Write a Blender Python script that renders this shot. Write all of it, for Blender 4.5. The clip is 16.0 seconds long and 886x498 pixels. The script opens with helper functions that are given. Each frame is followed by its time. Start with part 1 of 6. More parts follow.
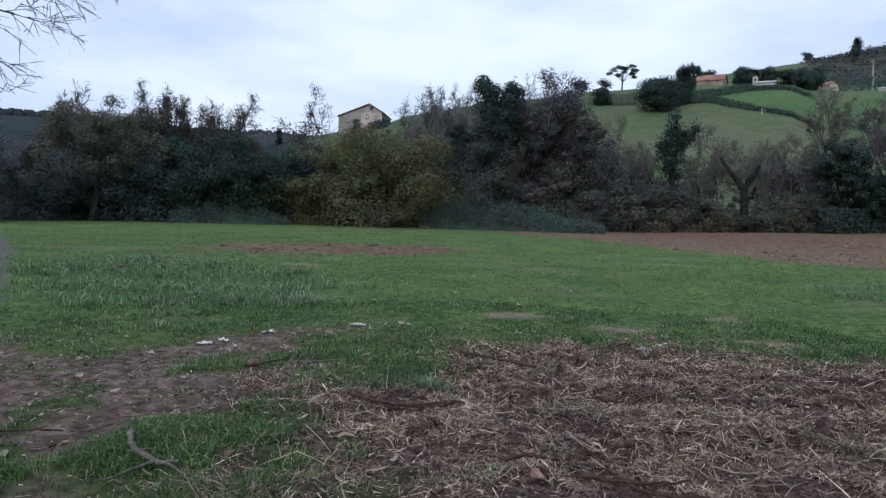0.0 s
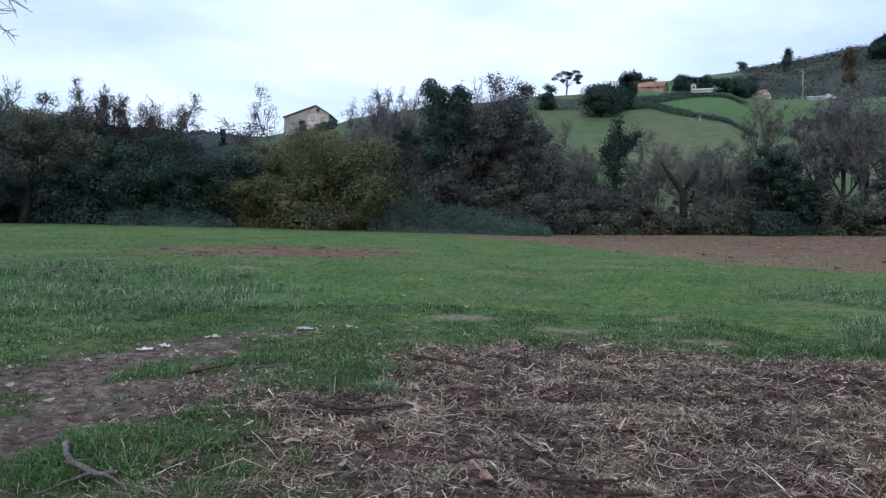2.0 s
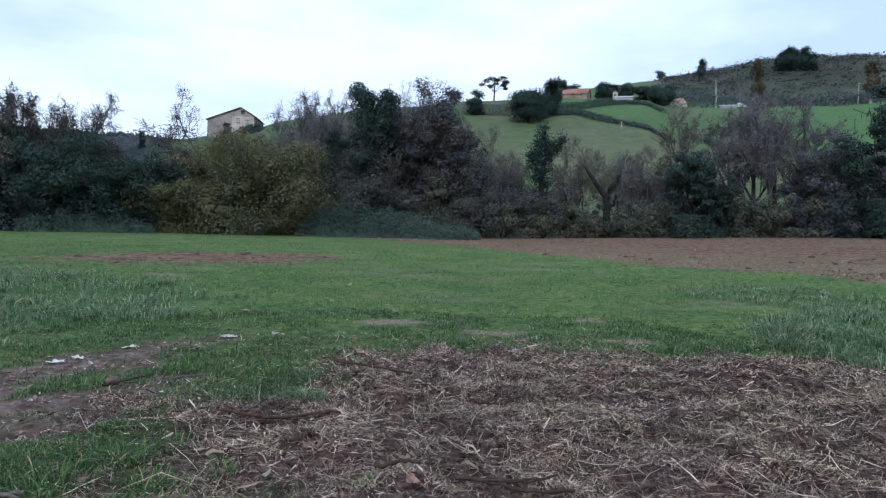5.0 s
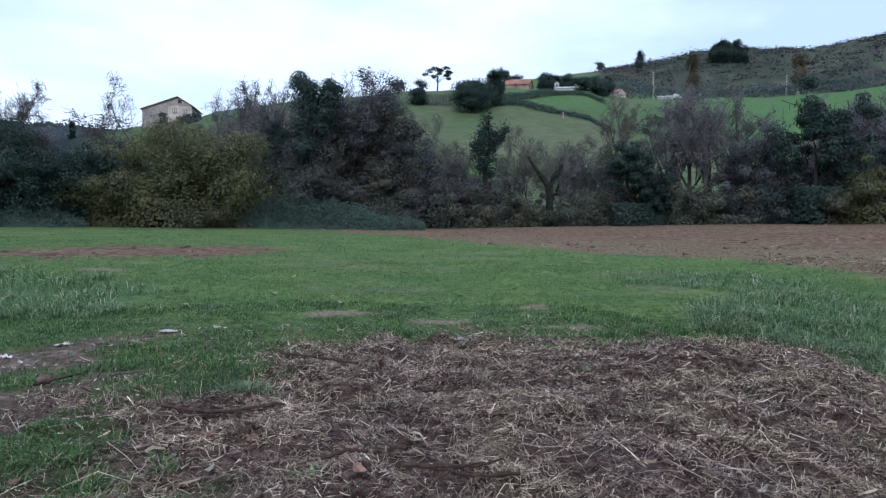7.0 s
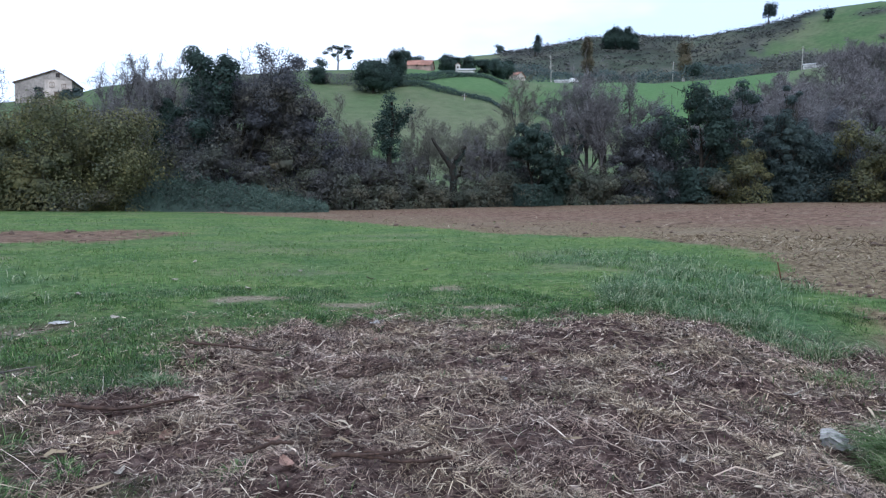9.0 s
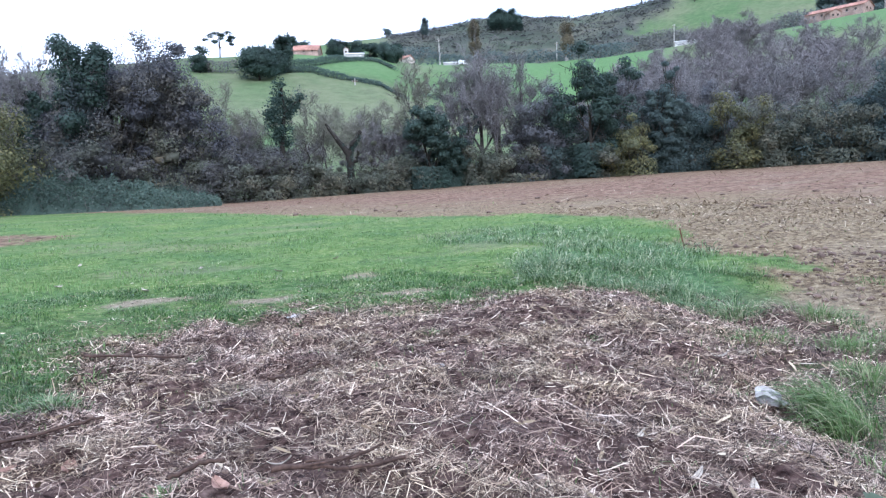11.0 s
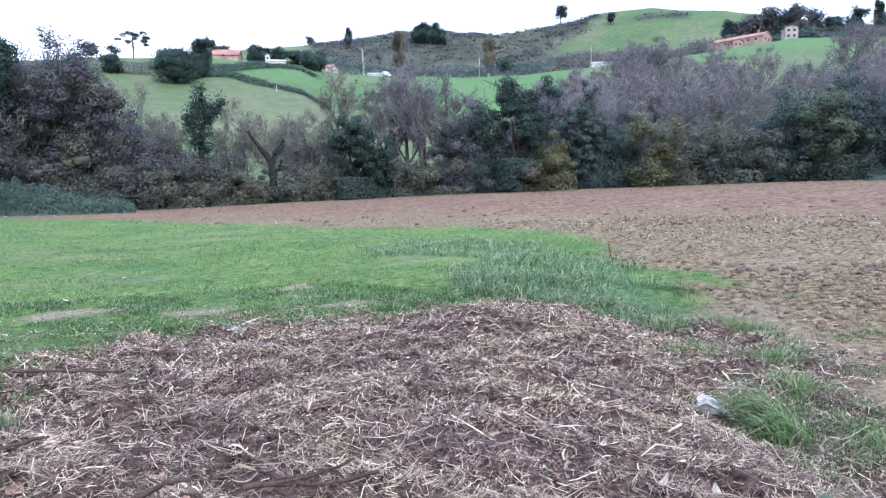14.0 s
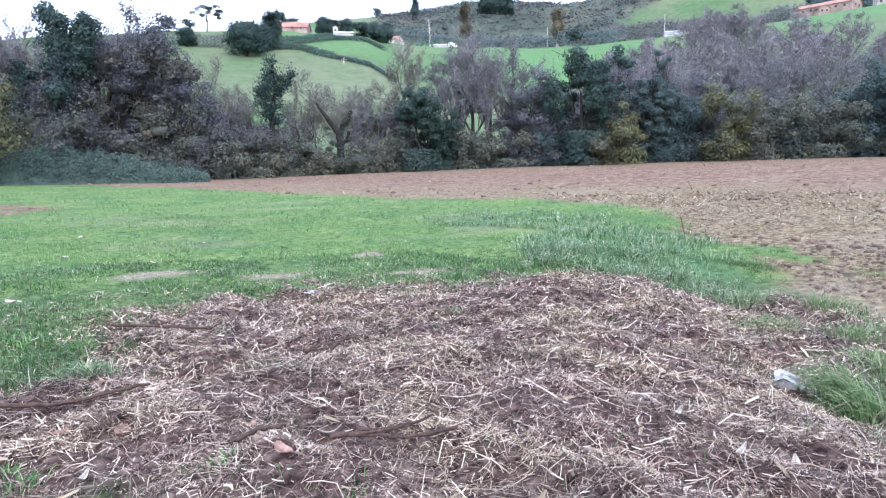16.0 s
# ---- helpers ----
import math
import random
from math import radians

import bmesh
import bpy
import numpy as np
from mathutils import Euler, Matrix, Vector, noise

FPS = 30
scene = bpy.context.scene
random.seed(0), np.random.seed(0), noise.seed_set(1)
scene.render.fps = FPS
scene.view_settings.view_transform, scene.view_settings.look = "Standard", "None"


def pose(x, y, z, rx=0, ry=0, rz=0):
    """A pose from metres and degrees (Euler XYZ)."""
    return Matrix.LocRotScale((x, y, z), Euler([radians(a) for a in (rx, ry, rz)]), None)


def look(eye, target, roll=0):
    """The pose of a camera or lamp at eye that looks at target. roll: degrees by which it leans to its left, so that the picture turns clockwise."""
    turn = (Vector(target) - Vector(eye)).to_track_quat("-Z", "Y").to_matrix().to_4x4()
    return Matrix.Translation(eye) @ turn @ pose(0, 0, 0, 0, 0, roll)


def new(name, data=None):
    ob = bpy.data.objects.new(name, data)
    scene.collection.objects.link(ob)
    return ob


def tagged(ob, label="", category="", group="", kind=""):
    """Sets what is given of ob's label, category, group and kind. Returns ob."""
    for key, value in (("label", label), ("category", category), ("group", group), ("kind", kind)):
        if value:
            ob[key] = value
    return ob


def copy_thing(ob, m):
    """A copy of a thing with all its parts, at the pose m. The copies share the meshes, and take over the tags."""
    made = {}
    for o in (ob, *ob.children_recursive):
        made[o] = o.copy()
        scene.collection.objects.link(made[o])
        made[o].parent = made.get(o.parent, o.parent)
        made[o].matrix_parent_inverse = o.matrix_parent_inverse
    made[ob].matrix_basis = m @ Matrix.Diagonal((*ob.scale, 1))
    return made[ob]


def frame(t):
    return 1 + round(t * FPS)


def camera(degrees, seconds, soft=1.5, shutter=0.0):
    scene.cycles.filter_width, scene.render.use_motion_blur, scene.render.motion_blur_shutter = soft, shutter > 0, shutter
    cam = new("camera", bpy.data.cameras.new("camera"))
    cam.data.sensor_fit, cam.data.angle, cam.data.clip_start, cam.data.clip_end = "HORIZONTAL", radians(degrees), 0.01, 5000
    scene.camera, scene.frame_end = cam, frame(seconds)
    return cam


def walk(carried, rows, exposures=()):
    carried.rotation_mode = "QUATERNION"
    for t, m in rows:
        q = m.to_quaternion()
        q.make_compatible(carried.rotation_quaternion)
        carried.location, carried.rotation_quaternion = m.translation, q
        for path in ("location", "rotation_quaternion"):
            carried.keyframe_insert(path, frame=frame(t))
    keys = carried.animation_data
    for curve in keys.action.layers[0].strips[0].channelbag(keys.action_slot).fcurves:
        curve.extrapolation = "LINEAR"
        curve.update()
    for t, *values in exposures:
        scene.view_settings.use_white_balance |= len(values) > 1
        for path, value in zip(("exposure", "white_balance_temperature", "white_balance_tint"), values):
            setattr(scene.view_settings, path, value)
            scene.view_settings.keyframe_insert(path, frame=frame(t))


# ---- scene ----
cam = camera(65.8, 16.0, soft=1.3)
PATH = [
    (0, (-0.048, -0.27, 1.51), (-0.03, 1.727, 1.396), 2.2),
    (0.5, (-0.054, -0.268, 1.505), (-0.012, 1.729, 1.393), 2.4),
    (1, (-0.058, -0.271, 1.508), (0.016, 1.723, 1.385), 2.5),
    (1.5, (-0.052, -0.269, 1.507), (0.069, 1.723, 1.387), 2.4),
    (2, (-0.053, -0.269, 1.509), (0.117, 1.721, 1.409), 2.3),
    (2.5, (-0.054, -0.265, 1.513), (0.136, 1.723, 1.413), 2.4),
    (3, (-0.047, -0.275, 1.513), (0.173, 1.711, 1.418), 2.3),
    (3.5, (-0.031, -0.262, 1.511), (0.222, 1.719, 1.414), 2.3),
    (4, (-0.025, -0.268, 1.514), (0.264, 1.709, 1.431), 2.3),
    (4.5, (-0.022, -0.279, 1.513), (0.313, 1.691, 1.437), 2.3),
    (4.7, (-0.026, -0.284, 1.514), (0.324, 1.684, 1.436), 2.2),
    (6.8, (-0.021, -0.289, 1.502), (0.490, 1.642, 1.408), 1.6),
    (7, (-0.016, -0.287, 1.498), (0.511, 1.64, 1.395), 1.5),
    (7.5, (-0.012, -0.277, 1.503), (0.556, 1.637, 1.386), 1.8),
    (8, (-0.019, -0.251, 1.504), (0.603, 1.646, 1.385), 1.4),
    (8.5, (-0.053, -0.188, 1.49), (0.657, 1.676, 1.355), 1.3),
    (9, (-0.114, -0.142, 1.491), (0.679, 1.688, 1.341), 1.3),
    (9.2, (-0.128, -0.127, 1.500), (0.695, 1.690, 1.356), 1.2),
    (11.3, (-0.157, 0.275, 1.441), (0.951, 1.930, 1.256), -1.4),
    (11.5, (-0.145, 0.287, 1.461), (1.014, 1.909, 1.3), -1.0),
    (12, (-0.157, 0.336, 1.482), (1.073, 1.907, 1.336), -0.4),
    (12.5, (-0.21, 0.36, 1.491), (1.044, 1.912, 1.352), -0.2),
    (13, (-0.275, 0.362, 1.486), (0.99, 1.904, 1.338), -0.5),
    (13.5, (-0.334, 0.379, 1.481), (0.915, 1.934, 1.328), -0.5),
    (14, (-0.393, 0.381, 1.461), (0.846, 1.942, 1.296), -0.3),
    (14.5, (-0.449, 0.372, 1.453), (0.751, 1.962, 1.268), -0.4),
    (15, (-0.484, 0.374, 1.439), (0.66, 2.001, 1.224), -0.2),
    (15.5, (-0.503, 0.367, 1.427), (0.617, 2.009, 1.199), 0.0),
    (16, (-0.515, 0.37, 1.422), (0.571, 2.032, 1.179), 0.2),
]
EXPOSURES = [(0.0, -0.2, 5830, 14), (1.5, -0.06, 5650, 13), (4.5, 0.04, 5540, 12), (7.0, 0.08, 5520, 12), (8.0, 0.16, 5520, 12), (9.2, 0.55, 5520, 13), (11.3, 1.37, 5470, 17), (14.0, 1.38, 5470, 18), (16.0, 1.64, 5500, 18)]
walk(cam, [(t, look(eye, target, roll)) for t, eye, target, roll in PATH], EXPOSURES)

# ---- world, sun ----
world = bpy.data.worlds.new("overcast_sky")
scene.world = world
world.use_nodes = True
wn, wl = world.node_tree.nodes, world.node_tree.links
wn.clear()
sky = wn.new("ShaderNodeTexSky")
sky.sky_type, sky.sun_disc = "NISHITA", False
sky.sun_elevation, sky.sun_rotation = radians(36), radians(200)
sky.air_density, sky.dust_density = 1.2, 3.0
coord = wn.new("ShaderNodeTexCoord")
stretch = wn.new("ShaderNodeMapping")
stretch.inputs["Scale"].default_value = (1.0, 1.0, 3.2)
cloud = wn.new("ShaderNodeTexNoise")
cloud.inputs["Scale"].default_value, cloud.inputs["Detail"].default_value = 2.3, 5.0
cloud.inputs["Roughness"].default_value = 0.5
ramp = wn.new("ShaderNodeValToRGB")
ramp.color_ramp.elements[0].position, ramp.color_ramp.elements[0].color = 0.36, (6.8, 8.1, 10.1, 1)
ramp.color_ramp.elements[1].position, ramp.color_ramp.elements[1].color = 0.62, (10.9, 11.7, 12.6, 1)
veil = wn.new("ShaderNodeMix")
veil.data_type = "RGBA"
veil.inputs["Factor"].default_value = 0.9
back = wn.new("ShaderNodeBackground")
back.inputs["Strength"].default_value = 0.103
out = wn.new("ShaderNodeOutputWorld")
wl.new(coord.outputs["Generated"], stretch.inputs["Vector"])
wl.new(stretch.outputs["Vector"], cloud.inputs["Vector"])
wl.new(cloud.outputs["Fac"], ramp.inputs["Fac"])
wl.new(sky.outputs["Color"], veil.inputs["A"])
wl.new(ramp.outputs["Color"], veil.inputs["B"])
wl.new(veil.outputs["Result"], back.inputs["Color"])
wl.new(back.outputs["Background"], out.inputs["Surface"])

sun = new("sun", bpy.data.lights.new("sun", "SUN"))
sun.data.energy, sun.data.angle, sun.data.color = 1.25, radians(30), (1.0, 0.97, 0.93)
sun.matrix_world = look((0, 0, 30), (14, 38, 0))

# ---- materials ----
def ramp_node(nodes, stops):
    r = nodes.new("ShaderNodeValToRGB")
    els = r.color_ramp.elements
    while len(els) < len(stops):
        els.new(0.5)
    for el, (p, c) in zip(els, stops):
        el.position, el.color = p, (*c, 1)
    return r


def shell(name, rough):
    m = bpy.data.materials.new(name)
    m.use_nodes = True
    n, l = m.node_tree.nodes, m.node_tree.links
    b = n["Principled BSDF"]
    b.inputs["Roughness"].default_value = rough
    b.inputs["Specular IOR Level"].default_value = 0.25
    return m, n, l, b


def noise_node(n, l, scale, detail=4.0, rough=0.55, vector=None):
    t = n.new("ShaderNodeTexNoise")
    t.inputs["Scale"].default_value, t.inputs["Detail"].default_value, t.inputs["Roughness"].default_value = scale, detail, rough
    if vector is None:
        c = n.new("ShaderNodeTexCoord")
        vector = c.outputs["Object"]
    l.new(vector, t.inputs["Vector"])
    return t


def mix_colour(n, l, fac, a, b, mode="MIX"):
    m = n.new("ShaderNodeMix")
    m.data_type, m.blend_type = "RGBA", mode
    for sock, v in (("Factor", fac), ("A", a), ("B", b)):
        if isinstance(v, (int, float)):
            m.inputs[sock].default_value = v
        elif isinstance(v, tuple):
            m.inputs[sock].default_value = (*v, 1)
        else:
            l.new(v, m.inputs[sock])
    return m.outputs["Result"]


def bump(n, l, b, height, strength, distance):
    k = n.new("ShaderNodeBump")
    k.inputs["Strength"].default_value, k.inputs["Distance"].default_value = strength, distance
    l.new(height, k.inputs["Height"])
    l.new(k.outputs["Normal"], b.inputs["Normal"])


def grained(name, dark, light, scale=8.0, large=0.7, rough=0.85, relief=0.4, depth=0.01):
    """A surface with grain and large stains."""
    m, n, l, b = shell(name, rough)
    fine, wide = noise_node(n, l, scale, 6), noise_node(n, l, large, 3)
    r = ramp_node(n, [(0.3, dark), (0.7, light)])
    l.new(fine.outputs["Fac"], r.inputs["Fac"])
    stain = ramp_node(n, [(0.35, (0.6, 0.58, 0.56)), (0.65, (1.08, 1.05, 1.0))])
    l.new(wide.outputs["Fac"], stain.inputs["Fac"])
    l.new(mix_colour(n, l, 1.0, r.outputs["Color"], stain.outputs["Color"], "MULTIPLY"), b.inputs["Base Color"])
    bump(n, l, b, fine.outputs["Fac"], relief, depth)
    return m


def leafy(name, stops, rough=0.6, patch=0.35, patch_scale=0.5, translucent=0.0, drift=None, drift_scale=0.3):
    """Each blade, leaf or straw takes its own tone; drifts of tone run through the whole."""
    m, n, l, b = shell(name, rough)
    g = n.new("ShaderNodeNewGeometry")
    r = ramp_node(n, stops)
    l.new(g.outputs["Random Per Island"], r.inputs["Fac"])
    wide = noise_node(n, l, patch_scale, 3)
    k = ramp_node(n, [(0.3, (1 - patch, 1 - patch * 1.03, 1 - patch * 1.06)), (0.7, (1 + patch, 1 + patch * 0.9, 1 + patch * 0.6))])
    l.new(wide.outputs["Fac"], k.inputs["Fac"])
    tone = r.outputs["Color"]
    if drift:
        other = ramp_node(n, drift)
        l.new(g.outputs["Random Per Island"], other.inputs["Fac"])
        where = ramp_node(n, [(0.42, (0, 0, 0)), (0.62, (1, 1, 1))])
        l.new(noise_node(n, l, drift_scale, 4).outputs["Fac"], where.inputs["Fac"])
        tone = mix_colour(n, l, where.outputs["Color"], tone, other.outputs["Color"])
    l.new(mix_colour(n, l, 1.0, tone, k.outputs["Color"], "MULTIPLY"), b.inputs["Base Color"])
    if translucent:
        t = n.new("ShaderNodeBsdfTranslucent")
        l.new(r.outputs["Color"], t.inputs["Color"])
        mx = n.new("ShaderNodeMixShader")
        mx.inputs["Fac"].default_value = translucent
        l.new(b.outputs["BSDF"], mx.inputs[1])
        l.new(t.outputs["BSDF"], mx.inputs[2])
        l.new(mx.outputs["Shader"], n["Material Output"].inputs["Surface"])
    return m


def ground_material():
    m, n, l, b = shell("field_ground", 0.95)
    b.inputs["Specular IOR Level"].default_value = 0.06
    c = n.new("ShaderNodeTexCoord").outputs["Object"]

    def attr(name):
        a = n.new("ShaderNodeAttribute")
        a.attribute_name = name
        return a.outputs["Fac"]

    def tone(scale, stops, detail=5):
        t = noise_node(n, l, scale, detail, 0.6, c)
        r = ramp_node(n, stops)
        l.new(t.outputs["Fac"], r.inputs["Fac"])
        return r.outputs["Color"], t.outputs["Fac"]

    fine, _ = tone(6.0, [(0.34, (0.036, 0.058, 0.022)), (0.48, (0.084, 0.146, 0.046)), (0.66, (0.16, 0.2, 0.092))], 11)
    wide, _ = tone(0.5, [(0.33, (0.66, 0.78, 0.78)), (0.67, (1.3, 1.16, 1.0))], 6)
    colour = mix_colour(n, l, 1.0, fine, wide, "MULTIPLY")
    coarse, _ = tone(9.0, [(0.34, (0.028, 0.056, 0.024)), (0.5, (0.064, 0.12, 0.05)), (0.7, (0.125, 0.185, 0.09))], 9)
    colour = mix_colour(n, l, attr("tall"), colour, coarse)
    # Darker ground tone close to the origin, where blades are dense.
    near_tone, _ = tone(11.0, [(0.36, (0.014, 0.019, 0.008)), (0.5, (0.045, 0.062, 0.022)), (0.66, (0.12, 0.125, 0.062))], 10)
    colour = mix_colour(n, l, attr("near_dark"), colour, near_tone)
    # Hill greens carry some haze: duller and paler than the field's.
    hill_fine, _ = tone(0.35, [(0.3, (0.074, 0.097, 0.05)), (0.52, (0.096, 0.122, 0.062)), (0.76, (0.122, 0.142, 0.078))], 10)
    hill_wide, _ = tone(0.02, [(0.4, (0.72, 0.92, 0.75)), (0.6, (1.2, 1.08, 1.15))])
    colour = mix_colour(n, l, attr("pasture"), colour, mix_colour(n, l, 1.0, hill_fine, hill_wide, "MULTIPLY"))
    lush, _ = tone(0.5, [(0.3, (0.062, 0.122, 0.045)), (0.7, (0.1, 0.168, 0.066))], 9)
    colour = mix_colour(n, l, attr("lush"), colour, lush)
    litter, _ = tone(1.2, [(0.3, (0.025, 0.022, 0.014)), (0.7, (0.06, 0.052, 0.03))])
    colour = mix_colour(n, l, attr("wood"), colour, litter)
    # Ridge ground greyed and lightened to suggest haze.
    scrub, _ = tone(0.045, [(0.35, (0.036, 0.042, 0.04)), (0.55, (0.062, 0.063, 0.058)), (0.72, (0.108, 0.096, 0.088))], 9)
    colour = mix_colour(n, l, attr("scrub"), colour, scrub)
    forest, _ = tone(0.03, [(0.35, (0.016, 0.024, 0.026)), (0.7, (0.035, 0.046, 0.046))], 9)
    colour = mix_colour(n, l, attr("forest"), colour, forest)
    red, _ = tone(3.0, [(0.34, (0.06, 0.034, 0.025)), (0.5, (0.15, 0.088, 0.062)), (0.68, (0.28, 0.195, 0.14))], 12)
    colour = mix_colour(n, l, attr("soil"), colour, red)
    stub, _ = tone(8.0, [(0.36, (0.042, 0.028, 0.02)), (0.45, (0.13, 0.094, 0.057)), (0.56, (0.21, 0.163, 0.097)), (0.7, (0.33, 0.272, 0.172))], 13)
    colour = mix_colour(n, l, attr("stubble"), colour, stub)
    dry, _ = tone(14.0, [(0.3, (0.14, 0.11, 0.075)), (0.7, (0.31, 0.26, 0.19))], 7)
    colour = mix_colour(n, l, attr("dry"), colour, dry)
    bare, _ = tone(9.0, [(0.32, (0.055, 0.037, 0.03)), (0.5, (0.155, 0.112, 0.094)), (0.68, (0.28, 0.218, 0.19))], 12)
    colour = mix_colour(n, l, attr("bare"), colour, bare)
    # Mulch base deepened in colour for the shaded gaps between straws.
    mulch, _ = tone(14.0, [(0.36, (0.018, 0.01, 0.009)), (0.52, (0.082, 0.051, 0.043)), (0.72, (0.21, 0.148, 0.124))], 10)
    colour = mix_colour(n, l, attr("mulch"), colour, mulch)
    gravel, _ = tone(22.0, [(0.35, (0.09, 0.085, 0.082)), (0.7, (0.2, 0.188, 0.178))])
    colour = mix_colour(n, l, attr("lane"), colour, gravel)
    big, _ = tone(0.014, [(0.4, (0.72, 0.75, 0.78)), (0.6, (1.25, 1.2, 1.12))], 4)
    colour = mix_colour(n, l, attr("scrub"), colour, mix_colour(n, l, 1.0, colour, big, "MULTIPLY"))
    l.new(colour, b.inputs["Base Color"])
    grit = noise_node(n, l, 26.0, 8, 0.7, c)
    bump(n, l, b, grit.outputs["Fac"], 0.9, 0.035)
    return m


M_GROUND = ground_material()
# Glints and dark gaps are put into the blade tones; palest are dry.
M_GRASS = leafy("grass_blades", [(0.0, (0.014, 0.042, 0.008)), (0.45, (0.048, 0.122, 0.024)), (0.8, (0.12, 0.22, 0.062)), (0.96, (0.21, 0.3, 0.12)), (1.0, (0.45, 0.41, 0.26))], 0.45, 0.38, 1.4, 0.35, [(0.0, (0.024, 0.062, 0.02)), (0.5, (0.075, 0.152, 0.05)), (0.84, (0.165, 0.245, 0.105)), (1.0, (0.46, 0.42, 0.28))], 0.45)
# Brightened copy of the grass tone, offsetting the shade on upright blades.
M_GRASS_FAR = leafy("brightened_far_grass", [(0.0, (0.115, 0.2, 0.062)), (0.5, (0.152, 0.25, 0.084)), (1.0, (0.22, 0.3, 0.12))], 0.5, 0.25, 0.4, 0.5)
# Light tones at the ramp's end stand in for sheen on blades.
M_TALL = leafy("tall_blue_green_grass", [(0.0, (0.03, 0.066, 0.024)), (0.5, (0.095, 0.17, 0.066)), (0.82, (0.215, 0.29, 0.15)), (1.0, (0.45, 0.46, 0.32))], 0.45, 0.3, 0.9, 0.3)
# Darkest straw tones stand in for shade within the tangle.
M_STRAW = leafy("dry_straw", [(0.0, (0.014, 0.008, 0.007)), (0.4, (0.08, 0.05, 0.042)), (0.68, (0.24, 0.168, 0.138)), (0.89, (0.47, 0.365, 0.3)), (1.0, (0.78, 0.68, 0.58))], 0.7, 0.35, 1.6, 0.0, [(0.0, (0.02, 0.012, 0.01)), (0.4, (0.105, 0.074, 0.053)), (0.66, (0.27, 0.2, 0.144)), (0.89, (0.49, 0.405, 0.3)), (1.0, (0.78, 0.69, 0.54))], 1.1)
M_LITTER = leafy("fallen_leaf_litter", [(0.0, (0.06, 0.036, 0.027)), (0.55, (0.15, 0.1, 0.076)), (0.88, (0.29, 0.225, 0.18)), (1.0, (0.48, 0.43, 0.37))], 0.7, 0.2, 1.0)
M_STUBBLE = leafy("maize_stubble", [(0.0, (0.095, 0.064, 0.04)), (0.5, (0.175, 0.13, 0.081)), (0.88, (0.3, 0.236, 0.155)), (1.0, (0.49, 0.42, 0.32))], 0.8, 0.2, 0.6)
M_CLOD = grained("soil_clods", (0.09, 0.062, 0.05), (0.2, 0.147, 0.116), 14, 0.4, 0.95, 0.8, 0.03)
M_BARK = grained("grey_bark", (0.05, 0.047, 0.045), (0.125, 0.118, 0.112), 9, 0.6, 0.9, 0.7, 0.03)
# Darker brown bark for leafy trees, shrubs and hedges.
M_DARKBARK = grained("dark_bark", (0.026, 0.023, 0.019), (0.066, 0.059, 0.047), 8, 0.6, 0.95, 0.7, 0.03)
# Twig greys take a touch of blue to stand for haze.
M_TWIG = grained("bare_twigs", (0.13, 0.127, 0.134), (0.215, 0.21, 0.216), 5, 0.3, 0.9, 0.2, 0.01)
M_WOODTWIG = grained("brown_grey_twigs", (0.13, 0.122, 0.13), (0.21, 0.198, 0.204), 5, 0.3, 0.9, 0.2, 0.01)
M_PALETWIG = grained("pale_olive_twigs", (0.118, 0.12, 0.098), (0.205, 0.207, 0.172), 5, 0.3, 0.9, 0.2, 0.01)
M_PALEBARK = grained("pale_birch_bark", (0.3, 0.29, 0.27), (0.62, 0.6, 0.57), 6, 0.6, 0.8, 0.3, 0.02)
# Most leaf tones below are paled and blued to paint haze in.
M_L_DARK = leafy("dark_evergreen_leaves", [(0.0, (0.0515, 0.076, 0.0746)), (0.6, (0.066, 0.096, 0.0916)), (1.0, (0.0856, 0.119, 0.109))], 0.6, 0.25, 0.35, 0.4)
M_L_IVY = leafy("ivy_leaves", [(0.0, (0.0336, 0.0462, 0.0492)), (0.7, (0.047, 0.0627, 0.0648)), (1.0, (0.0672, 0.0858, 0.084))], 0.6, 0.25, 0.35, 0.4)
M_LUSH = leafy("lush_grass", [(0.0, (0.055, 0.105, 0.03)), (0.5, (0.105, 0.175, 0.058)), (0.85, (0.185, 0.245, 0.11)), (1.0, (0.38, 0.37, 0.25))], 0.5, 0.25, 1.4, 0.4)
M_L_DUSK = leafy("dusky_leaves", [(0.0, (0.068, 0.074, 0.09)), (0.6, (0.095, 0.1, 0.119)), (1.0, (0.132, 0.133, 0.146))], 0.6, 0.3, 0.35, 0.4, [(0.0, (0.0756, 0.0748, 0.0659)), (0.6, (0.108, 0.103, 0.0854)), (1.0, (0.157, 0.143, 0.104))], 0.35)
M_L_EVER = leafy("deep_green_leaves", [(0.0, (0.0269, 0.0484, 0.0408)), (0.6, (0.0381, 0.066, 0.054)), (1.0, (0.056, 0.0902, 0.072))], 0.6, 0.25, 0.35, 0.35)
M_L_POPLAR = leafy("poplar_leaves", [(0.0, (0.115, 0.1, 0.07)), (0.6, (0.16, 0.138, 0.09)), (1.0, (0.22, 0.185, 0.115))], 0.6, 0.2, 0.2, 0.45)
# Much darker than the other barks; used on the dead trees.
M_BLACKBARK = grained("black_bark", (0.012, 0.011, 0.009), (0.035, 0.031, 0.026), 8, 0.6, 0.95, 0.7, 0.03)
M_L_GREEN = leafy("mid_green_leaves", [(0.0, (0.063, 0.0893, 0.0575)), (0.6, (0.0945, 0.126, 0.0805)), (1.0, (0.131, 0.163, 0.103))], 0.6, 0.25, 0.35, 0.4)
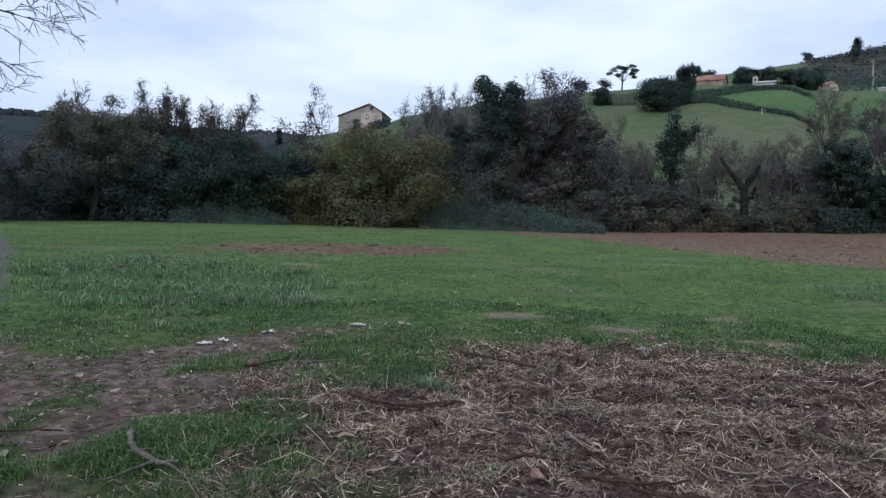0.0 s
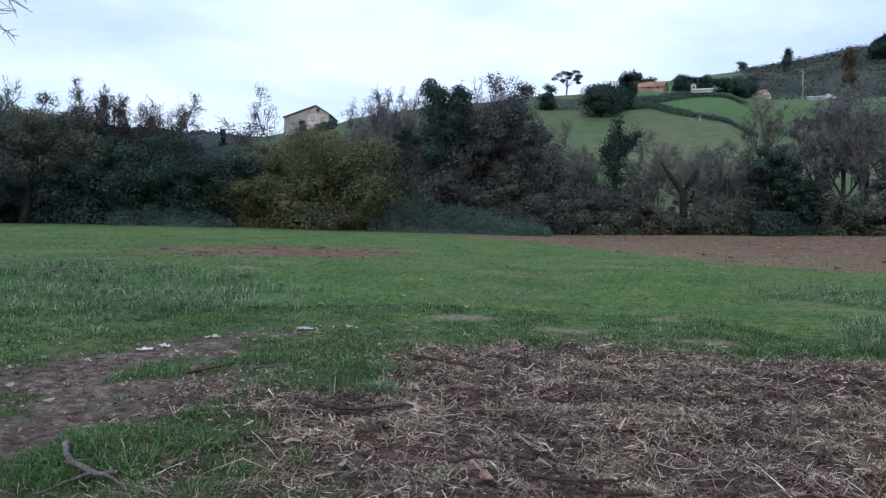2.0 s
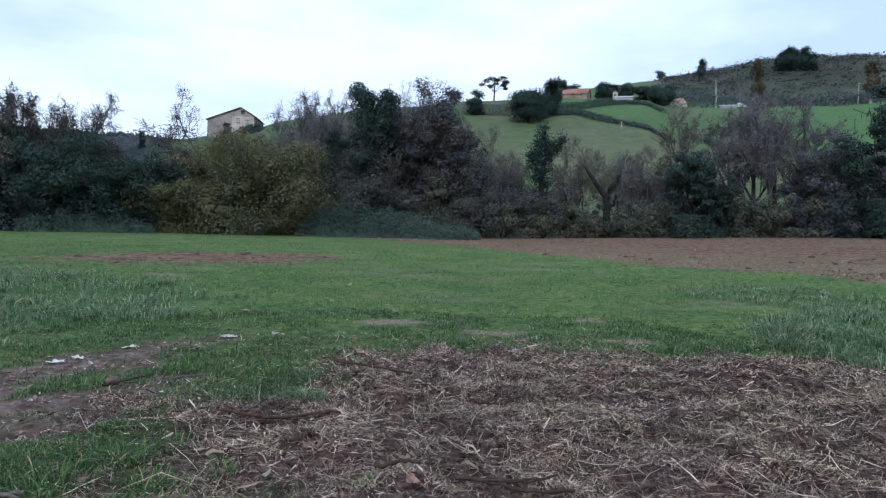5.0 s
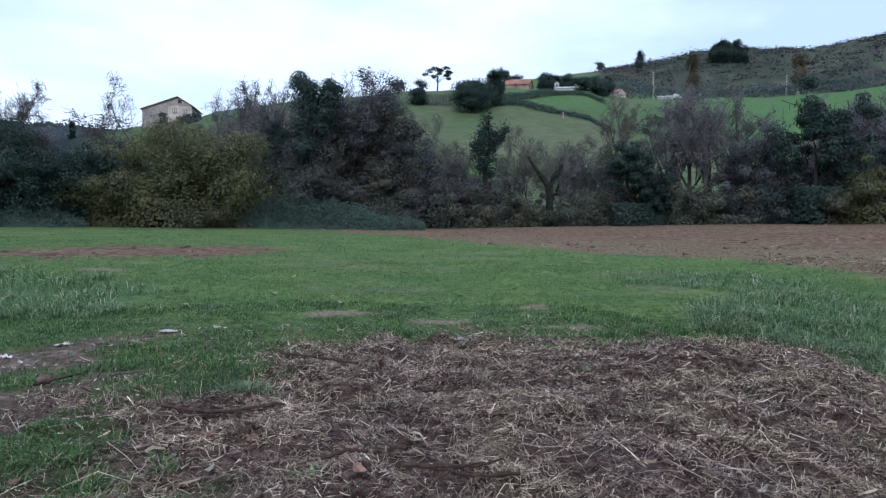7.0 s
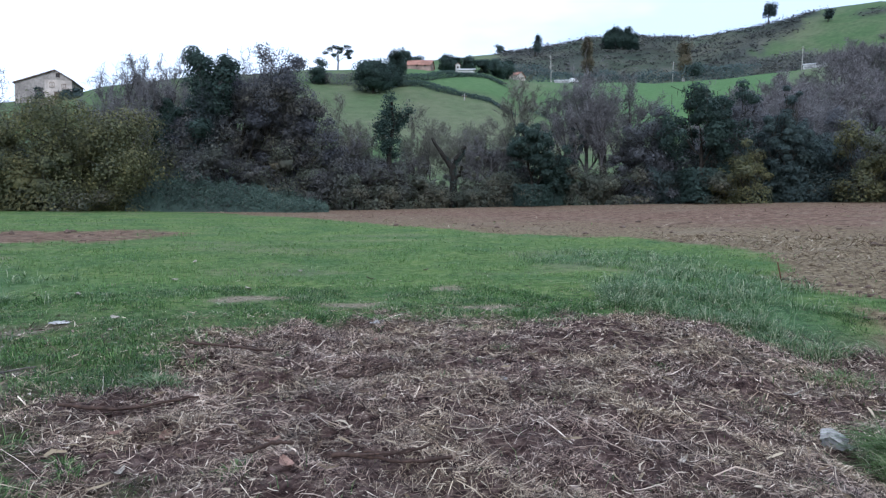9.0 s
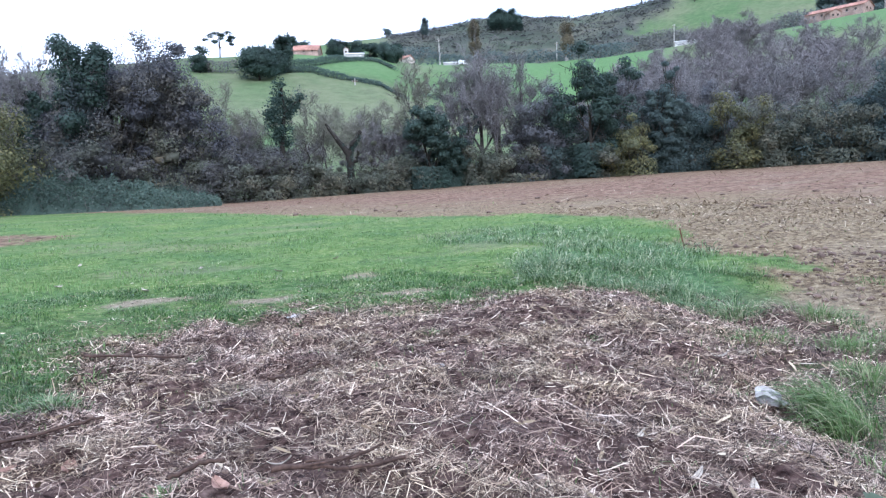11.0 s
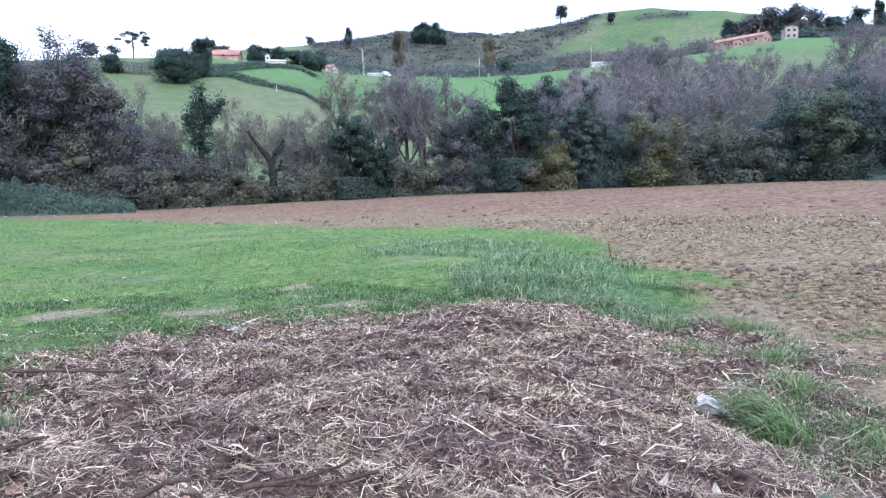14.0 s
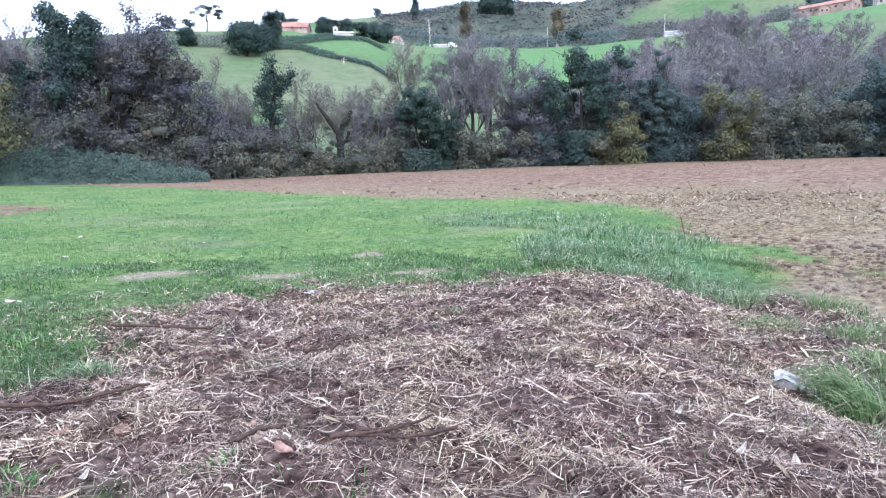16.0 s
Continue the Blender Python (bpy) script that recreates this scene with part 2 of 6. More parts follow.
M_L_OLIVE = leafy("olive_autumn_leaves", [(0.0, (0.0734, 0.088, 0.0683)), (0.6, (0.108, 0.125, 0.0976)), (1.0, (0.162, 0.174, 0.132))], 0.6, 0.3, 0.35, 0.4, [(0.0, (0.0972, 0.0946, 0.0732)), (0.6, (0.138, 0.13, 0.0952)), (1.0, (0.194, 0.165, 0.11))], 0.5)
M_L_BROWN = leafy("hazed_brown_leaves", [(0.0, (0.0842, 0.0858, 0.0878)), (0.6, (0.119, 0.119, 0.121)), (1.0, (0.167, 0.158, 0.149))], 0.6, 0.3, 0.35, 0.4, [(0.0, (0.0626, 0.0726, 0.061)), (0.6, (0.0918, 0.103, 0.083)), (1.0, (0.13, 0.139, 0.104))], 0.4)
M_L_YELLOW = leafy("yellowing_leaves", [(0.0, (0.0825, 0.0896, 0.0432)), (0.6, (0.132, 0.132, 0.06)), (1.0, (0.22, 0.196, 0.0816))], 0.6, 0.3, 0.35, 0.35, [(0.0, (0.055, 0.0672, 0.0408)), (0.6, (0.0858, 0.0986, 0.0576)), (1.0, (0.132, 0.134, 0.072))], 0.5)
M_L_BRAMBLE = leafy("bramble_leaves", [(0.0, (0.042, 0.07, 0.056)), (0.6, (0.07, 0.109, 0.088)), (1.0, (0.118, 0.158, 0.13))], 0.6, 0.25, 0.35, 0.4)
M_L_RUSSET = leafy("hazed_russet_leaves", [(0.0, (0.104, 0.108, 0.119)), (0.7, (0.127, 0.131, 0.141)), (1.0, (0.157, 0.158, 0.167))], 0.6, 0.25, 0.35, 0.4)
# Scrub leaves greyed in their base colour, in place of haze.
M_L_SCRUB = leafy("hazed_scrub", [(0.0, (0.06, 0.064, 0.062)), (0.6, (0.07, 0.072, 0.069)), (1.0, (0.082, 0.082, 0.077))], 0.7, 0.4, 0.015, 0.4)
M_STONE = grained("rubble_stone_wall", (0.28, 0.25, 0.23), (0.48, 0.44, 0.40), 1.6, 0.25, 0.9, 0.5, 0.05)
M_PLASTER = grained("weathered_plaster", (0.48, 0.42, 0.37), (0.66, 0.59, 0.53), 1.1, 0.3, 0.9, 0.2, 0.02)
M_WHITE = grained("white_render", (0.5, 0.49, 0.47), (0.7, 0.69, 0.67), 1.0, 0.4, 0.8, 0.1, 0.01)
M_REDWALL = grained("red_brick_wall", (0.26, 0.185, 0.155), (0.42, 0.31, 0.265), 2.0, 0.3, 0.9, 0.2, 0.02)
M_TILE = grained("clay_roof_tiles", (0.26, 0.125, 0.09), (0.42, 0.23, 0.175), 1.4, 0.3, 0.85, 0.5, 0.04)
M_OLDTILE = grained("weathered_roof_tiles", (0.17, 0.12, 0.10), (0.30, 0.22, 0.18), 1.2, 0.3, 0.9, 0.5, 0.04)
M_GLASS = grained("dark_window_glass", (0.02, 0.024, 0.03), (0.04, 0.045, 0.05), 1.0, 0.5, 0.12, 0.0, 0.01)
M_WOOD = grained("old_wood", (0.08, 0.05, 0.035), (0.20, 0.14, 0.10), 12, 1.2, 0.85, 0.4, 0.01)
M_STICK = grained("dead_stick_bark", (0.03, 0.018, 0.014), (0.095, 0.06, 0.046), 40, 6, 0.85, 0.6, 0.004)
M_GREYSTICK = grained("lichened_grey_stick", (0.06, 0.052, 0.046), (0.19, 0.168, 0.148), 40, 6, 0.85, 0.6, 0.004)
M_RUST = grained("rusty_iron", (0.07, 0.03, 0.02), (0.17, 0.075, 0.045), 60, 8, 0.8, 0.4, 0.002)
M_PAPER = grained("white_paper_scrap", (0.68, 0.67, 0.65), (0.85, 0.84, 0.82), 20, 3, 0.8, 0.3, 0.004)
M_PLASTIC = grained("pale_plastic", (0.36, 0.35, 0.34), (0.56, 0.55, 0.53), 14, 4, 0.45, 0.4, 0.004)
M_CARTON = grained("soiled_pale_carton", (0.3, 0.29, 0.275), (0.5, 0.49, 0.47), 18, 5, 0.7, 0.6, 0.006)
M_GREYPLASTIC = grained("grey_plastic", (0.22, 0.22, 0.23), (0.34, 0.34, 0.34), 14, 4, 0.5, 0.4, 0.004)
M_DRYLEAF = grained("dry_brown_leaf", (0.20, 0.11, 0.085), (0.36, 0.23, 0.18), 30, 8, 0.75, 0.4, 0.003)
M_PALELEAF = grained("dry_pale_leaf", (0.34, 0.30, 0.25), (0.52, 0.48, 0.41), 30, 8, 0.75, 0.4, 0.003)
M_PEBBLE = grained("pale_stone", (0.2, 0.16, 0.14), (0.34, 0.285, 0.25), 25, 6, 0.85, 0.4, 0.004)
M_CARWHITE = grained("white_car_paint", (0.74, 0.75, 0.76), (0.8, 0.8, 0.81), 2, 0.6, 0.3, 0.0, 0.01)
M_TYRE = grained("black_rubber", (0.02, 0.02, 0.02), (0.035, 0.035, 0.035), 10, 2, 0.8, 0.2, 0.01)
M_POLE = grained("weathered_pole", (0.35, 0.34, 0.32), (0.55, 0.53, 0.5), 5, 1, 0.8, 0.1, 0.01)
M_SHEET = grained("pale_roof_sheet", (0.4, 0.41, 0.42), (0.58, 0.58, 0.58), 1.5, 0.3, 0.5, 0.2, 0.02)


# ---- mesh helpers ----
def mesh_of(name, verts, faces, material):
    """A mesh from numpy arrays: verts (n, 3) and faces (m, 3 or 4)."""
    verts, faces = np.asarray(verts, np.float32), np.asarray(faces, np.int32)
    me = bpy.data.meshes.new(name)
    k = faces.shape[1]
    me.vertices.add(len(verts))
    me.vertices.foreach_set("co", verts.ravel())
    me.loops.add(faces.size)
    me.loops.foreach_set("vertex_index", faces.ravel())
    me.polygons.add(len(faces))
    me.polygons.foreach_set("loop_start", np.arange(0, faces.size, k, dtype=np.int32))
    me.polygons.foreach_set("loop_total", np.full(len(faces), k, np.int32))
    me.update(calc_edges=True)
    me.validate()
    me.materials.append(material)
    return me


def smooth(me):
    me.polygons.foreach_set("use_smooth", np.ones(len(me.polygons), bool))
    return me


def piece(name, me, parent=None, label=""):
    ob = new(name, me)
    if parent is not None:
        ob.parent = parent
    return tagged(ob, label)


def part(name, bm, material, parent, label=""):
    """Links a bmesh as one mesh object under a thing or a part."""
    me = bpy.data.meshes.new(name)
    bm.to_mesh(me)
    bm.free()
    me.materials.append(material)
    return piece(name, me, parent, label)


def thing(name, m, label, category, group="", kind=""):
    ob = new(name)
    ob.empty_display_size = 0.2
    ob.matrix_basis = m
    return tagged(ob, label, category, group, kind)


def box(bm, x0, x1, y0, y1, z0, z1, bevel=0.0):
    vs = bmesh.ops.create_cube(bm, size=1.0, matrix=Matrix.Translation(((x0 + x1) / 2, (y0 + y1) / 2, (z0 + z1) / 2)) @ Matrix.Diagonal((x1 - x0, y1 - y0, z1 - z0, 1)))["verts"]
    if bevel:
        es = {e for v in vs for e in v.link_edges}
        bmesh.ops.bevel(bm, geom=list(es), offset=bevel, segments=2, affect="EDGES")
    return bm


def tubes(pts, rad, sides):
    """Tubes along n polylines: pts (n, k, 3), rad (n, k). Returns verts and quads."""
    n, k, _ = pts.shape
    tan = np.gradient(pts, axis=1)
    tan /= np.linalg.norm(tan, axis=2, keepdims=True) + 1e-9
    ref = np.where(np.abs(tan[..., 2:3]) > 0.9, np.array([1.0, 0, 0]), np.array([0, 0, 1.0]))
    u = np.cross(tan, ref)
    u /= np.linalg.norm(u, axis=2, keepdims=True) + 1e-9
    v = np.cross(tan, u)
    a = np.arange(sides) * 2 * np.pi / sides
    ring = pts[:, :, None, :] + rad[:, :, None, None] * (np.cos(a)[None, None, :, None] * u[:, :, None, :] + np.sin(a)[None, None, :, None] * v[:, :, None, :])
    base = (np.arange(n)[:, None, None] * k + np.arange(k - 1)[None, :, None]) * sides
    i = np.arange(sides)[None, None, :]
    j = (i + 1) % sides
    f = np.stack([base + i, base + j, base + sides + j, base + sides + i], -1).reshape(-1, 4)
    return ring.reshape(-1, 3), f


def join(chunks):
    vs, fs, o = [], [], 0
    for v, f in chunks:
        vs.append(v)
        fs.append(f + o)
        o += len(v)
    return np.concatenate(vs), np.concatenate(fs)


def unit(a):
    return a / (np.linalg.norm(a, axis=-1, keepdims=True) + 1e-9)


def leaves(rng, at, size, slim=0.72, droop=0.0, out=None):
    """A small folded rhombic leaf at every point; with out, the leaves lie like shingles on the crown, facing outwards."""
    n = len(at)
    if out is None:
        d = unit(rng.normal(size=(n, 3)) + np.array([0, 0, -droop]))
        s = unit(np.cross(d, rng.normal(size=(n, 3))))
        up = np.cross(d, s)
    else:
        up = unit(unit(out) + rng.normal(size=(n, 3)) * 0.3)
        d = unit(np.cross(up, rng.normal(size=(n, 3))))
        s = np.cross(up, d)
    ln = size * rng.uniform(0.6, 1.3, (n, 1))
    w = ln * slim * 0.5
    fold = up * ln * 0.12
    v = np.stack([at - d * ln / 2, at + s * w + fold, at + d * ln / 2, at - s * w + fold], 1).reshape(-1, 3)
    return v, np.arange(4 * n).reshape(-1, 4)


def small_leaves(rng, at, size, out):
    """A small three-cornered leaf at every point, lying on the crown and facing outwards: for crowns seen from afar."""
    n = len(at)
    up = unit(unit(out) + rng.normal(size=(n, 3)) * 0.22)
    d = unit(np.cross(up, rng.normal(size=(n, 3))))
    s = np.cross(up, d)
    ln = size * rng.uniform(0.6, 1.4, (n, 1))
    v = np.stack([at - d * ln * 0.5 - s * ln * 0.42, at - d * ln * 0.5 + s * ln * 0.42, at + d * ln * 0.6], 1).reshape(-1, 3)
    return v, np.arange(3 * n).reshape(-1, 3)


def clump_cores(rng, centre, span):
    """The shaded inner growth of each leaf clump: a small ragged lump of twelve triangles."""
    ball = unit(np.array([(i, j, k) for i in (-1, 1) for j in (-1, 1) for k in (-1, 1)], float))
    tris = np.array([(0, 1, 3), (0, 3, 2), (4, 6, 7), (4, 7, 5), (0, 4, 5), (0, 5, 1), (2, 3, 7), (2, 7, 6), (0, 2, 6), (0, 6, 4), (1, 5, 7), (1, 7, 3)])
    n = len(centre)
    v = centre[:, None] + ball[None] * span[:, None] * rng.uniform(0.5, 1.3, (n, 8, 1))
    return v.reshape(-1, 3), (tris[None] + np.arange(n)[:, None, None] * 8).reshape(-1, 3)


def value_noise(x, y, scale, seed=0):
    """Smooth lattice noise, 0 to 1."""
    x, y = np.asarray(x, float) * scale + 1000.3, np.asarray(y, float) * scale + 1000.7
    xi, yi = np.floor(x).astype(np.int64), np.floor(y).astype(np.int64)
    fx, fy = x - xi, y - yi
    fx, fy = fx * fx * (3 - 2 * fx), fy * fy * (3 - 2 * fy)

    def cell(i, j):
        k = (i * 374761393 + j * 668265263 + seed * 974634777) & 0xFFFFFFFF
        k = ((k ^ (k >> 13)) * 1274126177) & 0xFFFFFFFF
        return ((k ^ (k >> 16)) & 0xFFFF) / 65535.0

    top = cell(xi, yi) * (1 - fx) + cell(xi + 1, yi) * fx
    low = cell(xi, yi + 1) * (1 - fx) + cell(xi + 1, yi + 1) * fx
    return top * (1 - fy) + low * fy


def fbm(x, y, scale, octaves=4, seed=0):
    return sum(value_noise(x, y, scale * 2 ** o, seed + o) * 0.5 ** (o + 1) for o in range(octaves)) / (1 - 0.5 ** octaves)


def step(a, b, x):
    t = np.clip((x - a) / (b - a), 0, 1)
    return t * t * (3 - 2 * t)


def inside(x, y, poly):
    """Signed distance to a polygon, positive inside."""
    x, y = np.asarray(x, float), np.asarray(y, float)
    best, odd = np.full(x.shape, 1e9), np.zeros(x.shape, bool)
    for (ax, ay), (bx, by) in zip(poly, poly[1:] + poly[:1]):
        dx, dy = bx - ax, by - ay
        t = np.clip(((x - ax) * dx + (y - ay) * dy) / (dx * dx + dy * dy), 0, 1)
        best = np.minimum(best, np.hypot(x - ax - t * dx, y - ay - t * dy))
        if dy:
            odd ^= ((ay > y) != (by > y)) & (x < dx * (y - ay) / dy + ax)
    return np.where(odd, best, -best)

# ---- the lie of the land ----
NEAR_CREST = [(-180, 5), (-90, 4), (-33, 1.5), (-25, 2.2), (-18, 3.4), (-13, 5.0), (-8.5, 6.0), (-5, 6.7), (-2.9, 7.5), (5, 9.0), (11, 9.8), (20.5, 10.45), (26.5, 10.2), (30, 9.6), (34, 9.5), (40, 9.2), (45, 9.4), (52, 10.0), (60, 10.5), (65, 10.9), (70, 10.5), (100, 8), (180, 5)]
NEAR_RANGE = [(-180, 180), (-40, 175), (0, 178), (11, 255), (27, 262), (32, 300), (50, 330), (75, 335), (180, 180)]
FAR_CREST = [(-180, 5), (-60, 5), (-33, 5.2), (-28, 5.3), (-20, 4.9), (-5, 5.2), (10, 8.5), (20, 10.0), (27.5, 11.2), (31.5, 11.85), (35, 12.5), (38, 12.5), (43, 12.2), (47.6, 12.85), (51.5, 13.6), (55, 13.75), (60, 13.1), (64, 12.3), (68, 11.2), (75, 10.6), (110, 8), (180, 5)]
FAR_RANGE = [(-180, 1300), (-15, 1300), (15, 700), (28, 560), (45, 560), (60, 540), (80, 560), (180, 1300)]


def along(b, table):
    return np.interp(b, [p[0] for p in table], [p[1] for p in table])


def field_height(x, y):
    return 0.208 * np.log1p(np.exp(np.clip((x - 12) / 4, -30, 30))) + 0.012 * np.minimum(x, 0)


def land(x, y):
    """Height of the ground: the field, the stream's hollow, the near hill and the far ridge."""
    x, y = np.asarray(x, float), np.asarray(y, float)
    r, b = np.hypot(x, y), np.degrees(np.arctan2(x, y))
    k = 60 / np.maximum(r, 60)
    edge = field_height(x * k, y * k)
    en, rn, ef, rf = along(b, NEAR_CREST), along(b, NEAR_RANGE), along(b, FAR_CREST), along(b, FAR_RANGE)
    tan = lambda e: np.tan(np.radians(e))
    mid, dip = (88 + rn) / 2, rn + 0.25 * (rf - rn)
    far = 1.5 + rf * tan(ef)
    rs = np.stack([r * 0 + 58, r * 0 + 72, r * 0 + 90, mid, rn, dip, rf, rf * 1.5, r * 0 + 4600])
    zs = np.stack([edge, edge - 1.2, edge - 0.4, 1.5 + mid * tan(en * (0.6 + 0.2 * step(44, 52, b))), 1.5 + rn * tan(en), 1.5 + dip * tan(np.minimum(en, ef) - 0.35), far, far * 0.9, far * 0.6])
    m = np.zeros_like(zs)
    d = (zs[1:] - zs[:-1]) / (rs[1:] - rs[:-1])
    m[1:-1] = np.where(d[1:] * d[:-1] > 0, 2 * d[1:] * d[:-1] / (d[1:] + d[:-1] + 1e-12), 0)
    m[0], m[-1] = 0, d[-1]
    z = edge.copy()
    for i in range(len(rs) - 1):
        h = rs[i + 1] - rs[i]
        t = np.clip((r - rs[i]) / h, 0, 1)
        on = (r > rs[i]) & (r <= rs[i + 1])
        zi = (2 * t**3 - 3 * t**2 + 1) * zs[i] + (t**3 - 2 * t**2 + t) * h * m[i] + (3 * t**2 - 2 * t**3) * zs[i + 1] + (t**3 - t**2) * h * m[i + 1]
        z = np.where(on, zi, z)
    z = np.where(r <= 58, field_height(x, y), z)
    hilly = step(95, 150, r)
    return z + hilly * (fbm(x, y, 0.03, 3, 5) - 0.5) * np.minimum(r * 0.008, 2.5)


MULCH = [(-0.35, 1.6), (-0.58, 3.3), (-1.02, 4.25), (-1.28, 5.2), (-0.7, 5.4), (-0.2, 5.75), (0.1, 6.5), (0.5, 7.4), (1.6, 7.75), (2.6, 7.8), (3.4, 6.9), (5.0, 7.0), (6.5, 6.4), (6.05, 4.95), (5.4, 4.1), (4.65, 3.4), (3.95, 2.8), (3.45, 2.1), (3.1, 1.6), (2.2, 0.2), (0.6, 0.2)]
PLOUGH = [(-2, 61), (0.2, 57), (5.2, 50), (8, 43), (11.2, 30), (13, 23), (15.8, 18.6), (15.6, 14.2), (12.9, 10.8), (10.7, 9.1), (9.8, 7.4), (8.5, 5.7), (7.4, 4.3), (6.5, 3.3), (5.4, 2.5), (4.9, 1.8), (4.0, 0.5), (12, -10), (40, -20), (62, 0), (57, 22), (42, 42), (20, 58)]
TRACKS = [[(-3.39, 6.06), (-3.07, 6.77), (-2.67, 7.32), (-2.04, 8.07), (-1.02, 8.85), (-0.86, 8.44), (-1.18, 7.9), (-1.84, 7.25), (-2.08, 6.81), (-2.55, 6.2), (-3.08, 5.39), (-3.35, 5.62)],
          [(-2.52, 5.18), (-2.16, 5.56), (-1.84, 5.96), (-1.54, 6.49), (-1.27, 6.41), (-1.39, 6.03), (-1.47, 5.54), (-1.54, 5.11), (-2.02, 4.84), (-2.17, 4.5), (-2.31, 3.88), (-2.11, 3.15), (-2.4, 3.2), (-2.5, 3.87), (-2.7, 4.5)],
          [(-4.7, 7.0), (-3.55, 6.16), (-3.23, 5.54), (-2.97, 4.95), (-2.99, 4.2), (-4.0, 4.0), (-5.2, 5.2)]]
TONGUE = [(9.2, 7.9), (10.2, 8.2), (10.4, 6.6), (9.9, 5.3), (9.4, 5.9)]
RED_PATCH = [(-9.6, 22.6), (-7.6, 27.0), (-4, 28.4), (0.8, 26.8), (-1.0, 22.8), (-5.8, 21.0)]
LANE = [(-3.4, 4.2), (-4.9, 7.2), (-7.8, 12.2), (-14.2, 22.5), (-22.6, 35), (-32.6, 50), (-41, 66), (-45, 70), (-47, 66), (-37, 49), (-27, 34.5), (-18.5, 22.5), (-11.5, 12.2), (-8, 7), (-6, 2)]
DRY_SPOTS = [(2.5, 8.9, 0.5, 0.22), (3.95, 8.0, 0.45, 0.18), (1.05, 9.6, 0.65, 0.2), (4.3, 9.9, 0.35, 0.2), (-3.4, 17.6, 0.6, 0.5)]


COARSE_VERGE = [(5.7, 7.9), (6.3, 7.0), (6.7, 6.1), (6.7, 5.3), (7.2, 5.1), (7.9, 5.7), (8.8, 6.8), (10.2, 8.3), (10.9, 10.2), (9.6, 11.2), (7.6, 9.9)]
COARSE_LEFT = [(-9.8, 18.9), (-6.6, 18.6), (-3.6, 15.2), (-1.6, 12), (-1.9, 10.4), (-3.6, 9.3), (-5.6, 9.4), (-7.4, 11.4), (-9.4, 15)]


def zones(x, y):
    """How much of each kind of ground lies at (x, y), and how tall the grass stands."""
    r = np.hypot(x, y)
    b = np.degrees(np.arctan2(x, y))
    wob = (fbm(x, y, 1.3, 4, 11) - 0.5)
    wide = (fbm(x, y, 0.25, 4, 21) - 0.5)
    z = {}
    z["mulch"] = step(-0.6, 0.4, inside(x, y, MULCH) + wob * 2.1)
    pl = inside(x, y, PLOUGH) + wob * (0.9 + r * 0.03)
    tongue = step(-0.1, 0.25, inside(x, y, TONGUE) + wob * 0.6)
    far_edge = step(59.4, 58.0, r + wide * 3)
    plough = step(-0.25, 0.5, pl) * (1 - tongue) * far_edge
    verge = step(-0.9, -0.1, pl) * step(0.5, -0.2, inside(x, y, MULCH)) * step(2.0, 3.2, x) * step(9.5, 7.0, y)
    shore = step(-2.4, -1.4, inside(x, y, MULCH)) * step(2.8, 3.6, x) * step(6.4, 5.2, y) * (1 - plough)
    z["mulch"] = np.maximum(z["mulch"], shore * (0.4 + 0.55 * step(0.36, 0.5, fbm(x, y, 1.3, 4, 23))))
    z["soil"] = np.maximum(plough, step(-0.4, 1.0, inside(x, y, RED_PATCH) + wob * 4.5 + wide * 4) * 0.95)
    tan_band = step(14, 3, pl - wide * 9) * 0.85 + 0.35 * step(0.52, 0.66, fbm(x * 0.5, y * 1.5, 0.4, 4, 31))
    tan_band = np.maximum(tan_band * (0.35 + 0.65 * step(45, 22, r)), step(24, 14, r) * (0.72 + 0.28 * step(0.38, 0.55, fbm(x, y, 0.9, 4, 33))))
    rows = 0.5 + 0.5 * np.sin((x * 0.77 + y * 0.64) * 2.9 + wide * 9)
    z["stubble"] = plough * np.clip(tan_band - 0.4 * rows * step(14, 24, r) + 0.3, 0, 1)
    track = np.maximum.reduce([inside(x, y, p) for p in TRACKS])
    z["bare"] = step(-0.22, 0.16, track + 0.12 + wob * 1.0 + (fbm(x, y, 4.0, 3, 42) - 0.5) * 0.5) * (0.66 + 0.34 * step(0.4, 0.5, fbm(x, y, 1.6, 4, 41)))
    dry = np.zeros_like(r)
    for cx, cy, rx, ry in DRY_SPOTS:
        dry = np.maximum(dry, step(1.25, 0.6, np.hypot((x - cx) / rx, (y - cy) / ry) + wob * 1.6))
    field_dry = step(0.60, 0.74, fbm(x * 0.6, y * 1.6, 0.5, 4, 51)) * 0.28 * step(7, 10, r)
    z["dry"] = np.clip(np.maximum(dry * 0.95 + field_dry, verge * step(1.2, 0.3, pl) * step(5.8, 4.8, y) * 0.55), 0, 1) * (r < 60)
    z["lane"] = step(-0.15, 0.3, inside(x, y, LANE) + wob * 0.8)
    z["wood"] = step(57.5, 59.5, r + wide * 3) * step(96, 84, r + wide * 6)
    z["pasture"] = step(70, 100, r)
    e = np.degrees(np.arctan2(land(x, y) - 1.5, np.maximum(r, 1)))
    ridge = step(375, 410, r + wide * 60) * step(26.5, 28.5, b) * (1 - step(0.0, 1.6, b - 46.2 - (e - 10.9) * 1.55 + wide * 2.5) * step(10.6, 11.0, e + wide))
    z["forest"] = np.maximum(step(650, 800, r) * (b < 15), step(-9, -14, b) * step(92, 115, r))
    patch = step(1.2, 0.7, np.hypot((b - 55.6) / 2.2, (e - 13.35) / 0.28) + wide)
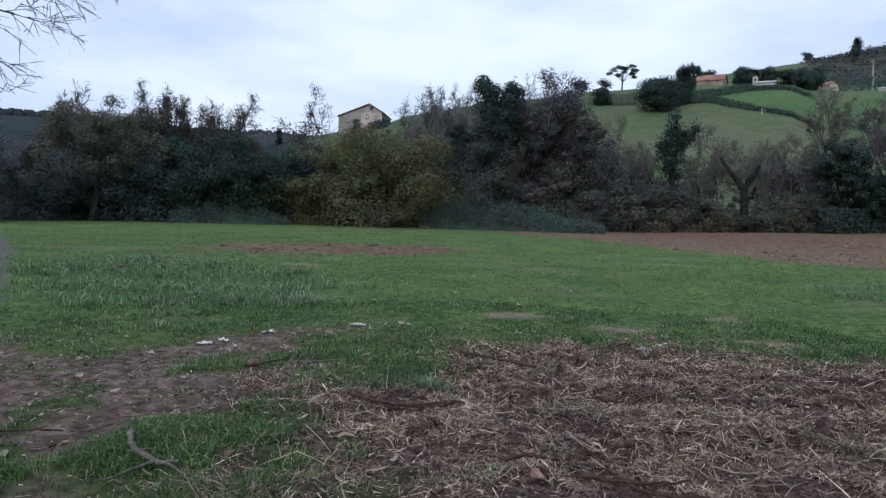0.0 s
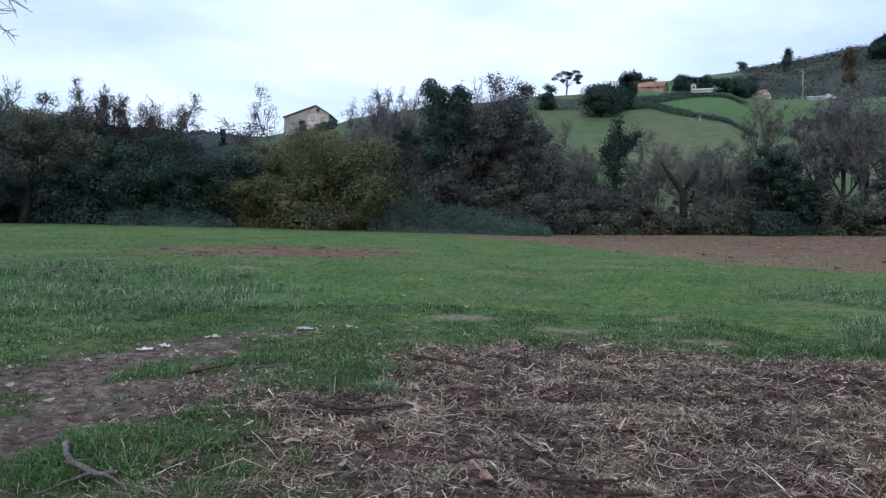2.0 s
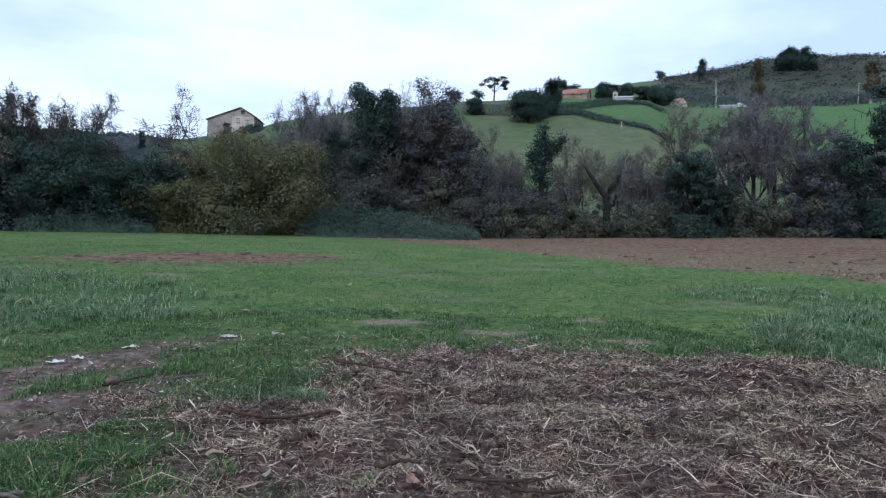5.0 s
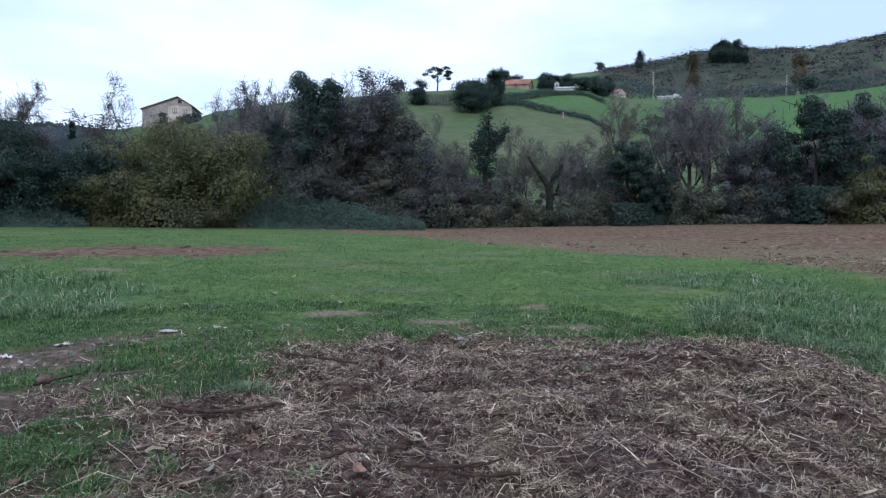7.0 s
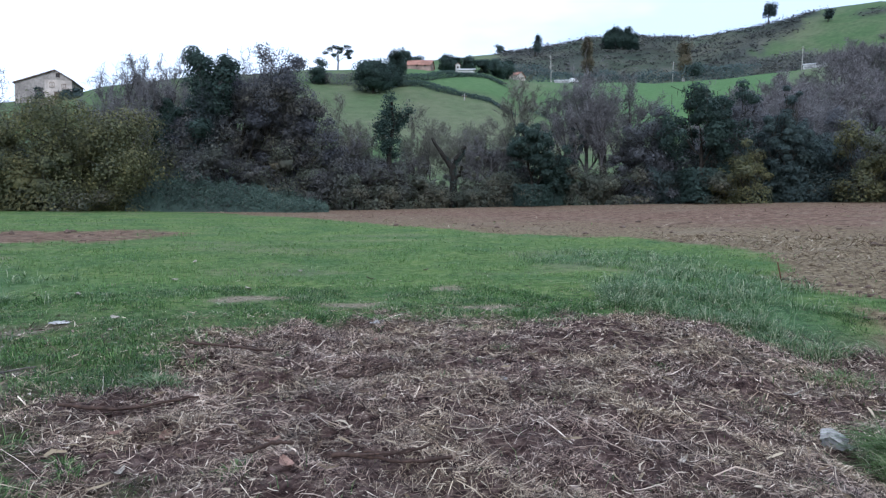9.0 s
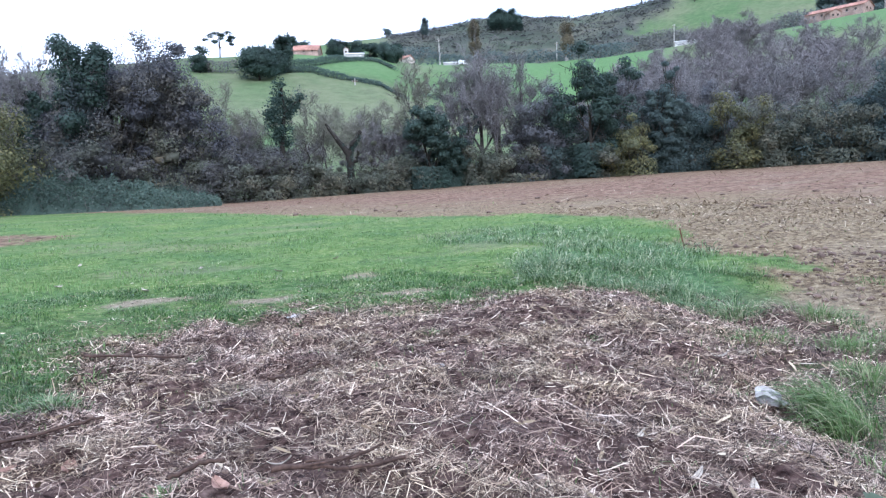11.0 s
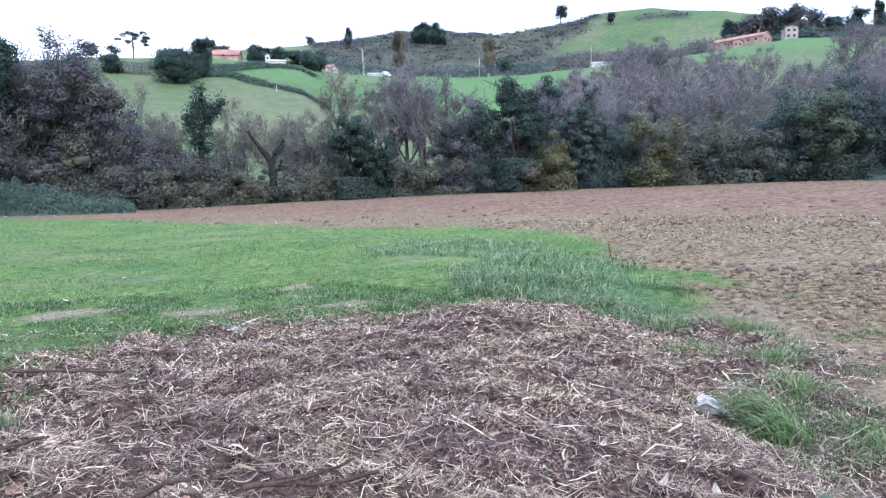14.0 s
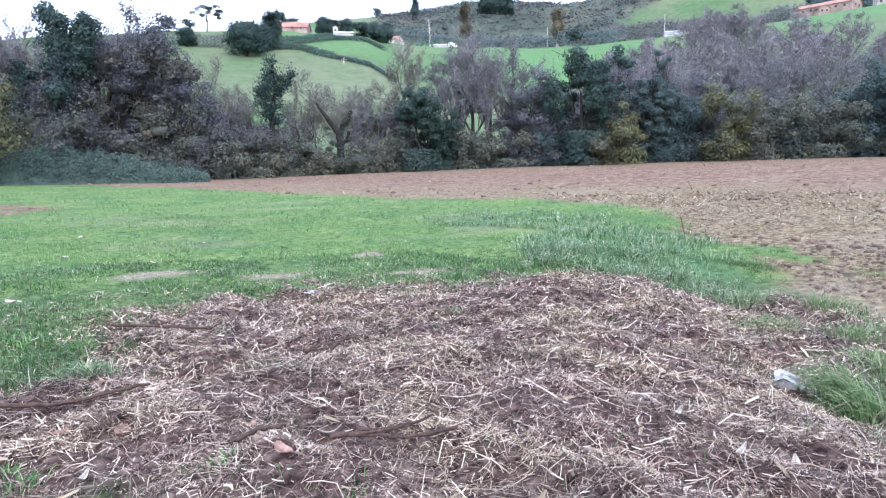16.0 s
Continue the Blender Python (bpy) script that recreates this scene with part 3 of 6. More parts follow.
    z["lush"] = (step(36, 39, b) * step(51, 48, b) * step(190, 215, r) + step(19.5, 21, b) * step(30, 28.5, b) * step(212, 218, r + wide * 8) * 0.75 + step(57.5, 59, b) * step(72, 69, b) * step(250, 275, r) * 0.8 + step(29, 33, b) * step(40, 37, b) * step(225, 245, r) * 0.6) * step(400, 370, r)
    z["scrub"] = np.clip(np.maximum(ridge, patch * (r > 380)) * (0.72 + 0.5 * (fbm(x, y, 0.02, 4, 61) - 0.3)), 0, 1)
    # Strongest within 4.5 m of the origin, gone at 11 m.
    z["near_dark"] = 0.85 * step(11, 4.5, r) * (1 - z["wood"])
    z["tall"] = np.clip(step(-0.5, 0.5, inside(x, y, COARSE_VERGE) + wob * 1.5) + 0.85 * step(-0.8, 0.9, inside(x, y, COARSE_LEFT) + wob * 3) + step(1.2, 0.6, np.hypot((x - 10.2) / 2.2, (y - 13.2) / 2.4) + wob) * 0.8, 0, 1)
    return z


def relief(x, y, z):
    """Unevenness underfoot."""
    r = np.hypot(x, y)
    near = step(58, 50, r)
    lump = (fbm(x, y, 0.35, 4, 71) - 0.5) * 0.10 + (fbm(x, y, 3.2, 4, 72) - 0.5) * (0.045 * (1 - 0.6 * z["soil"]) + 0.19 * z["mulch"] + 0.012 * z["soil"] * step(26, 8, r) + 0.03 * z["bare"] + 0.05 * z["tall"])
    lump = lump + (fbm(x, y, 1.1, 3, 73) - 0.5) * (0.07 * (1 - z["mulch"]) * (1 - z["soil"]) + 0.05 * z["mulch"])
    heap = -0.03 * z["bare"] - 0.03 * z["lane"] - 0.015 + 0.12 * np.exp(-((x - 4.7) / 1.5) ** 2 - ((y - 6.0) / 1.1) ** 2) - 0.25 * step(0.95, -0.5, inside(x, y, MULCH)) * step(2.6, 3.7, x) * step(8.0, 5.5, y) * step(12.5, 9, r)
    heap = heap - 0.11 * np.exp(-((x - 4.4) / 0.75) ** 2 - ((y - 3.1) / 0.75) ** 2)
    return near * (lump + heap)


def surface(x, y):
    x, y = np.asarray(x, float), np.asarray(y, float)
    return land(x, y) + relief(x, y, zones(x, y))


def spot(b, r):
    """Where one stands at a bearing and a range."""
    x, y = r * math.sin(radians(b)), r * math.cos(radians(b))
    return x, y, float(surface(np.array([x]), np.array([y]))[0])


def build_ground():
    ang = np.concatenate([np.arange(-42, 84, 0.5), np.arange(84, 318, 3.0)])
    rad = np.concatenate([[0.25], np.geomspace(0.5, 14, 210), np.arange(14.3, 62, 0.5), np.geomspace(62.5, 640, 95), np.geomspace(680, 4600, 18)])
    a, r = np.meshgrid(np.radians(ang), rad)
    x, y = (r * np.sin(a)).ravel(), (r * np.cos(a)).ravel()
    zz = zones(x, y)
    z = land(x, y) + relief(x, y, zz)
    n, k = len(ang), len(rad)
    i, j = np.meshgrid(np.arange(n), np.arange(k - 1))
    i, j = i.ravel(), j.ravel()
    f = np.stack([j * n + i, (j + 1) * n + i, (j + 1) * n + (i + 1) % n, j * n + (i + 1) % n], -1)
    me = mesh_of("ground", np.stack([x, y, z], -1), f[:, ::-1], M_GROUND)
    bm = bmesh.new()
    bm.from_mesh(me)
    bm.verts.ensure_lookup_table()
    bm.faces.new([bm.verts[q] for q in range(n)][::-1])
    bm.to_mesh(me)
    bm.free()
    smooth(me)
    for name in ("mulch", "soil", "stubble", "bare", "dry", "lane", "wood", "pasture", "scrub", "forest", "tall", "near_dark", "lush"):
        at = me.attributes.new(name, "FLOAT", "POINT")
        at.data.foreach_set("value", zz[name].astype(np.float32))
    tagged(new("ground", me), "grassy field, ploughed red soil and hill pastures", "ground", kind="structure")


build_ground()

# ---- trees ----
def grow(rng, levels, kids, angle, ratio, stems=1, lean=0.15, rise=0.25, bare_below=0.35):
    """Branches, level by level, in a tree about 1 high: a list of polylines and of radii."""
    k = 5
    out = []
    n = stems
    az = rng.uniform(0, 2 * np.pi, n)
    tilt = lean * (0.4 + 1.2 * rng.random(n)) * (1 if stems == 1 else 2.2)
    d = np.stack([np.cos(az) * tilt, np.sin(az) * tilt, np.ones(n)], -1)
    start = np.zeros((n, 3))
    if stems > 1:
        start[:, :2] = rng.normal(size=(n, 2)) * 0.05
    ln = rng.uniform(0.55, 0.75, n)
    ra = np.full(n, 0.022 / stems**0.4)
    for lv in range(levels):
        d = unit(d)
        n = len(d)
        s = np.linspace(0, 1, k)
        bend = rng.normal(size=(n, 3)) * 0.22
        bend[:, 2] += rise * (0.3 if lv == 0 else 1.0)
        pts = start[:, None] + ln[:, None, None] * (d[:, None] * s[None, :, None] + bend[:, None] * (s**2)[None, :, None] * 0.5)
        pts += rng.normal(size=pts.shape) * ln[:, None, None] * 0.02 * (s > 0)[None, :, None]
        tip = 0.35 if lv < levels - 1 else 0.5
        rad = ra[:, None] * (1 - (1 - tip) * s[None])
        if lv == 0:
            rad *= 1 + 0.6 * np.exp(-s * 9)[None]
        out.append((pts, rad))
        if lv == levels - 1:
            break
        m = kids[lv]
        low = bare_below if lv == 0 else 0.2
        t = low + (1 - low) * (np.arange(m)[None] + rng.random((n, m))) / m
        f = t * (k - 1)
        i0 = np.minimum(f.astype(int), k - 2)
        w = (f - i0)[..., None]
        rows = np.arange(n)[:, None]
        p = pts[rows, i0] * (1 - w) + pts[rows, i0 + 1] * w
        pr = rad[rows, i0] * (1 - w[..., 0]) + rad[rows, i0 + 1] * w[..., 0]
        along_d = unit(pts[rows, i0 + 1] - pts[rows, i0])
        side = unit(np.cross(along_d, rng.normal(size=along_d.shape)))
        th = np.radians(angle * rng.uniform(0.6, 1.3, (n, m)))[..., None]
        d = (along_d * np.cos(th) + side * np.sin(th)).reshape(-1, 3)
        ln = (ln[:, None] * ratio * rng.uniform(0.7, 1.25, (n, m)) * (1.15 - 0.45 * t)).ravel()
        ra = np.maximum(pr * 0.62, 0.0009).ravel()
        start = p.reshape(-1, 3)
    return out


def build_tree(name, label, b, r, high, wide, seed, bark, twig, leaf=None, count=0, size=0.19, levels=5, kids=(7, 5, 5, 4), angle=42, ratio=0.56, stems=1, spread=0.12,
               rise=0.25, bare_below=0.35, thick=1.0, category="tree", group="", ivy=None, droop=0.0, fine=0.022, sprays=700, spray_size=0.7, spray_slim=0.05):
    """A tree or shrub: trunk with limbs, branches with twigs, and leaves round the twigs."""
    rng = np.random.default_rng(seed)
    lv = grow(rng, levels, kids, angle, ratio, stems, rise=rise, bare_below=bare_below)
    allp = np.concatenate([p.reshape(-1, 3) for p, _ in lv])
    sz = high / np.percentile(allp[:, 2], 99.5)
    sx = wide / max(0.05, np.percentile(np.abs(allp[:, :2]), 97) * 2)
    x, y, z = spot(b, r)
    base = thing(name, pose(x, y, z - 0.1), label, category, group)
    lv = [(np.stack([p[..., 0] * sx, p[..., 1] * sx, np.maximum(p[..., 2], 0) * sz], -1), np.maximum(q * high * thick, fine)) for p, q in lv]
    piece("trunk", smooth(mesh_of("trunk", *join([tubes(*lv[0], 9 if stems == 1 else 5), tubes(*lv[1], 5 if stems == 1 and levels > 4 else 3)]), bark)), base)
    if levels > 2:
        thin = [tubes(p[:, :: 2 if i == 0 else 4], q[:, :: 2 if i == 0 else 4], 3) for i, (p, q) in enumerate(lv[2:])]
        tips = lv[-1][0].reshape(-1, 3)
        at = tips[rng.integers(0, len(tips), sprays)] + rng.normal(size=(sprays, 3)) * wide * 0.025
        thin.append(leaves(rng, at, spray_size, spray_slim, -0.5))
        tagged(piece("branchwork", mesh_of("branchwork", *join(thin), twig), base), kind="stuff")
    if leaf is not None:
        p = lv[-1][0]
        count = count * 2 if spread > 0.06 else count
        if spread <= 0.06:
            at = p[rng.integers(0, len(p), count), rng.integers(1, p.shape[1], count)]
            out = None
        else:
            lobes = max(14, count // 170)
            c = p[rng.integers(0, len(p), lobes), rng.integers(2, p.shape[1], lobes)]
            span = spread * wide * rng.uniform(0.55, 1.15, (lobes, 1)) * np.array([1.0, 1.0, 0.72])
            i = rng.integers(0, lobes, count)
            out = unit(rng.normal(size=(count, 3)) + np.array([0, 0, 0.25]))
            at = c[i] + out * span[i] * rng.uniform(0.35, 1.12, (count, 1)) ** 0.6
            low = np.maximum(c, np.array([-99, -99, 0.3]))
            deep = (np.hypot(c[:, 0], c[:, 1]) < 0.36 * wide) & (c[:, 2] < 0.72 * high)
            mass = [clump_cores(rng, low[deep], span[deep] * 0.5)] if deep.any() else []
            out = out + np.array([0, 0, 0.35])
        if spread > 0.06 and bare_below <= 0.12:
            k = count // 6
            a = rng.uniform(0, 2 * np.pi, k)
            q = np.sqrt(rng.uniform(0.3, 1.0, k)) * wide * 0.42 * (0.75 + 0.4 * value_noise(a * 2, a * 0, 1.0, seed))
            skirt = np.stack([np.cos(a) * q, np.sin(a) * q, rng.uniform(0.02, 0.3, k) * high], -1)
            at, out = np.concatenate([at, skirt]), np.concatenate([out, skirt * np.array([1, 1, 0]) + np.array([0, 0, wide * 0.2])])
        at[:, 2] = np.maximum(at[:, 2], 0.05)
        crown = leaves(rng, at, size) if out is None else join(mass + [small_leaves(rng, at, size, out)])
        tagged(piece("crown", mesh_of("crown", *crown, leaf), base), kind="stuff")
    if ivy is not None:
        mat, n, reach, girth, low = ivy
        pts = np.concatenate([lv[0][0].reshape(-1, 3), lv[1][0][:, :3].reshape(-1, 3)])
        pts = pts[(pts[:, 2] < reach * high) & (pts[:, 2] >= low * high)]
        at = pts[rng.integers(0, len(pts), n)] + rng.normal(size=(n, 3)) * np.array([girth, girth, 0.5])
        at[:, 2] = np.maximum(at[:, 2], 0.05)
        piece("ivy", mesh_of("ivy", *leaves(rng, at, 0.18, out=at * np.array([1, 1, 0]) + np.array([0, 0, 0.25])), mat), base, "dense dark ivy on the trunk")
    return base


SEED = [100]


def seed():
    SEED[0] += 1
    return SEED[0]


def bare(rows, label, twig=M_TWIG, group="bare trees along the stream", leaf=None, count=0, **kw):
    for b, r, hi, wi in rows:
        build_tree("bare_tree", label, b, r, hi * 1.03, wi * 1.25, seed(), M_BARK, twig, leaf, count, 0.14, group=group, spread=0.05, spray_size=0.85, fine=0.014, **{"sprays": 2300, "spray_slim": 0.04, "angle": 48, "ratio": 0.6, "rise": 0.14, "bare_below": 0.3, **kw})


def full(name, rows, label, leaf, count, group, bark=M_DARKBARK, twig=M_DARKBARK, **kw):
    for b, r, hi, wi in rows:
        build_tree(name, label, b, r, hi * 1.0, wi * 1.2, seed(), bark, twig, leaf, int(count * 2.0), group=group, levels=4, kids=(8, 5, 4), sprays=160, **{"size": 0.14, "angle": 60, "ratio": 0.68, "rise": 0.12, **kw})


def shrub(rows, label, leaf, count, group="undergrowth along the stream", **kw):
    for b, r, hi, wi in rows:
        build_tree("shrub", label, b, r, hi, wi * 1.25, seed(), M_DARKBARK, M_DARKBARK, leaf, int(count * 1.15), 0.14, sprays=40, group=group, levels=3, kids=(4, 3), stems=4, bare_below=0.1, angle=50, ratio=0.6, spread=0.2, thick=0.6, category="shrub", **kw)


# the stream's tree line
bare([(-17.4, 66, 11.8, 5.4), (-19.4, 67, 10.8, 4.6), (-13.5, 70, 8.4, 4.5), (-11.6, 72, 8.6, 4.5), (-15.2, 70, 8.8, 4.5)], "bare round-crowned tree behind dark stream bushes", M_BARK, leaf=M_L_DUSK, count=500, sprays=3000)
bare([(-24.8, 65, 11.0, 5.0), (-22.6, 64, 11.6, 4.6), (-20.9, 65, 11.0, 4.4), (-27.2, 64, 11.0, 5.0)], "tall half-bare tree with thin dark top", M_BARK, leaf=M_L_OLIVE, count=2600, sprays=2600)
bare([(-9.6, 70, 13.4, 5.6)], "bare tree with a few last leaves", M_BARK, leaf=M_L_BROWN, count=160, sprays=2600)
bare([(-1.2, 64, 12.8, 5.6), (0.8, 66, 13.4, 5.0), (2.4, 67, 14.2, 5.0), (-2.6, 66, 12.2, 4.6), (0.0, 61, 10.5, 4.0)], "tall bare grey-brown tree in a thicket", leaf=M_L_RUSSET, count=700, sprays=3000)
bare([(6.8, 65, 14.0, 5.6), (8.4, 66, 14.2, 5.0)], "tall bare tree rising from dense growth", leaf=M_L_RUSSET, count=900)
bare([(13.6, 64, 10.6, 6.2), (15.6, 66, 8.5, 4.0), (26.2, 66, 9.0, 4.5), (22.6, 65, 10.0, 5.8), (20.8, 66, 8.6, 4.0), (24.9, 66, 8.6, 5.0), (17.2, 65, 8.8, 5.0), (11.9, 66, 9.4, 5.0), (27.8, 66, 8.4, 4.6)], "thin pale leafless tree in front of the meadow", M_PALETWIG, thick=0.45, sprays=2200, spray_slim=0.028)
bare([(29.3, 63, 11.8, 4.0)], "slender bare tree with upright limbs", M_PALETWIG, angle=32)
bare([(35.0, 63, 11.6, 5.6), (36.8, 64, 12.4, 5.8), (38.6, 64, 11.4, 5.2), (33.6, 62, 10.4, 4.0), (36.2, 61, 9.5, 3.8)], "tall bare alder by the ploughed field", angle=34, leaf=M_L_OLIVE, count=700)
bare([(46.9, 68, 11.4, 6.0), (48.8, 72, 11.8, 6.0), (51.6, 70, 11.2, 5.6), (53.2, 66, 9.0, 5.0), (57.0, 68, 9.6, 5.5), (58.6, 66, 8.5, 5.0), (62.8, 68, 9.4, 5.6), (66.0, 69, 10.0, 5.8), (69.0, 70, 10.4, 6.0), (72.6, 68, 10.0, 6.0), (76.0, 68, 10.0, 6.0)], "bare grey-brown tree at the field's edge", leaf=M_L_RUSSET, count=450)
for i, b in enumerate((12.6, 14.4, 16.1, 18.0, 20.6, 26.2, 27.6, 29.4)):
    build_tree("bare_tree", "low twiggy tree with a haze of olive leaves", b, 62 + i % 3, 5.2 + 0.7 * (i * 7 % 4), 5.2, 760 + i, M_BARK, M_TWIG, (M_L_OLIVE, M_L_BROWN)[i % 2], 900, 0.14, sprays=1300, spray_size=0.7, spray_slim=0.04, spread=0.08, angle=48, ratio=0.62, rise=0.14, bare_below=0.12, fine=0.014, group="bare trees along the stream")
full("tree", [(-26.7, 64, 9.8, 6.8)], "half-bare tree with thinning olive leaves", M_L_OLIVE, 2600, "leafy trees along the stream", spread=0.1)
full("tree", [(-21.9, 63, 9.4, 5.0), (-24.2, 66, 8.2, 4.6)], "dark tree with a thinning top", M_L_EVER, 3400, "leafy trees along the stream", spread=0.1)
full("tree", [(-16.6, 59, 7.2, 6.6), (-19.6, 59, 6.4, 5.6), (-13.6, 60, 6.2, 5.0)], "dense dark green tree at the field's edge", M_L_EVER, 5200, "leafy trees along the stream", spread=0.16, bare_below=0.08)
full("tree", [(-31.4, 58, 5.6, 5.0), (-35.0, 52, 6.2, 5.0), (-29.6, 63, 4.6, 4.5)], "dull brown tree beside the lane", M_L_RUSSET, 4200, "leafy trees along the stream", spread=0.16, bare_below=0.1)
build_tree("tree", "open olive-leaved tree with a forked dark trunk", -26.9, 57.8, 9.3, 7.4, 741, M_DARKBARK, M_DARKBARK, M_L_OLIVE, 6400, 0.14, levels=4, kids=(8, 5, 4), angle=52, ratio=0.66, rise=0.16, spread=0.13, bare_below=0.42, sprays=260, group="leafy trees along the stream")
full("willow", [(-6.3, 58, 7.3, 10.0), (-9.6, 59, 5.8, 6.0), (-3.0, 59, 5.6, 5.0)], "broad yellow-olive willow turning in autumn", M_L_YELLOW, 9500, "leafy trees along the stream", spread=0.16, bare_below=0.06, droop=0.4, size=0.15)
full("tree", [(8.8, 62, 13.6, 6.2), (6.6, 62, 11.6, 5.4), (11.0, 62, 10.8, 5.6), (5.0, 61, 8.4, 4.6)], "dense dusky brown tree with a rounded crown", M_L_DUSK, 8000, "leafy trees along the stream", spread=0.16, bare_below=0.1, size=0.15)
full("tree", [(43.9, 58.5, 9.4, 4.2)], "dense dark green tree by the ploughed field", M_L_EVER, 6500, "leafy trees along the stream", spread=0.17, bare_below=0.06, size=0.16)
full("tree", [(50.1, 60, 8.6, 2.6), (49.0, 63, 7.0, 3.6), (51.8, 62, 6.4, 4.6), (65.2, 62, 6.8, 4.8), (69.8, 61, 8.6, 5.0), (73.0, 61, 7.6, 5.5), (62.6, 64, 7.0, 4.6)], "dark bushy tree at the field's edge", M_L_DARK, 4600, "leafy trees along the stream", spread=0.15, bare_below=0.08)
full("tree", [(30.7, 58.3, 6.4, 3.8), (32.6, 60, 4.0, 2.4)], "dark pointed evergreen at the field's edge", M_L_EVER, 5000, "leafy trees along the stream", spread=0.15, bare_below=0.05, size=0.15)
full("tree", [(40.2, 61, 7.6, 5.6), (38.6, 62, 6.0, 4.0), (47.0, 66, 10.0, 4.4), (53.2, 64, 7.4, 4.4)], "dull russet tree with pale dry leaves", M_L_RUSSET, 4600, "leafy trees along the stream", spread=0.15, bare_below=0.06)
full("tree", [(61.6, 96, 11.5, 6.0)], "green tree among bare woods", M_L_GREEN, 4200, "leafy trees along the stream", spread=0.15, bare_below=0.2)
full("tree", [(68.1, 60, 6.6, 4.0)], "round green bush-like tree", M_L_GREEN, 4200, "leafy trees along the stream", spread=0.16, bare_below=0.06)

for b, r, hi, wi in [(3.4, 60, 12.9, 5.0), (1.2, 61, 9.0, 2.6)]:
    build_tree("ivy_clad_tree", "tall tree smothered in dark ivy", b, r, hi, wi, seed(), M_DARKBARK, M_TWIG, M_L_EVER, 8500, 0.17, levels=4, kids=(9, 5, 4), group="ivy-clad trees", spread=0.2, ivy=(M_L_IVY, 5200, 0.95, 0.55, 0.0), bare_below=0.2, ratio=0.45)
build_tree("ivy_clad_tree", "slim trunk wrapped in ivy", 33.9, 60.5, 8.5, 1.8, seed(), M_DARKBARK, M_TWIG, M_L_IVY, 200, 0.26, levels=4, kids=(6, 4, 3), group="ivy-clad trees", spread=0.08, ivy=(M_L_IVY, 900, 0.75, 0.25, 0.0))


def limb(rng, points, r0, r1, sides=8):
    p = np.array(points, float)
    t = np.linspace(0, len(p) - 1, 9)
    q = np.stack([np.interp(t, range(len(p)), p[:, i]) for i in range(3)], -1)
    q[1:] += rng.normal(size=(8, 3)) * 0.06
    return tubes(q[None], np.linspace(r0, r1, 9)[None] * rng.uniform(0.85, 1.15, (1, 9)), sides)


def ivy_on(rng, runs, n, mat, size=0.19, clumps=0):
    """Ivy leaves round limbs: each run is two ends and the girth at both."""
    w = np.array([np.linalg.norm(np.subtract(b, a)) * (g + h) for a, b, g, h in runs])
    i = rng.choice(len(runs), n, p=w / w.sum())
    t = rng.random((n, 1))
    ends = np.array([(a, b) for a, b, g, h in runs], float)[i]
    girth = np.array([(g, h) for a, b, g, h in runs])[i]
    out = unit(rng.normal(size=(n, 3)))
    at = ends[:, 0] * (1 - t) + ends[:, 1] * t + out * (girth[:, :1] * (1 - t) + girth[:, 1:] * t) * rng.uniform(0.6, 1.15, (n, 1))
    if clumps:
        k = rng.integers(0, clumps, n)
        at = at[k] + rng.normal(size=(n, 3)) * rng.uniform(0.1, 0.3, (clumps, 1))[k]
    at[:, 2] = np.maximum(at[:, 2], 0.05)
    return mesh_of("ivy", *leaves(rng, at, size, out=out + np.array([0, 0, 0.3])), mat)


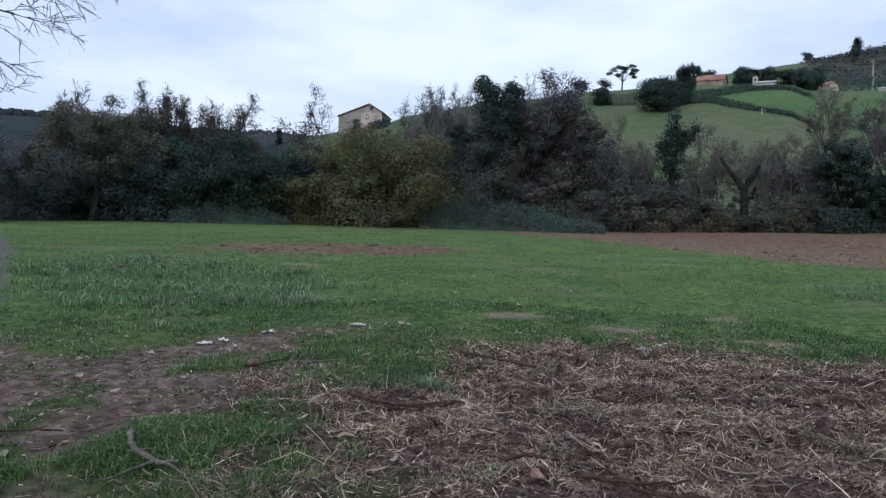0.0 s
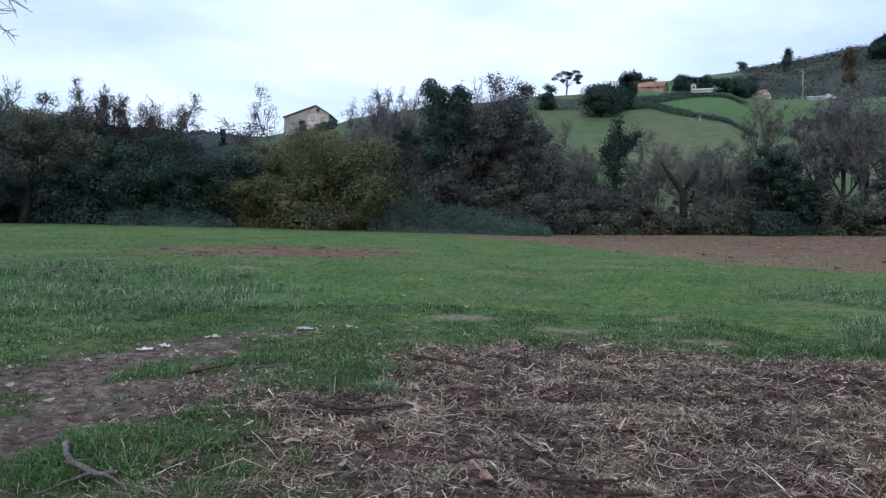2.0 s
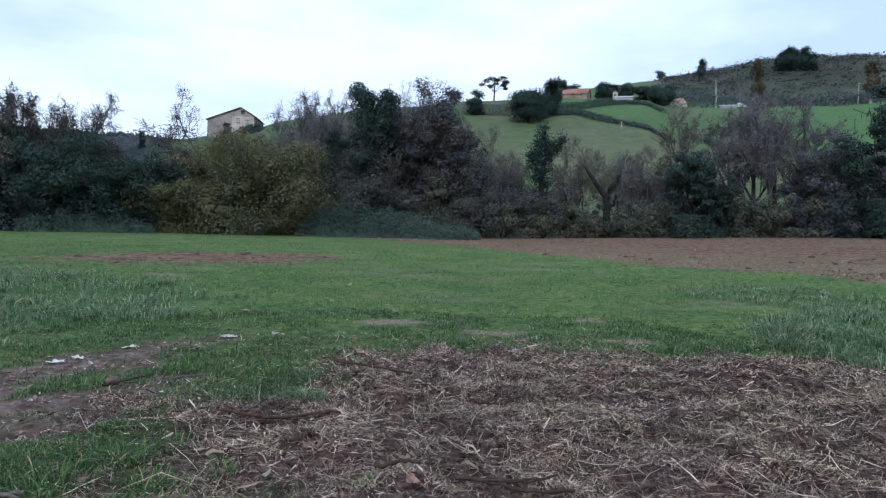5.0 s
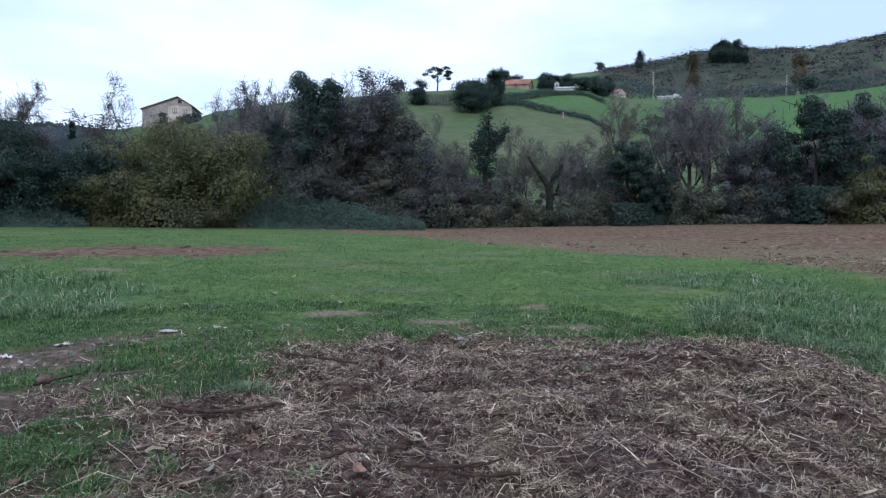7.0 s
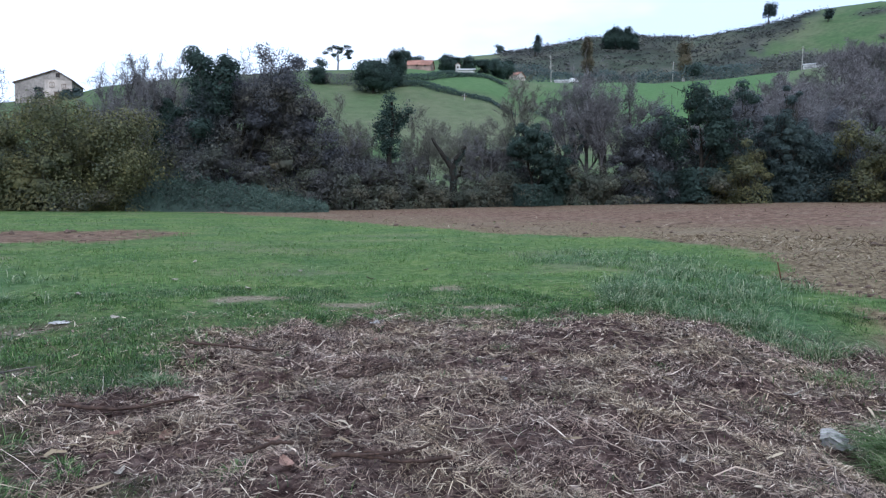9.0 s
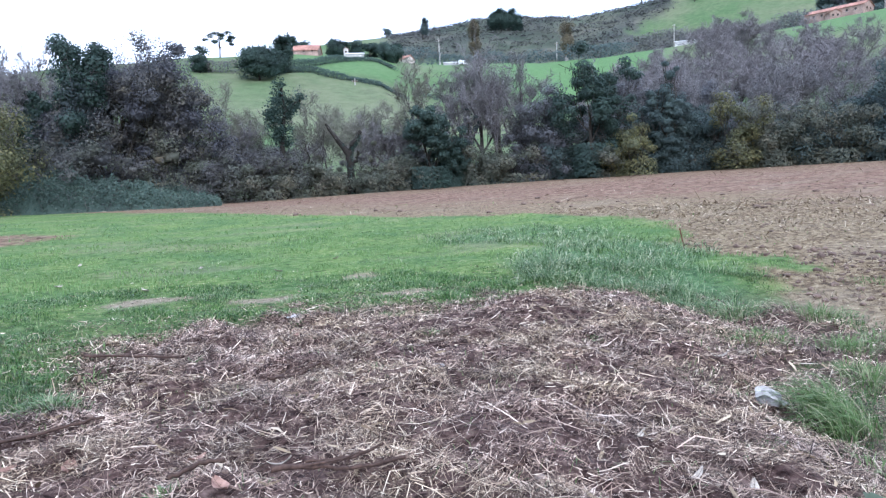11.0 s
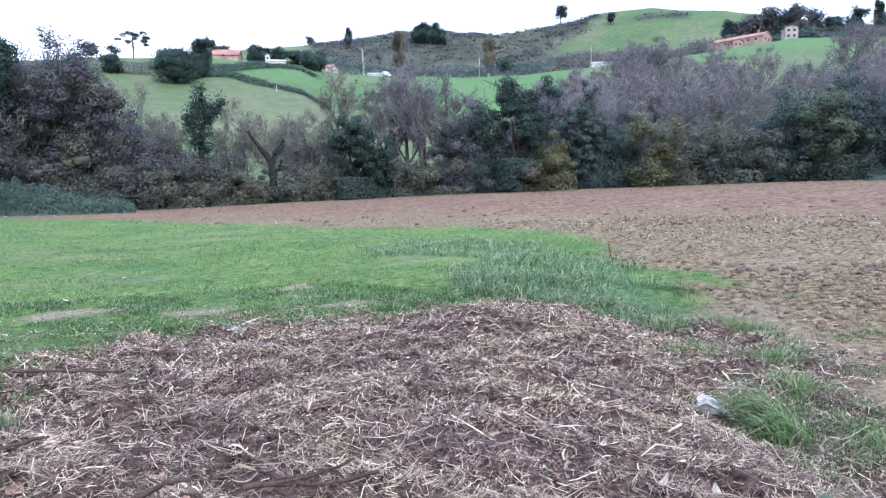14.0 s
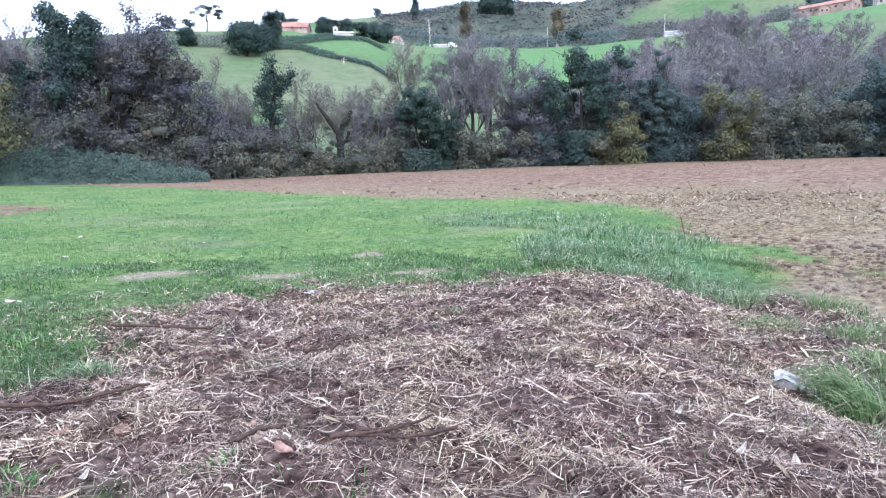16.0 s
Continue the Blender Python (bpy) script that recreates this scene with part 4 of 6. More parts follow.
def dead_trees():
    """The forked dead trunk, the small stump beside it and the ivy-covered snag."""
    rng = np.random.default_rng(7)
    x, y, z = spot(24.1, 60)
    base = thing("forked_dead_tree", pose(x, y, z - 0.1, 0, 0, -24), "dark forked dead trunk with cut limbs", "tree")
    piece("trunk", smooth(mesh_of("trunk", *limb(rng, [(0, 0, 0), (0.1, 0, 1.3), (0.0, 0.05, 2.6), (-0.05, 0, 3.8)], 0.36, 0.26, 10), M_BLACKBARK)), base)
    for pts, r0, r1 in [([(-0.05, 0, 3.5), (-0.6, 0.1, 4.3), (-1.3, 0, 5.0), (-1.95, 0.1, 6.1)], 0.26, 0.13), ([(0.1, 0, 2.6), (0.55, 0.1, 3.0), (0.75, 0, 3.7)], 0.2, 0.12), ([(-0.05, 0, 3.5), (0.3, 0, 4.4), (0.7, 0.1, 5.1), (1.0, 0, 5.5)], 0.27, 0.16)]:
        piece("limb", smooth(mesh_of("limb", *limb(rng, pts, r0, r1), M_BLACKBARK)), base)
    piece("ivy", ivy_on(rng, [((0.05, 0, 0), (0, 0, 3.6), 0.34, 0.3), ((0, 0, 3.6), (0.9, 0, 5.1), 0.24, 0.2), ((0, 0, 3.6), (-0.7, 0, 4.5), 0.22, 0.12)], 1500, M_L_EVER, 0.15), base, "dark ivy on the trunk")
    n = 60
    p0 = np.stack([rng.uniform(-1.6, 1.2, n), rng.normal(size=n) * 0.3, rng.uniform(4.2, 5.6, n)], -1)
    d = unit(rng.normal(size=(n, 3)) + np.array([0, 0, 1.4])) * rng.uniform(0.7, 2.4, (n, 1))
    t = np.linspace(0, 1, 4)[None, :, None]
    piece("branchwork", mesh_of("branchwork", *tubes(p0[:, None] + d[:, None] * t, np.full((n, 4), 0.009), 3), M_PALETWIG), base)
    x, y, z = spot(21.3, 60)
    stump = thing("tree_stump", pose(x, y, z - 0.1, 0, 0, 10), "small dark forked stump at the field's edge", "stump")
    piece("trunk", smooth(mesh_of("trunk", *limb(rng, [(0, 0, 0), (0.1, 0, 1.2), (0, 0, 2.4)], 0.22, 0.15), M_BLACKBARK)), stump)
    for pts in ([(0, 0, 2.3), (-0.6, 0, 3.0), (-0.7, 0, 3.9)], [(0, 0, 2.3), (0.6, 0, 2.8), (0.8, 0, 3.5)]):
        piece("limb", smooth(mesh_of("limb", *limb(rng, pts, 0.13, 0.05), M_BLACKBARK)), stump)
    x, y, z = spot(18.8, 60)
    snag = thing("ivy_clad_tree", pose(x, y, z - 0.1, 0, 0, -19), "dark ivy-covered snag with a forked top", "tree", "ivy-clad trees")
    piece("trunk", smooth(mesh_of("trunk", *limb(rng, [(0, 0, 0), (-0.1, 0, 3), (0.0, 0, 6), (0.35, 0, 7.6), (0.1, 0, 9.3)], 0.28, 0.1), M_BLACKBARK)), snag)
    piece("limb", smooth(mesh_of("limb", *limb(rng, [(0.3, 0, 7.3), (1.0, 0, 8.0), (1.9, 0, 8.7)], 0.13, 0.06), M_BLACKBARK)), snag)
    piece("ivy", ivy_on(rng, [((0, 0, 4.4), (-0.1, 0, 6.4), 0.4, 0.95), ((-0.25, 0, 6.4), (-0.15, 0, 8.4), 1.05, 0.75), ((-0.2, 0, 8.2), (-0.05, 0, 9.7), 0.7, 0.3), ((0.2, 0, 7.2), (1.1, 0, 8.1), 0.6, 0.45), ((1.0, 0, 8.1), (1.7, 0, 8.9), 0.45, 0.3), ((-0.3, 0, 6.6), (-1.1, 0, 7.2), 0.5, 0.35)], 6500, M_L_EVER, 0.17, 110), snag, "dense dark ivy on the trunk")


dead_trees()

# undergrowth
shrub([(-32.5, 58, 4.2, 5.5), (-29.6, 60, 3.6, 4.5), (-24.2, 60, 4.4, 4.6), (-22.6, 59, 4.6, 5.6), (-11.0, 60, 4.6, 5.0), (28.3, 61, 3.0, 4.0)], "dark leafy undergrowth bush by the stream", M_L_DARK, 3000)
shrub([(-1.4, 60, 4.0, 5.0), (3.4, 59, 5.2, 5.0), (6.2, 59, 6.6, 6.0), (13.2, 60, 4.6, 5.0), (16.0, 60, 4.4, 5.2), (18.6, 60, 5.0, 5.0)], "brown-leaved autumn bush by the stream", M_L_BROWN, 2700)
shrub([(10.6, 60, 5.6, 6.0), (17.6, 59, 3.4, 4.4), (-5.6, 55.5, 2.6, 4.0), (20.4, 60, 2.6, 3.6), (22.4, 61, 2.2, 3.6), (26.3, 60, 2.4, 3.6), (35.0, 60, 3.2, 4.0), (37.4, 60, 3.0, 3.6), (56.8, 60, 4.4, 4.6), (24.8, 62, 2.2, 3.4), (28.8, 60, 3.0, 3.0)], "olive green bush at the field's edge", M_L_OLIVE, 2300)
shrub([(42.0, 60, 4.2, 4.0), (46.0, 61, 4.4, 4.0), (53.0, 61, 4.6, 4.6), (58.8, 61, 4.6, 4.8), (61.4, 61, 4.4, 4.6), (64.0, 61, 4.2, 4.4), (67.6, 61.5, 3.6, 4.4), (71.6, 61, 4.6, 5.0), (75.0, 61, 5.0, 6.0)], "dark bush at the ploughed field's edge", M_L_DARK, 2700)
shrub([(47.6, 57.5, 4.6, 3.2), (46.0, 58, 2.6, 2.4), (54.6, 58, 5.4, 3.4)], "yellow-green autumn bush at the field", M_L_YELLOW, 2500)
shrub([(59.8, 60, 4.6, 4.4), (57.6, 59, 4.2, 3.4), (61.8, 59.5, 4.0, 3.6), (44.8, 58, 2.4, 2.6)], "mixed olive bush by the field", M_L_OLIVE, 2600)

rng_u = np.random.default_rng(40)
for ub in (*np.arange(-35, -9, 2.7), *np.arange(-1, 12, 3.0), *np.arange(31, 79, 2.7)):
    shrub([(float(ub + rng_u.uniform(-0.8, 0.8)), float(rng_u.uniform(60.0, 61.5)), float(rng_u.uniform(1.6, 2.6)), 5.0)], "low dark scrub along the field's edge", (M_L_DARK, M_L_OLIVE, M_L_DARK)[int(rng_u.integers(0, 3))], 600)
for ub in np.arange(-36, 79, 2.6):
    if not 19 < ub < 29:
        far_band = 32 < ub < 39
        shrub([(float(ub + rng_u.uniform(-0.7, 0.7)), float(rng_u.uniform(63, 68)), float(rng_u.uniform(3.0, 4.0) if far_band else rng_u.uniform(4.0, 6.2)), 6.0)],
              "dull tangled thicket under the stream trees", (M_L_DARK, M_L_RUSSET, M_L_DARK, M_L_BROWN)[int(rng_u.integers(0, 4))], 750)


def bramble(b0, b1, r, high, deep, n, cat_seed):
    """A low mound of brambles along the edge of the field."""
    rng = np.random.default_rng(cat_seed)
    x, y, _ = spot((b0 + b1) / 2, r)
    base = thing("bramble_thicket", pose(x, y, 0), "low blue-green mound of brambles at the field's edge", "brambles", "bramble mounds")

    def shape(bb, dd):
        f = (bb - b0) / (b1 - b0)
        prof = np.clip(np.minimum(f / 0.14, (1 - f) / 0.62), 0, 1) ** 0.6
        top = high * prof * (0.35 + 1.15 * fbm(bb * 1.1, dd * 0.5, 1.0, 4, cat_seed))
        return top * np.sqrt(np.clip(1 - (dd / deep) ** 2, 0, 1))

    bb, dd = rng.uniform(b0, b1, n), rng.uniform(-deep, deep * 0.6, n)
    px, py = (r + dd) * np.sin(np.radians(bb)), (r + dd) * np.cos(np.radians(bb))
    pz = surface(px, py) + shape(bb, dd) * rng.uniform(0.8, 1.06, n) ** 0.7 + rng.normal(size=n) * 0.17
    at = np.stack([px - x, py - y, np.maximum(pz, surface(px, py) + 0.03)], -1)
    tagged(piece("foliage", mesh_of("foliage", *leaves(rng, at, 0.15, 0.7, out=np.stack([-px / r, -py / r, 1.0 + 0 * px], -1) + rng.normal(size=(n, 3)) * 0.6), M_L_BRAMBLE), base), kind="stuff")
    gb, gd = np.meshgrid(np.linspace(b0, b1, 70), np.linspace(-deep, deep, 14))
    gx, gy = (r + gd) * np.sin(np.radians(gb)), (r + gd) * np.cos(np.radians(gb))
    gz = surface(gx.ravel(), gy.ravel()) + shape(gb, gd).ravel() * 0.86 - 0.05
    gi, gj = np.meshgrid(np.arange(69), np.arange(13))
    q = (gj * 70 + gi).ravel()
    tagged(piece("inner_growth", smooth(mesh_of("inner_growth", np.stack([gx.ravel() - x, gy.ravel() - y, gz], -1), np.stack([q, q + 1, q + 71, q + 70], -1), M_L_BRAMBLE)), base), kind="stuff")
    m = n // 22
    d = unit(rng.normal(size=(m, 3)) + np.array([0, 0, 0.6])) * rng.uniform(0.5, 1.4, (m, 1))
    s = np.linspace(0, 1, 5)
    arc = at[:m, None] - d[:, None] * 0.4 + d[:, None] * s[None, :, None] - np.array([0, 0, 0.7])[None, None] * (s**2)[None, :, None]
    tagged(piece("cane_tangle", mesh_of("cane_tangle", *tubes(arc, np.full((m, 5), 0.012), 3), M_L_BROWN), base), kind="stuff")


bramble(-1.6, 13.8, 57.0, 2.7, 3.4, 24000, 3)
bramble(-21.5, -12.2, 57.0, 1.5, 2.2, 7500, 4)
bramble(69.5, 78.0, 58.0, 0.7, 2.0, 1500, 5)

# the bare tree that hangs over the lane
build_tree("bare_tree", "tall bare tree hanging over the lane", -41.5, 23, 14.0, 15.0, 137, M_DARKBARK, M_BARK, None, 0, levels=6, kids=(9, 6, 5, 4, 3), ratio=0.62, angle=50, rise=-0.1, group="bare trees along the stream", fine=0.0028, sprays=2600, spray_size=0.5, spray_slim=0.008)


# ---- bare woods on the right-hand slope ----
def slope_woods():
    models = [build_tree("bare_tree", "grey-brown leafless tree on the wooded slope", 47.5 + 3 * i, 84, 9.5, 7.0, seed(), M_BARK, M_WOODTWIG, None, 0, 0.34, group="slope woods", spread=0.06, levels=4, kids=(8, 4, 3), fine=0.022, sprays=1500, spray_size=1.3, spray_slim=0.036) for i in range(4)]
    rng = np.random.default_rng(12)
    for i in range(98):
        b = rng.uniform(45, 80)
        r = rng.uniform(84 + 30 * step(46, 52, b), 92 + (88 + 40 * value_noise(b, 0.0, 0.22, 9)) * step(44.5, 52, b))
        if 58.5 < b < 68 and r > 165:
            continue
        x, y, z = spot(b, r)
        s = rng.uniform(1.1, 1.65)
        copy_thing(models[i % 4], pose(x, y, z - 0.15, 0, 0, rng.uniform(0, 360)) @ Matrix.Diagonal((s, s, s * rng.uniform(0.85, 1.1), 1)))


slope_woods()


# ---- trees and hedges on the hills ----
def far_tree(name, label, b, r, high, wide, leaf, n=900, trunk=0.25, lobes=6, slim=1.0, size=0.9, lobe=1.0, group="trees on the hills", bark=M_DARKBARK, tops=()):
    rng = np.random.default_rng(seed())
    x, y, z = spot(b, r)
    base = thing(name, pose(x, y, z - 0.2), label, "tree", group)
    k = 6
    pts = np.stack([rng.normal(size=k) * 0.1, rng.normal(size=k) * 0.1, np.linspace(0, high * 0.8, k)], -1)
    pts[0, :2] = 0
    c = np.stack([rng.uniform(-0.5, 0.5, lobes) * wide * 0.6 / lobe**0.4, rng.uniform(-0.5, 0.5, lobes) * wide * 0.6 / lobe**0.4, high * rng.uniform(trunk + (0.14 if trunk > 0 else 0.05), 0.9, lobes)], -1)
    rr = np.stack([rng.uniform(0.25, 0.42, lobes) * wide, rng.uniform(0.25, 0.42, lobes) * wide, rng.uniform(0.12, 0.2, lobes) * high * slim], -1) * lobe
    if tops:
        lobes = len(tops)
        c = np.array([(tx, rng.uniform(-1.5, 1.5), tz) for tx, tz, tw, th in tops])
        rr = np.array([(tw, tw, th) for tx, tz, tw, th in tops])
    i = rng.integers(0, lobes, n)
    at = c[i] + unit(rng.normal(size=(n, 3))) * rr[i] * rng.uniform(0.4, 1.08, (n, 1))
    at[:, 2] = np.maximum(at[:, 2] * high / at[:, 2].max(), 0.1)
    low = np.maximum(c, rr * np.array([0, 0, 0.6]))
    tagged(piece("crown", mesh_of("crown", *join([clump_cores(rng, low, rr * 0.45), small_leaves(rng, np.repeat(at, 2, 0) + rng.normal(size=(2 * n, 3)) * size * 0.4, size * 0.8, np.repeat(at, 2, 0) - np.array([0, 0, high * 0.45]))]), leaf), base), kind="stuff")
    j = np.stack([np.repeat(pts[2][None], lobes, 0), (pts[3] + c) / 2, c], 1)
    piece("trunk", mesh_of("trunk", *join([tubes(pts[None], np.linspace(0.035, 0.012, k)[None] * high, 6), tubes(j, np.full((lobes, 3), 0.008 * high), 4)]), bark), base)
    return base


def hedge(label, path, high, wide, leaf=M_L_DARK, dens=9, size=0.6):
    """A hedgerow over the hill, along bearings and ranges."""
    rng = np.random.default_rng(seed())
    p = np.array([spot(b, r) for b, r in path])
    seg = np.linalg.norm(np.diff(p[:, :2], axis=0), axis=1)
    cum = np.concatenate([[0], np.cumsum(seg)])
    n = int(cum[-1] * dens)
    s = rng.uniform(0, cum[-1], n)
    x, y = np.interp(s, cum, p[:, 0]), np.interp(s, cum, p[:, 1])
    x, y = x + rng.normal(size=n) * wide * 0.4, y + rng.normal(size=n) * wide * 0.4
    top = high * (0.5 + 0.9 * value_noise(s, s * 0, 0.16, 3))
    z = surface(x, y) + rng.uniform(0, 1, n) ** 0.7 * top
    base = thing("hedge", pose(p[0, 0], p[0, 1], 0), label, "hedge", "hill hedges")
    at = np.stack([x - p[0, 0], y - p[0, 1], z], -1)
    tagged(piece("foliage", mesh_of("foliage", *leaves(rng, at, size, out=np.stack([x * 0 - x / np.hypot(x, y), -y / np.hypot(x, y), 1.0 + 0 * x], -1)), leaf), base), kind="stuff")
    m = max(4, n // 200)
    st = np.stack([at[:m], at[:m]], 1)
    st[:, 0, 2] = surface(x[:m], y[:m]) - 0.1
    tagged(piece("hedge_wood", mesh_of("hedge_wood", *tubes(st, np.full((m, 2), 0.05), 4), M_DARKBARK), base), kind="stuff")


hedge("dark hedge between two green pastures", [(18, 212), (21.5, 217), (23.4, 211), (25.2, 209), (27.4, 204), (29, 200)], 1.5, 1.5, dens=100, size=0.4, leaf=M_L_EVER)
hedge("dark hedge along the upper pasture", [(19.4, 219), (22.1, 228), (24, 238), (25.2, 242), (28.2, 240)], 1.9, 1.7, dens=100, size=0.4, leaf=M_L_EVER)
hedge("thin hedge crossing the lower pasture", [(29.5, 216), (33, 212), (36, 206)], 1.2, 1.2, dens=18)
hedge("hedge at the foot of the wooded ridge", [(27.5, 300), (32, 318), (38.5, 322), (42, 320), (47, 335)], 6.0, 5.0, dens=30, size=1.0)
hedge("brown hedge below the farm buildings", [(46.5, 345), (52, 350), (56, 348), (59.5, 345)], 7.0, 6.0, M_L_BROWN, dens=40, size=1.0)
hedge("brown hedge on the pasture crest", [(11.8, 218), (13.6, 217), (16.6, 216)], 3.0, 2.2, M_L_DUSK, dens=80, size=0.45)
hedge("scrubby hedge beside the hill house", [(-19, 172), (-15, 174), (-12, 175), (-9.5, 172)], 3.2, 2.4, M_L_RUSSET, dens=22)
hedge("dark hedge behind the farm", [(58, 372), (62, 376), (66, 372), (72, 368)], 7.0, 5.0, dens=34, size=1.1)

far_tree("oak", "big round dark oak on the pasture", 17.4, 206, 10.4, 10.8, M_L_EVER, 8000, 0.0, 26, size=0.5)
far_tree("tree", "rounded dark tree leaning on the oak", 18.9, 214, 7.0, 7.0, M_L_EVER, 4000, 0.0, 16, size=0.5)
far_tree("eucalyptus", "open-crowned eucalyptus against the sky", 14.5, 250, 9.2, 11.0, M_L_EVER, 1900, 0.25, 12, 2.0, 0.42, tops=((-4.2, 6.2, 1.2, 0.6), (-2.9, 7.6, 1.5, 0.8), (-1.0, 8.5, 1.5, 0.6), (1.2, 8.2, 1.3, 0.7), (3.1, 8.8, 1.6, 0.7), (4.7, 7.7, 1.3, 0.5), (3.6, 6.3, 1.2, 0.45), (0.4, 6.4, 1.0, 0.45), (-1.8, 5.2, 1.0, 0.4), (4.4, 5.2, 0.8, 0.35)))
far_tree("tree", "dark evergreen on the pasture crest", 13.0, 218, 8.0, 6.4, M_L_EVER, 3200, 0.0, 14, size=0.5)
far_tree("pine", "dark tall pine above the pasture", 19.2, 216, 11.8, 5.6, M_L_EVER, 5000, 0.0, 26, 1.5, 0.5, lobe=0.7)
for b, r, hi, wi in [(20.3, 262, 6.4, 7), (20.9, 266, 5.2, 6), (23.2, 264, 6.4, 6), (23.8, 266, 6.2, 6.5), (24.9, 270, 6.2, 8), (26.2, 272, 5.8, 8), (27.4, 270, 5.8, 8), (28.4, 262, 7.8, 7.4), (27.6, 256, 7.0, 7.0)]:
    far_tree("tree", "dark evergreen beside the hill houses", b, r, hi, wi, M_L_EVER, 1800, 0.0, 11, 1.7, 0.6, lobe=0.8, group="evergreens by the hill houses")
for b, r, hi, wi in [(34.8, 330, 23.0, 5.6), (42.2, 338, 19.5, 7.0)]:
    far_tree("poplar", "slender yellow poplar in autumn leaf", b, r, hi, wi, M_L_POPLAR, 2600, 0.05, 20, 0.9, 0.7, group="yellow poplars", bark=M_PALEBARK)
for b, hi in [(36.3, 13), (36.8, 15), (37.3, 13), (37.8, 15), (38.3, 11)]:
    far_tree("conifer", "dark conifer on the ridge", b, 476, hi, 7, M_L_EVER, 2400, 0.0, 16, 1.2, 1.1, group="ridge conifers")
far_tree("tree", "lone round tree on the skyline", 48.0, 545, 15.5, 10.0, M_L_DARK, 900, 0.3, 9, 1.8, 1.2, lobe=0.75)
far_tree("tree", "lone bushy tree on the slope", 30.6, 466, 15.0, 7.5, M_L_DARK, 800, 0.25, 9, 1.8, 1.1, lobe=0.75)
far_tree("tree", "small tree on the green slope", 51.9, 480, 8.0, 5.0, M_L_DARK, 400, 0.0, 5, 1.0, 1.2)
far_tree("tree", "small tree on the skyline", 27.7, 500, 6.0, 6.0, M_L_DARK, 300, 0.0, 5, 1.0, 1.2)
for b, hi, wi in [(60.6, 18, 7), (61.4, 16, 7), (62.2, 19, 13), (63.2, 21, 13), (64.2, 18, 12), (65.2, 20, 13), (66.2, 17, 13), (67.6, 13, 8), (69.0, 17, 9), (71.2, 15, 12), (72.4, 14, 12)]:
    far_tree("tree", "dark tree behind the farm buildings", b, 385, hi, wi, M_L_DARK if wi < 13 else M_L_DUSK, 2800, 0.0, 14, 1.0, 1.0, group="trees behind the farm")
far_tree("cypress", "tall narrow dark cypress", 70.3, 345, 16.0, 3.6, M_L_EVER, 3200, 0.0, 20, 0.7, 0.7)
far_tree("cypress", "small dark cypress on the hillside", -13.2, 168, 4.2, 1.2, M_L_DARK, 500, 0.0, 8, 0.9, 0.5)
for b, r, hi, wi in [(-7.0, 165, 3.4, 1.8), (-5.3, 166, 2.2, 3.0), (-4.6, 166, 1.8, 2.4)]:
    far_tree("shrub", "dark evergreen shrub by the hill house", b, r, hi, wi, M_L_DARK, 500, 0.0, 6, 1.0, 0.5, group="shrubs by the hill house")

# pale leaning trunk on the slope
x, y, z = spot(31.95, 330)
birch = thing("birch", pose(x, y, z - 0.2), "pale bare birch trunk against the dark ridge", "tree")
rng_b = np.random.default_rng(5)
bp = np.stack([np.linspace(0, -0.8, 7), np.zeros(7), np.linspace(0, 13.5, 7)], -1)
piece("trunk", mesh_of("trunk", *tubes(bp[None], np.linspace(0.4, 0.12, 7)[None], 6), M_PALEBARK), birch)
bt = rng_b.uniform(5, 12.5, 40)
bs = np.stack([np.interp(bt, bp[:, 2], bp[:, 0]), bt * 0, bt], -1)
bd = unit(rng_b.normal(size=(40, 3)) + np.array([0, 0, 1.5])) * rng_b.uniform(1, 2.6, (40, 1))
piece("branchwork", mesh_of("branchwork", *tubes(np.stack([bs, bs + bd * 0.5, bs + bd], 1), np.full((40, 3), 0.05), 3), M_PALEBARK), birch)


def ridge_scrub():
    """Gorse and bushes on the far ridge, and the woods far to the left."""
    rng = np.random.default_rng(31)
    b, r = rng.uniform(26, 66, 5500), rng.uniform(390, 600, 5500)
    x, y = r * np.sin(np.radians(b)), r * np.cos(np.radians(b))
    keep = zones(x, y)["scrub"] > rng.uniform(0.35, 0.9, 5500)
    x, y = x[keep], y[keep]
    n, k = len(x), 11
    w = rng.uniform(1.5, 4.5, n)
    at = np.stack([np.repeat(x, k), np.repeat(y, k), np.repeat(surface(x, y), k)], -1)
    off = np.abs(rng.normal(size=(n * k, 3))) * np.repeat(w, k)[:, None] * np.array([1.0, 1.0, 0.13])
    off[:, :2] *= rng.choice([-1, 1], (n * k, 2))
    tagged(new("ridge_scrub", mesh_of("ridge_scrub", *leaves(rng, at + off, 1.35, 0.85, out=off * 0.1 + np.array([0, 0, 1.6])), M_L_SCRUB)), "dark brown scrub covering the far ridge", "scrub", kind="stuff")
    b, r = rng.uniform(-40, -5, 5000), rng.uniform(1150, 1320, 5000)
    x, y = r * np.sin(np.radians(b)), r * np.cos(np.radians(b))
    at = np.stack([x, y, surface(x, y) + rng.uniform(0, 7, 5000)], -1)
    tagged(new("far_woods", mesh_of("far_woods", *leaves(rng, at, 7.0, 0.8, out=at * np.array([-0.001, -0.001, 0]) + np.array([0, 0, 0.6])), M_L_IVY)), "dark blue-green woods on a distant ridge", "woods", kind="stuff")


ridge_scrub()


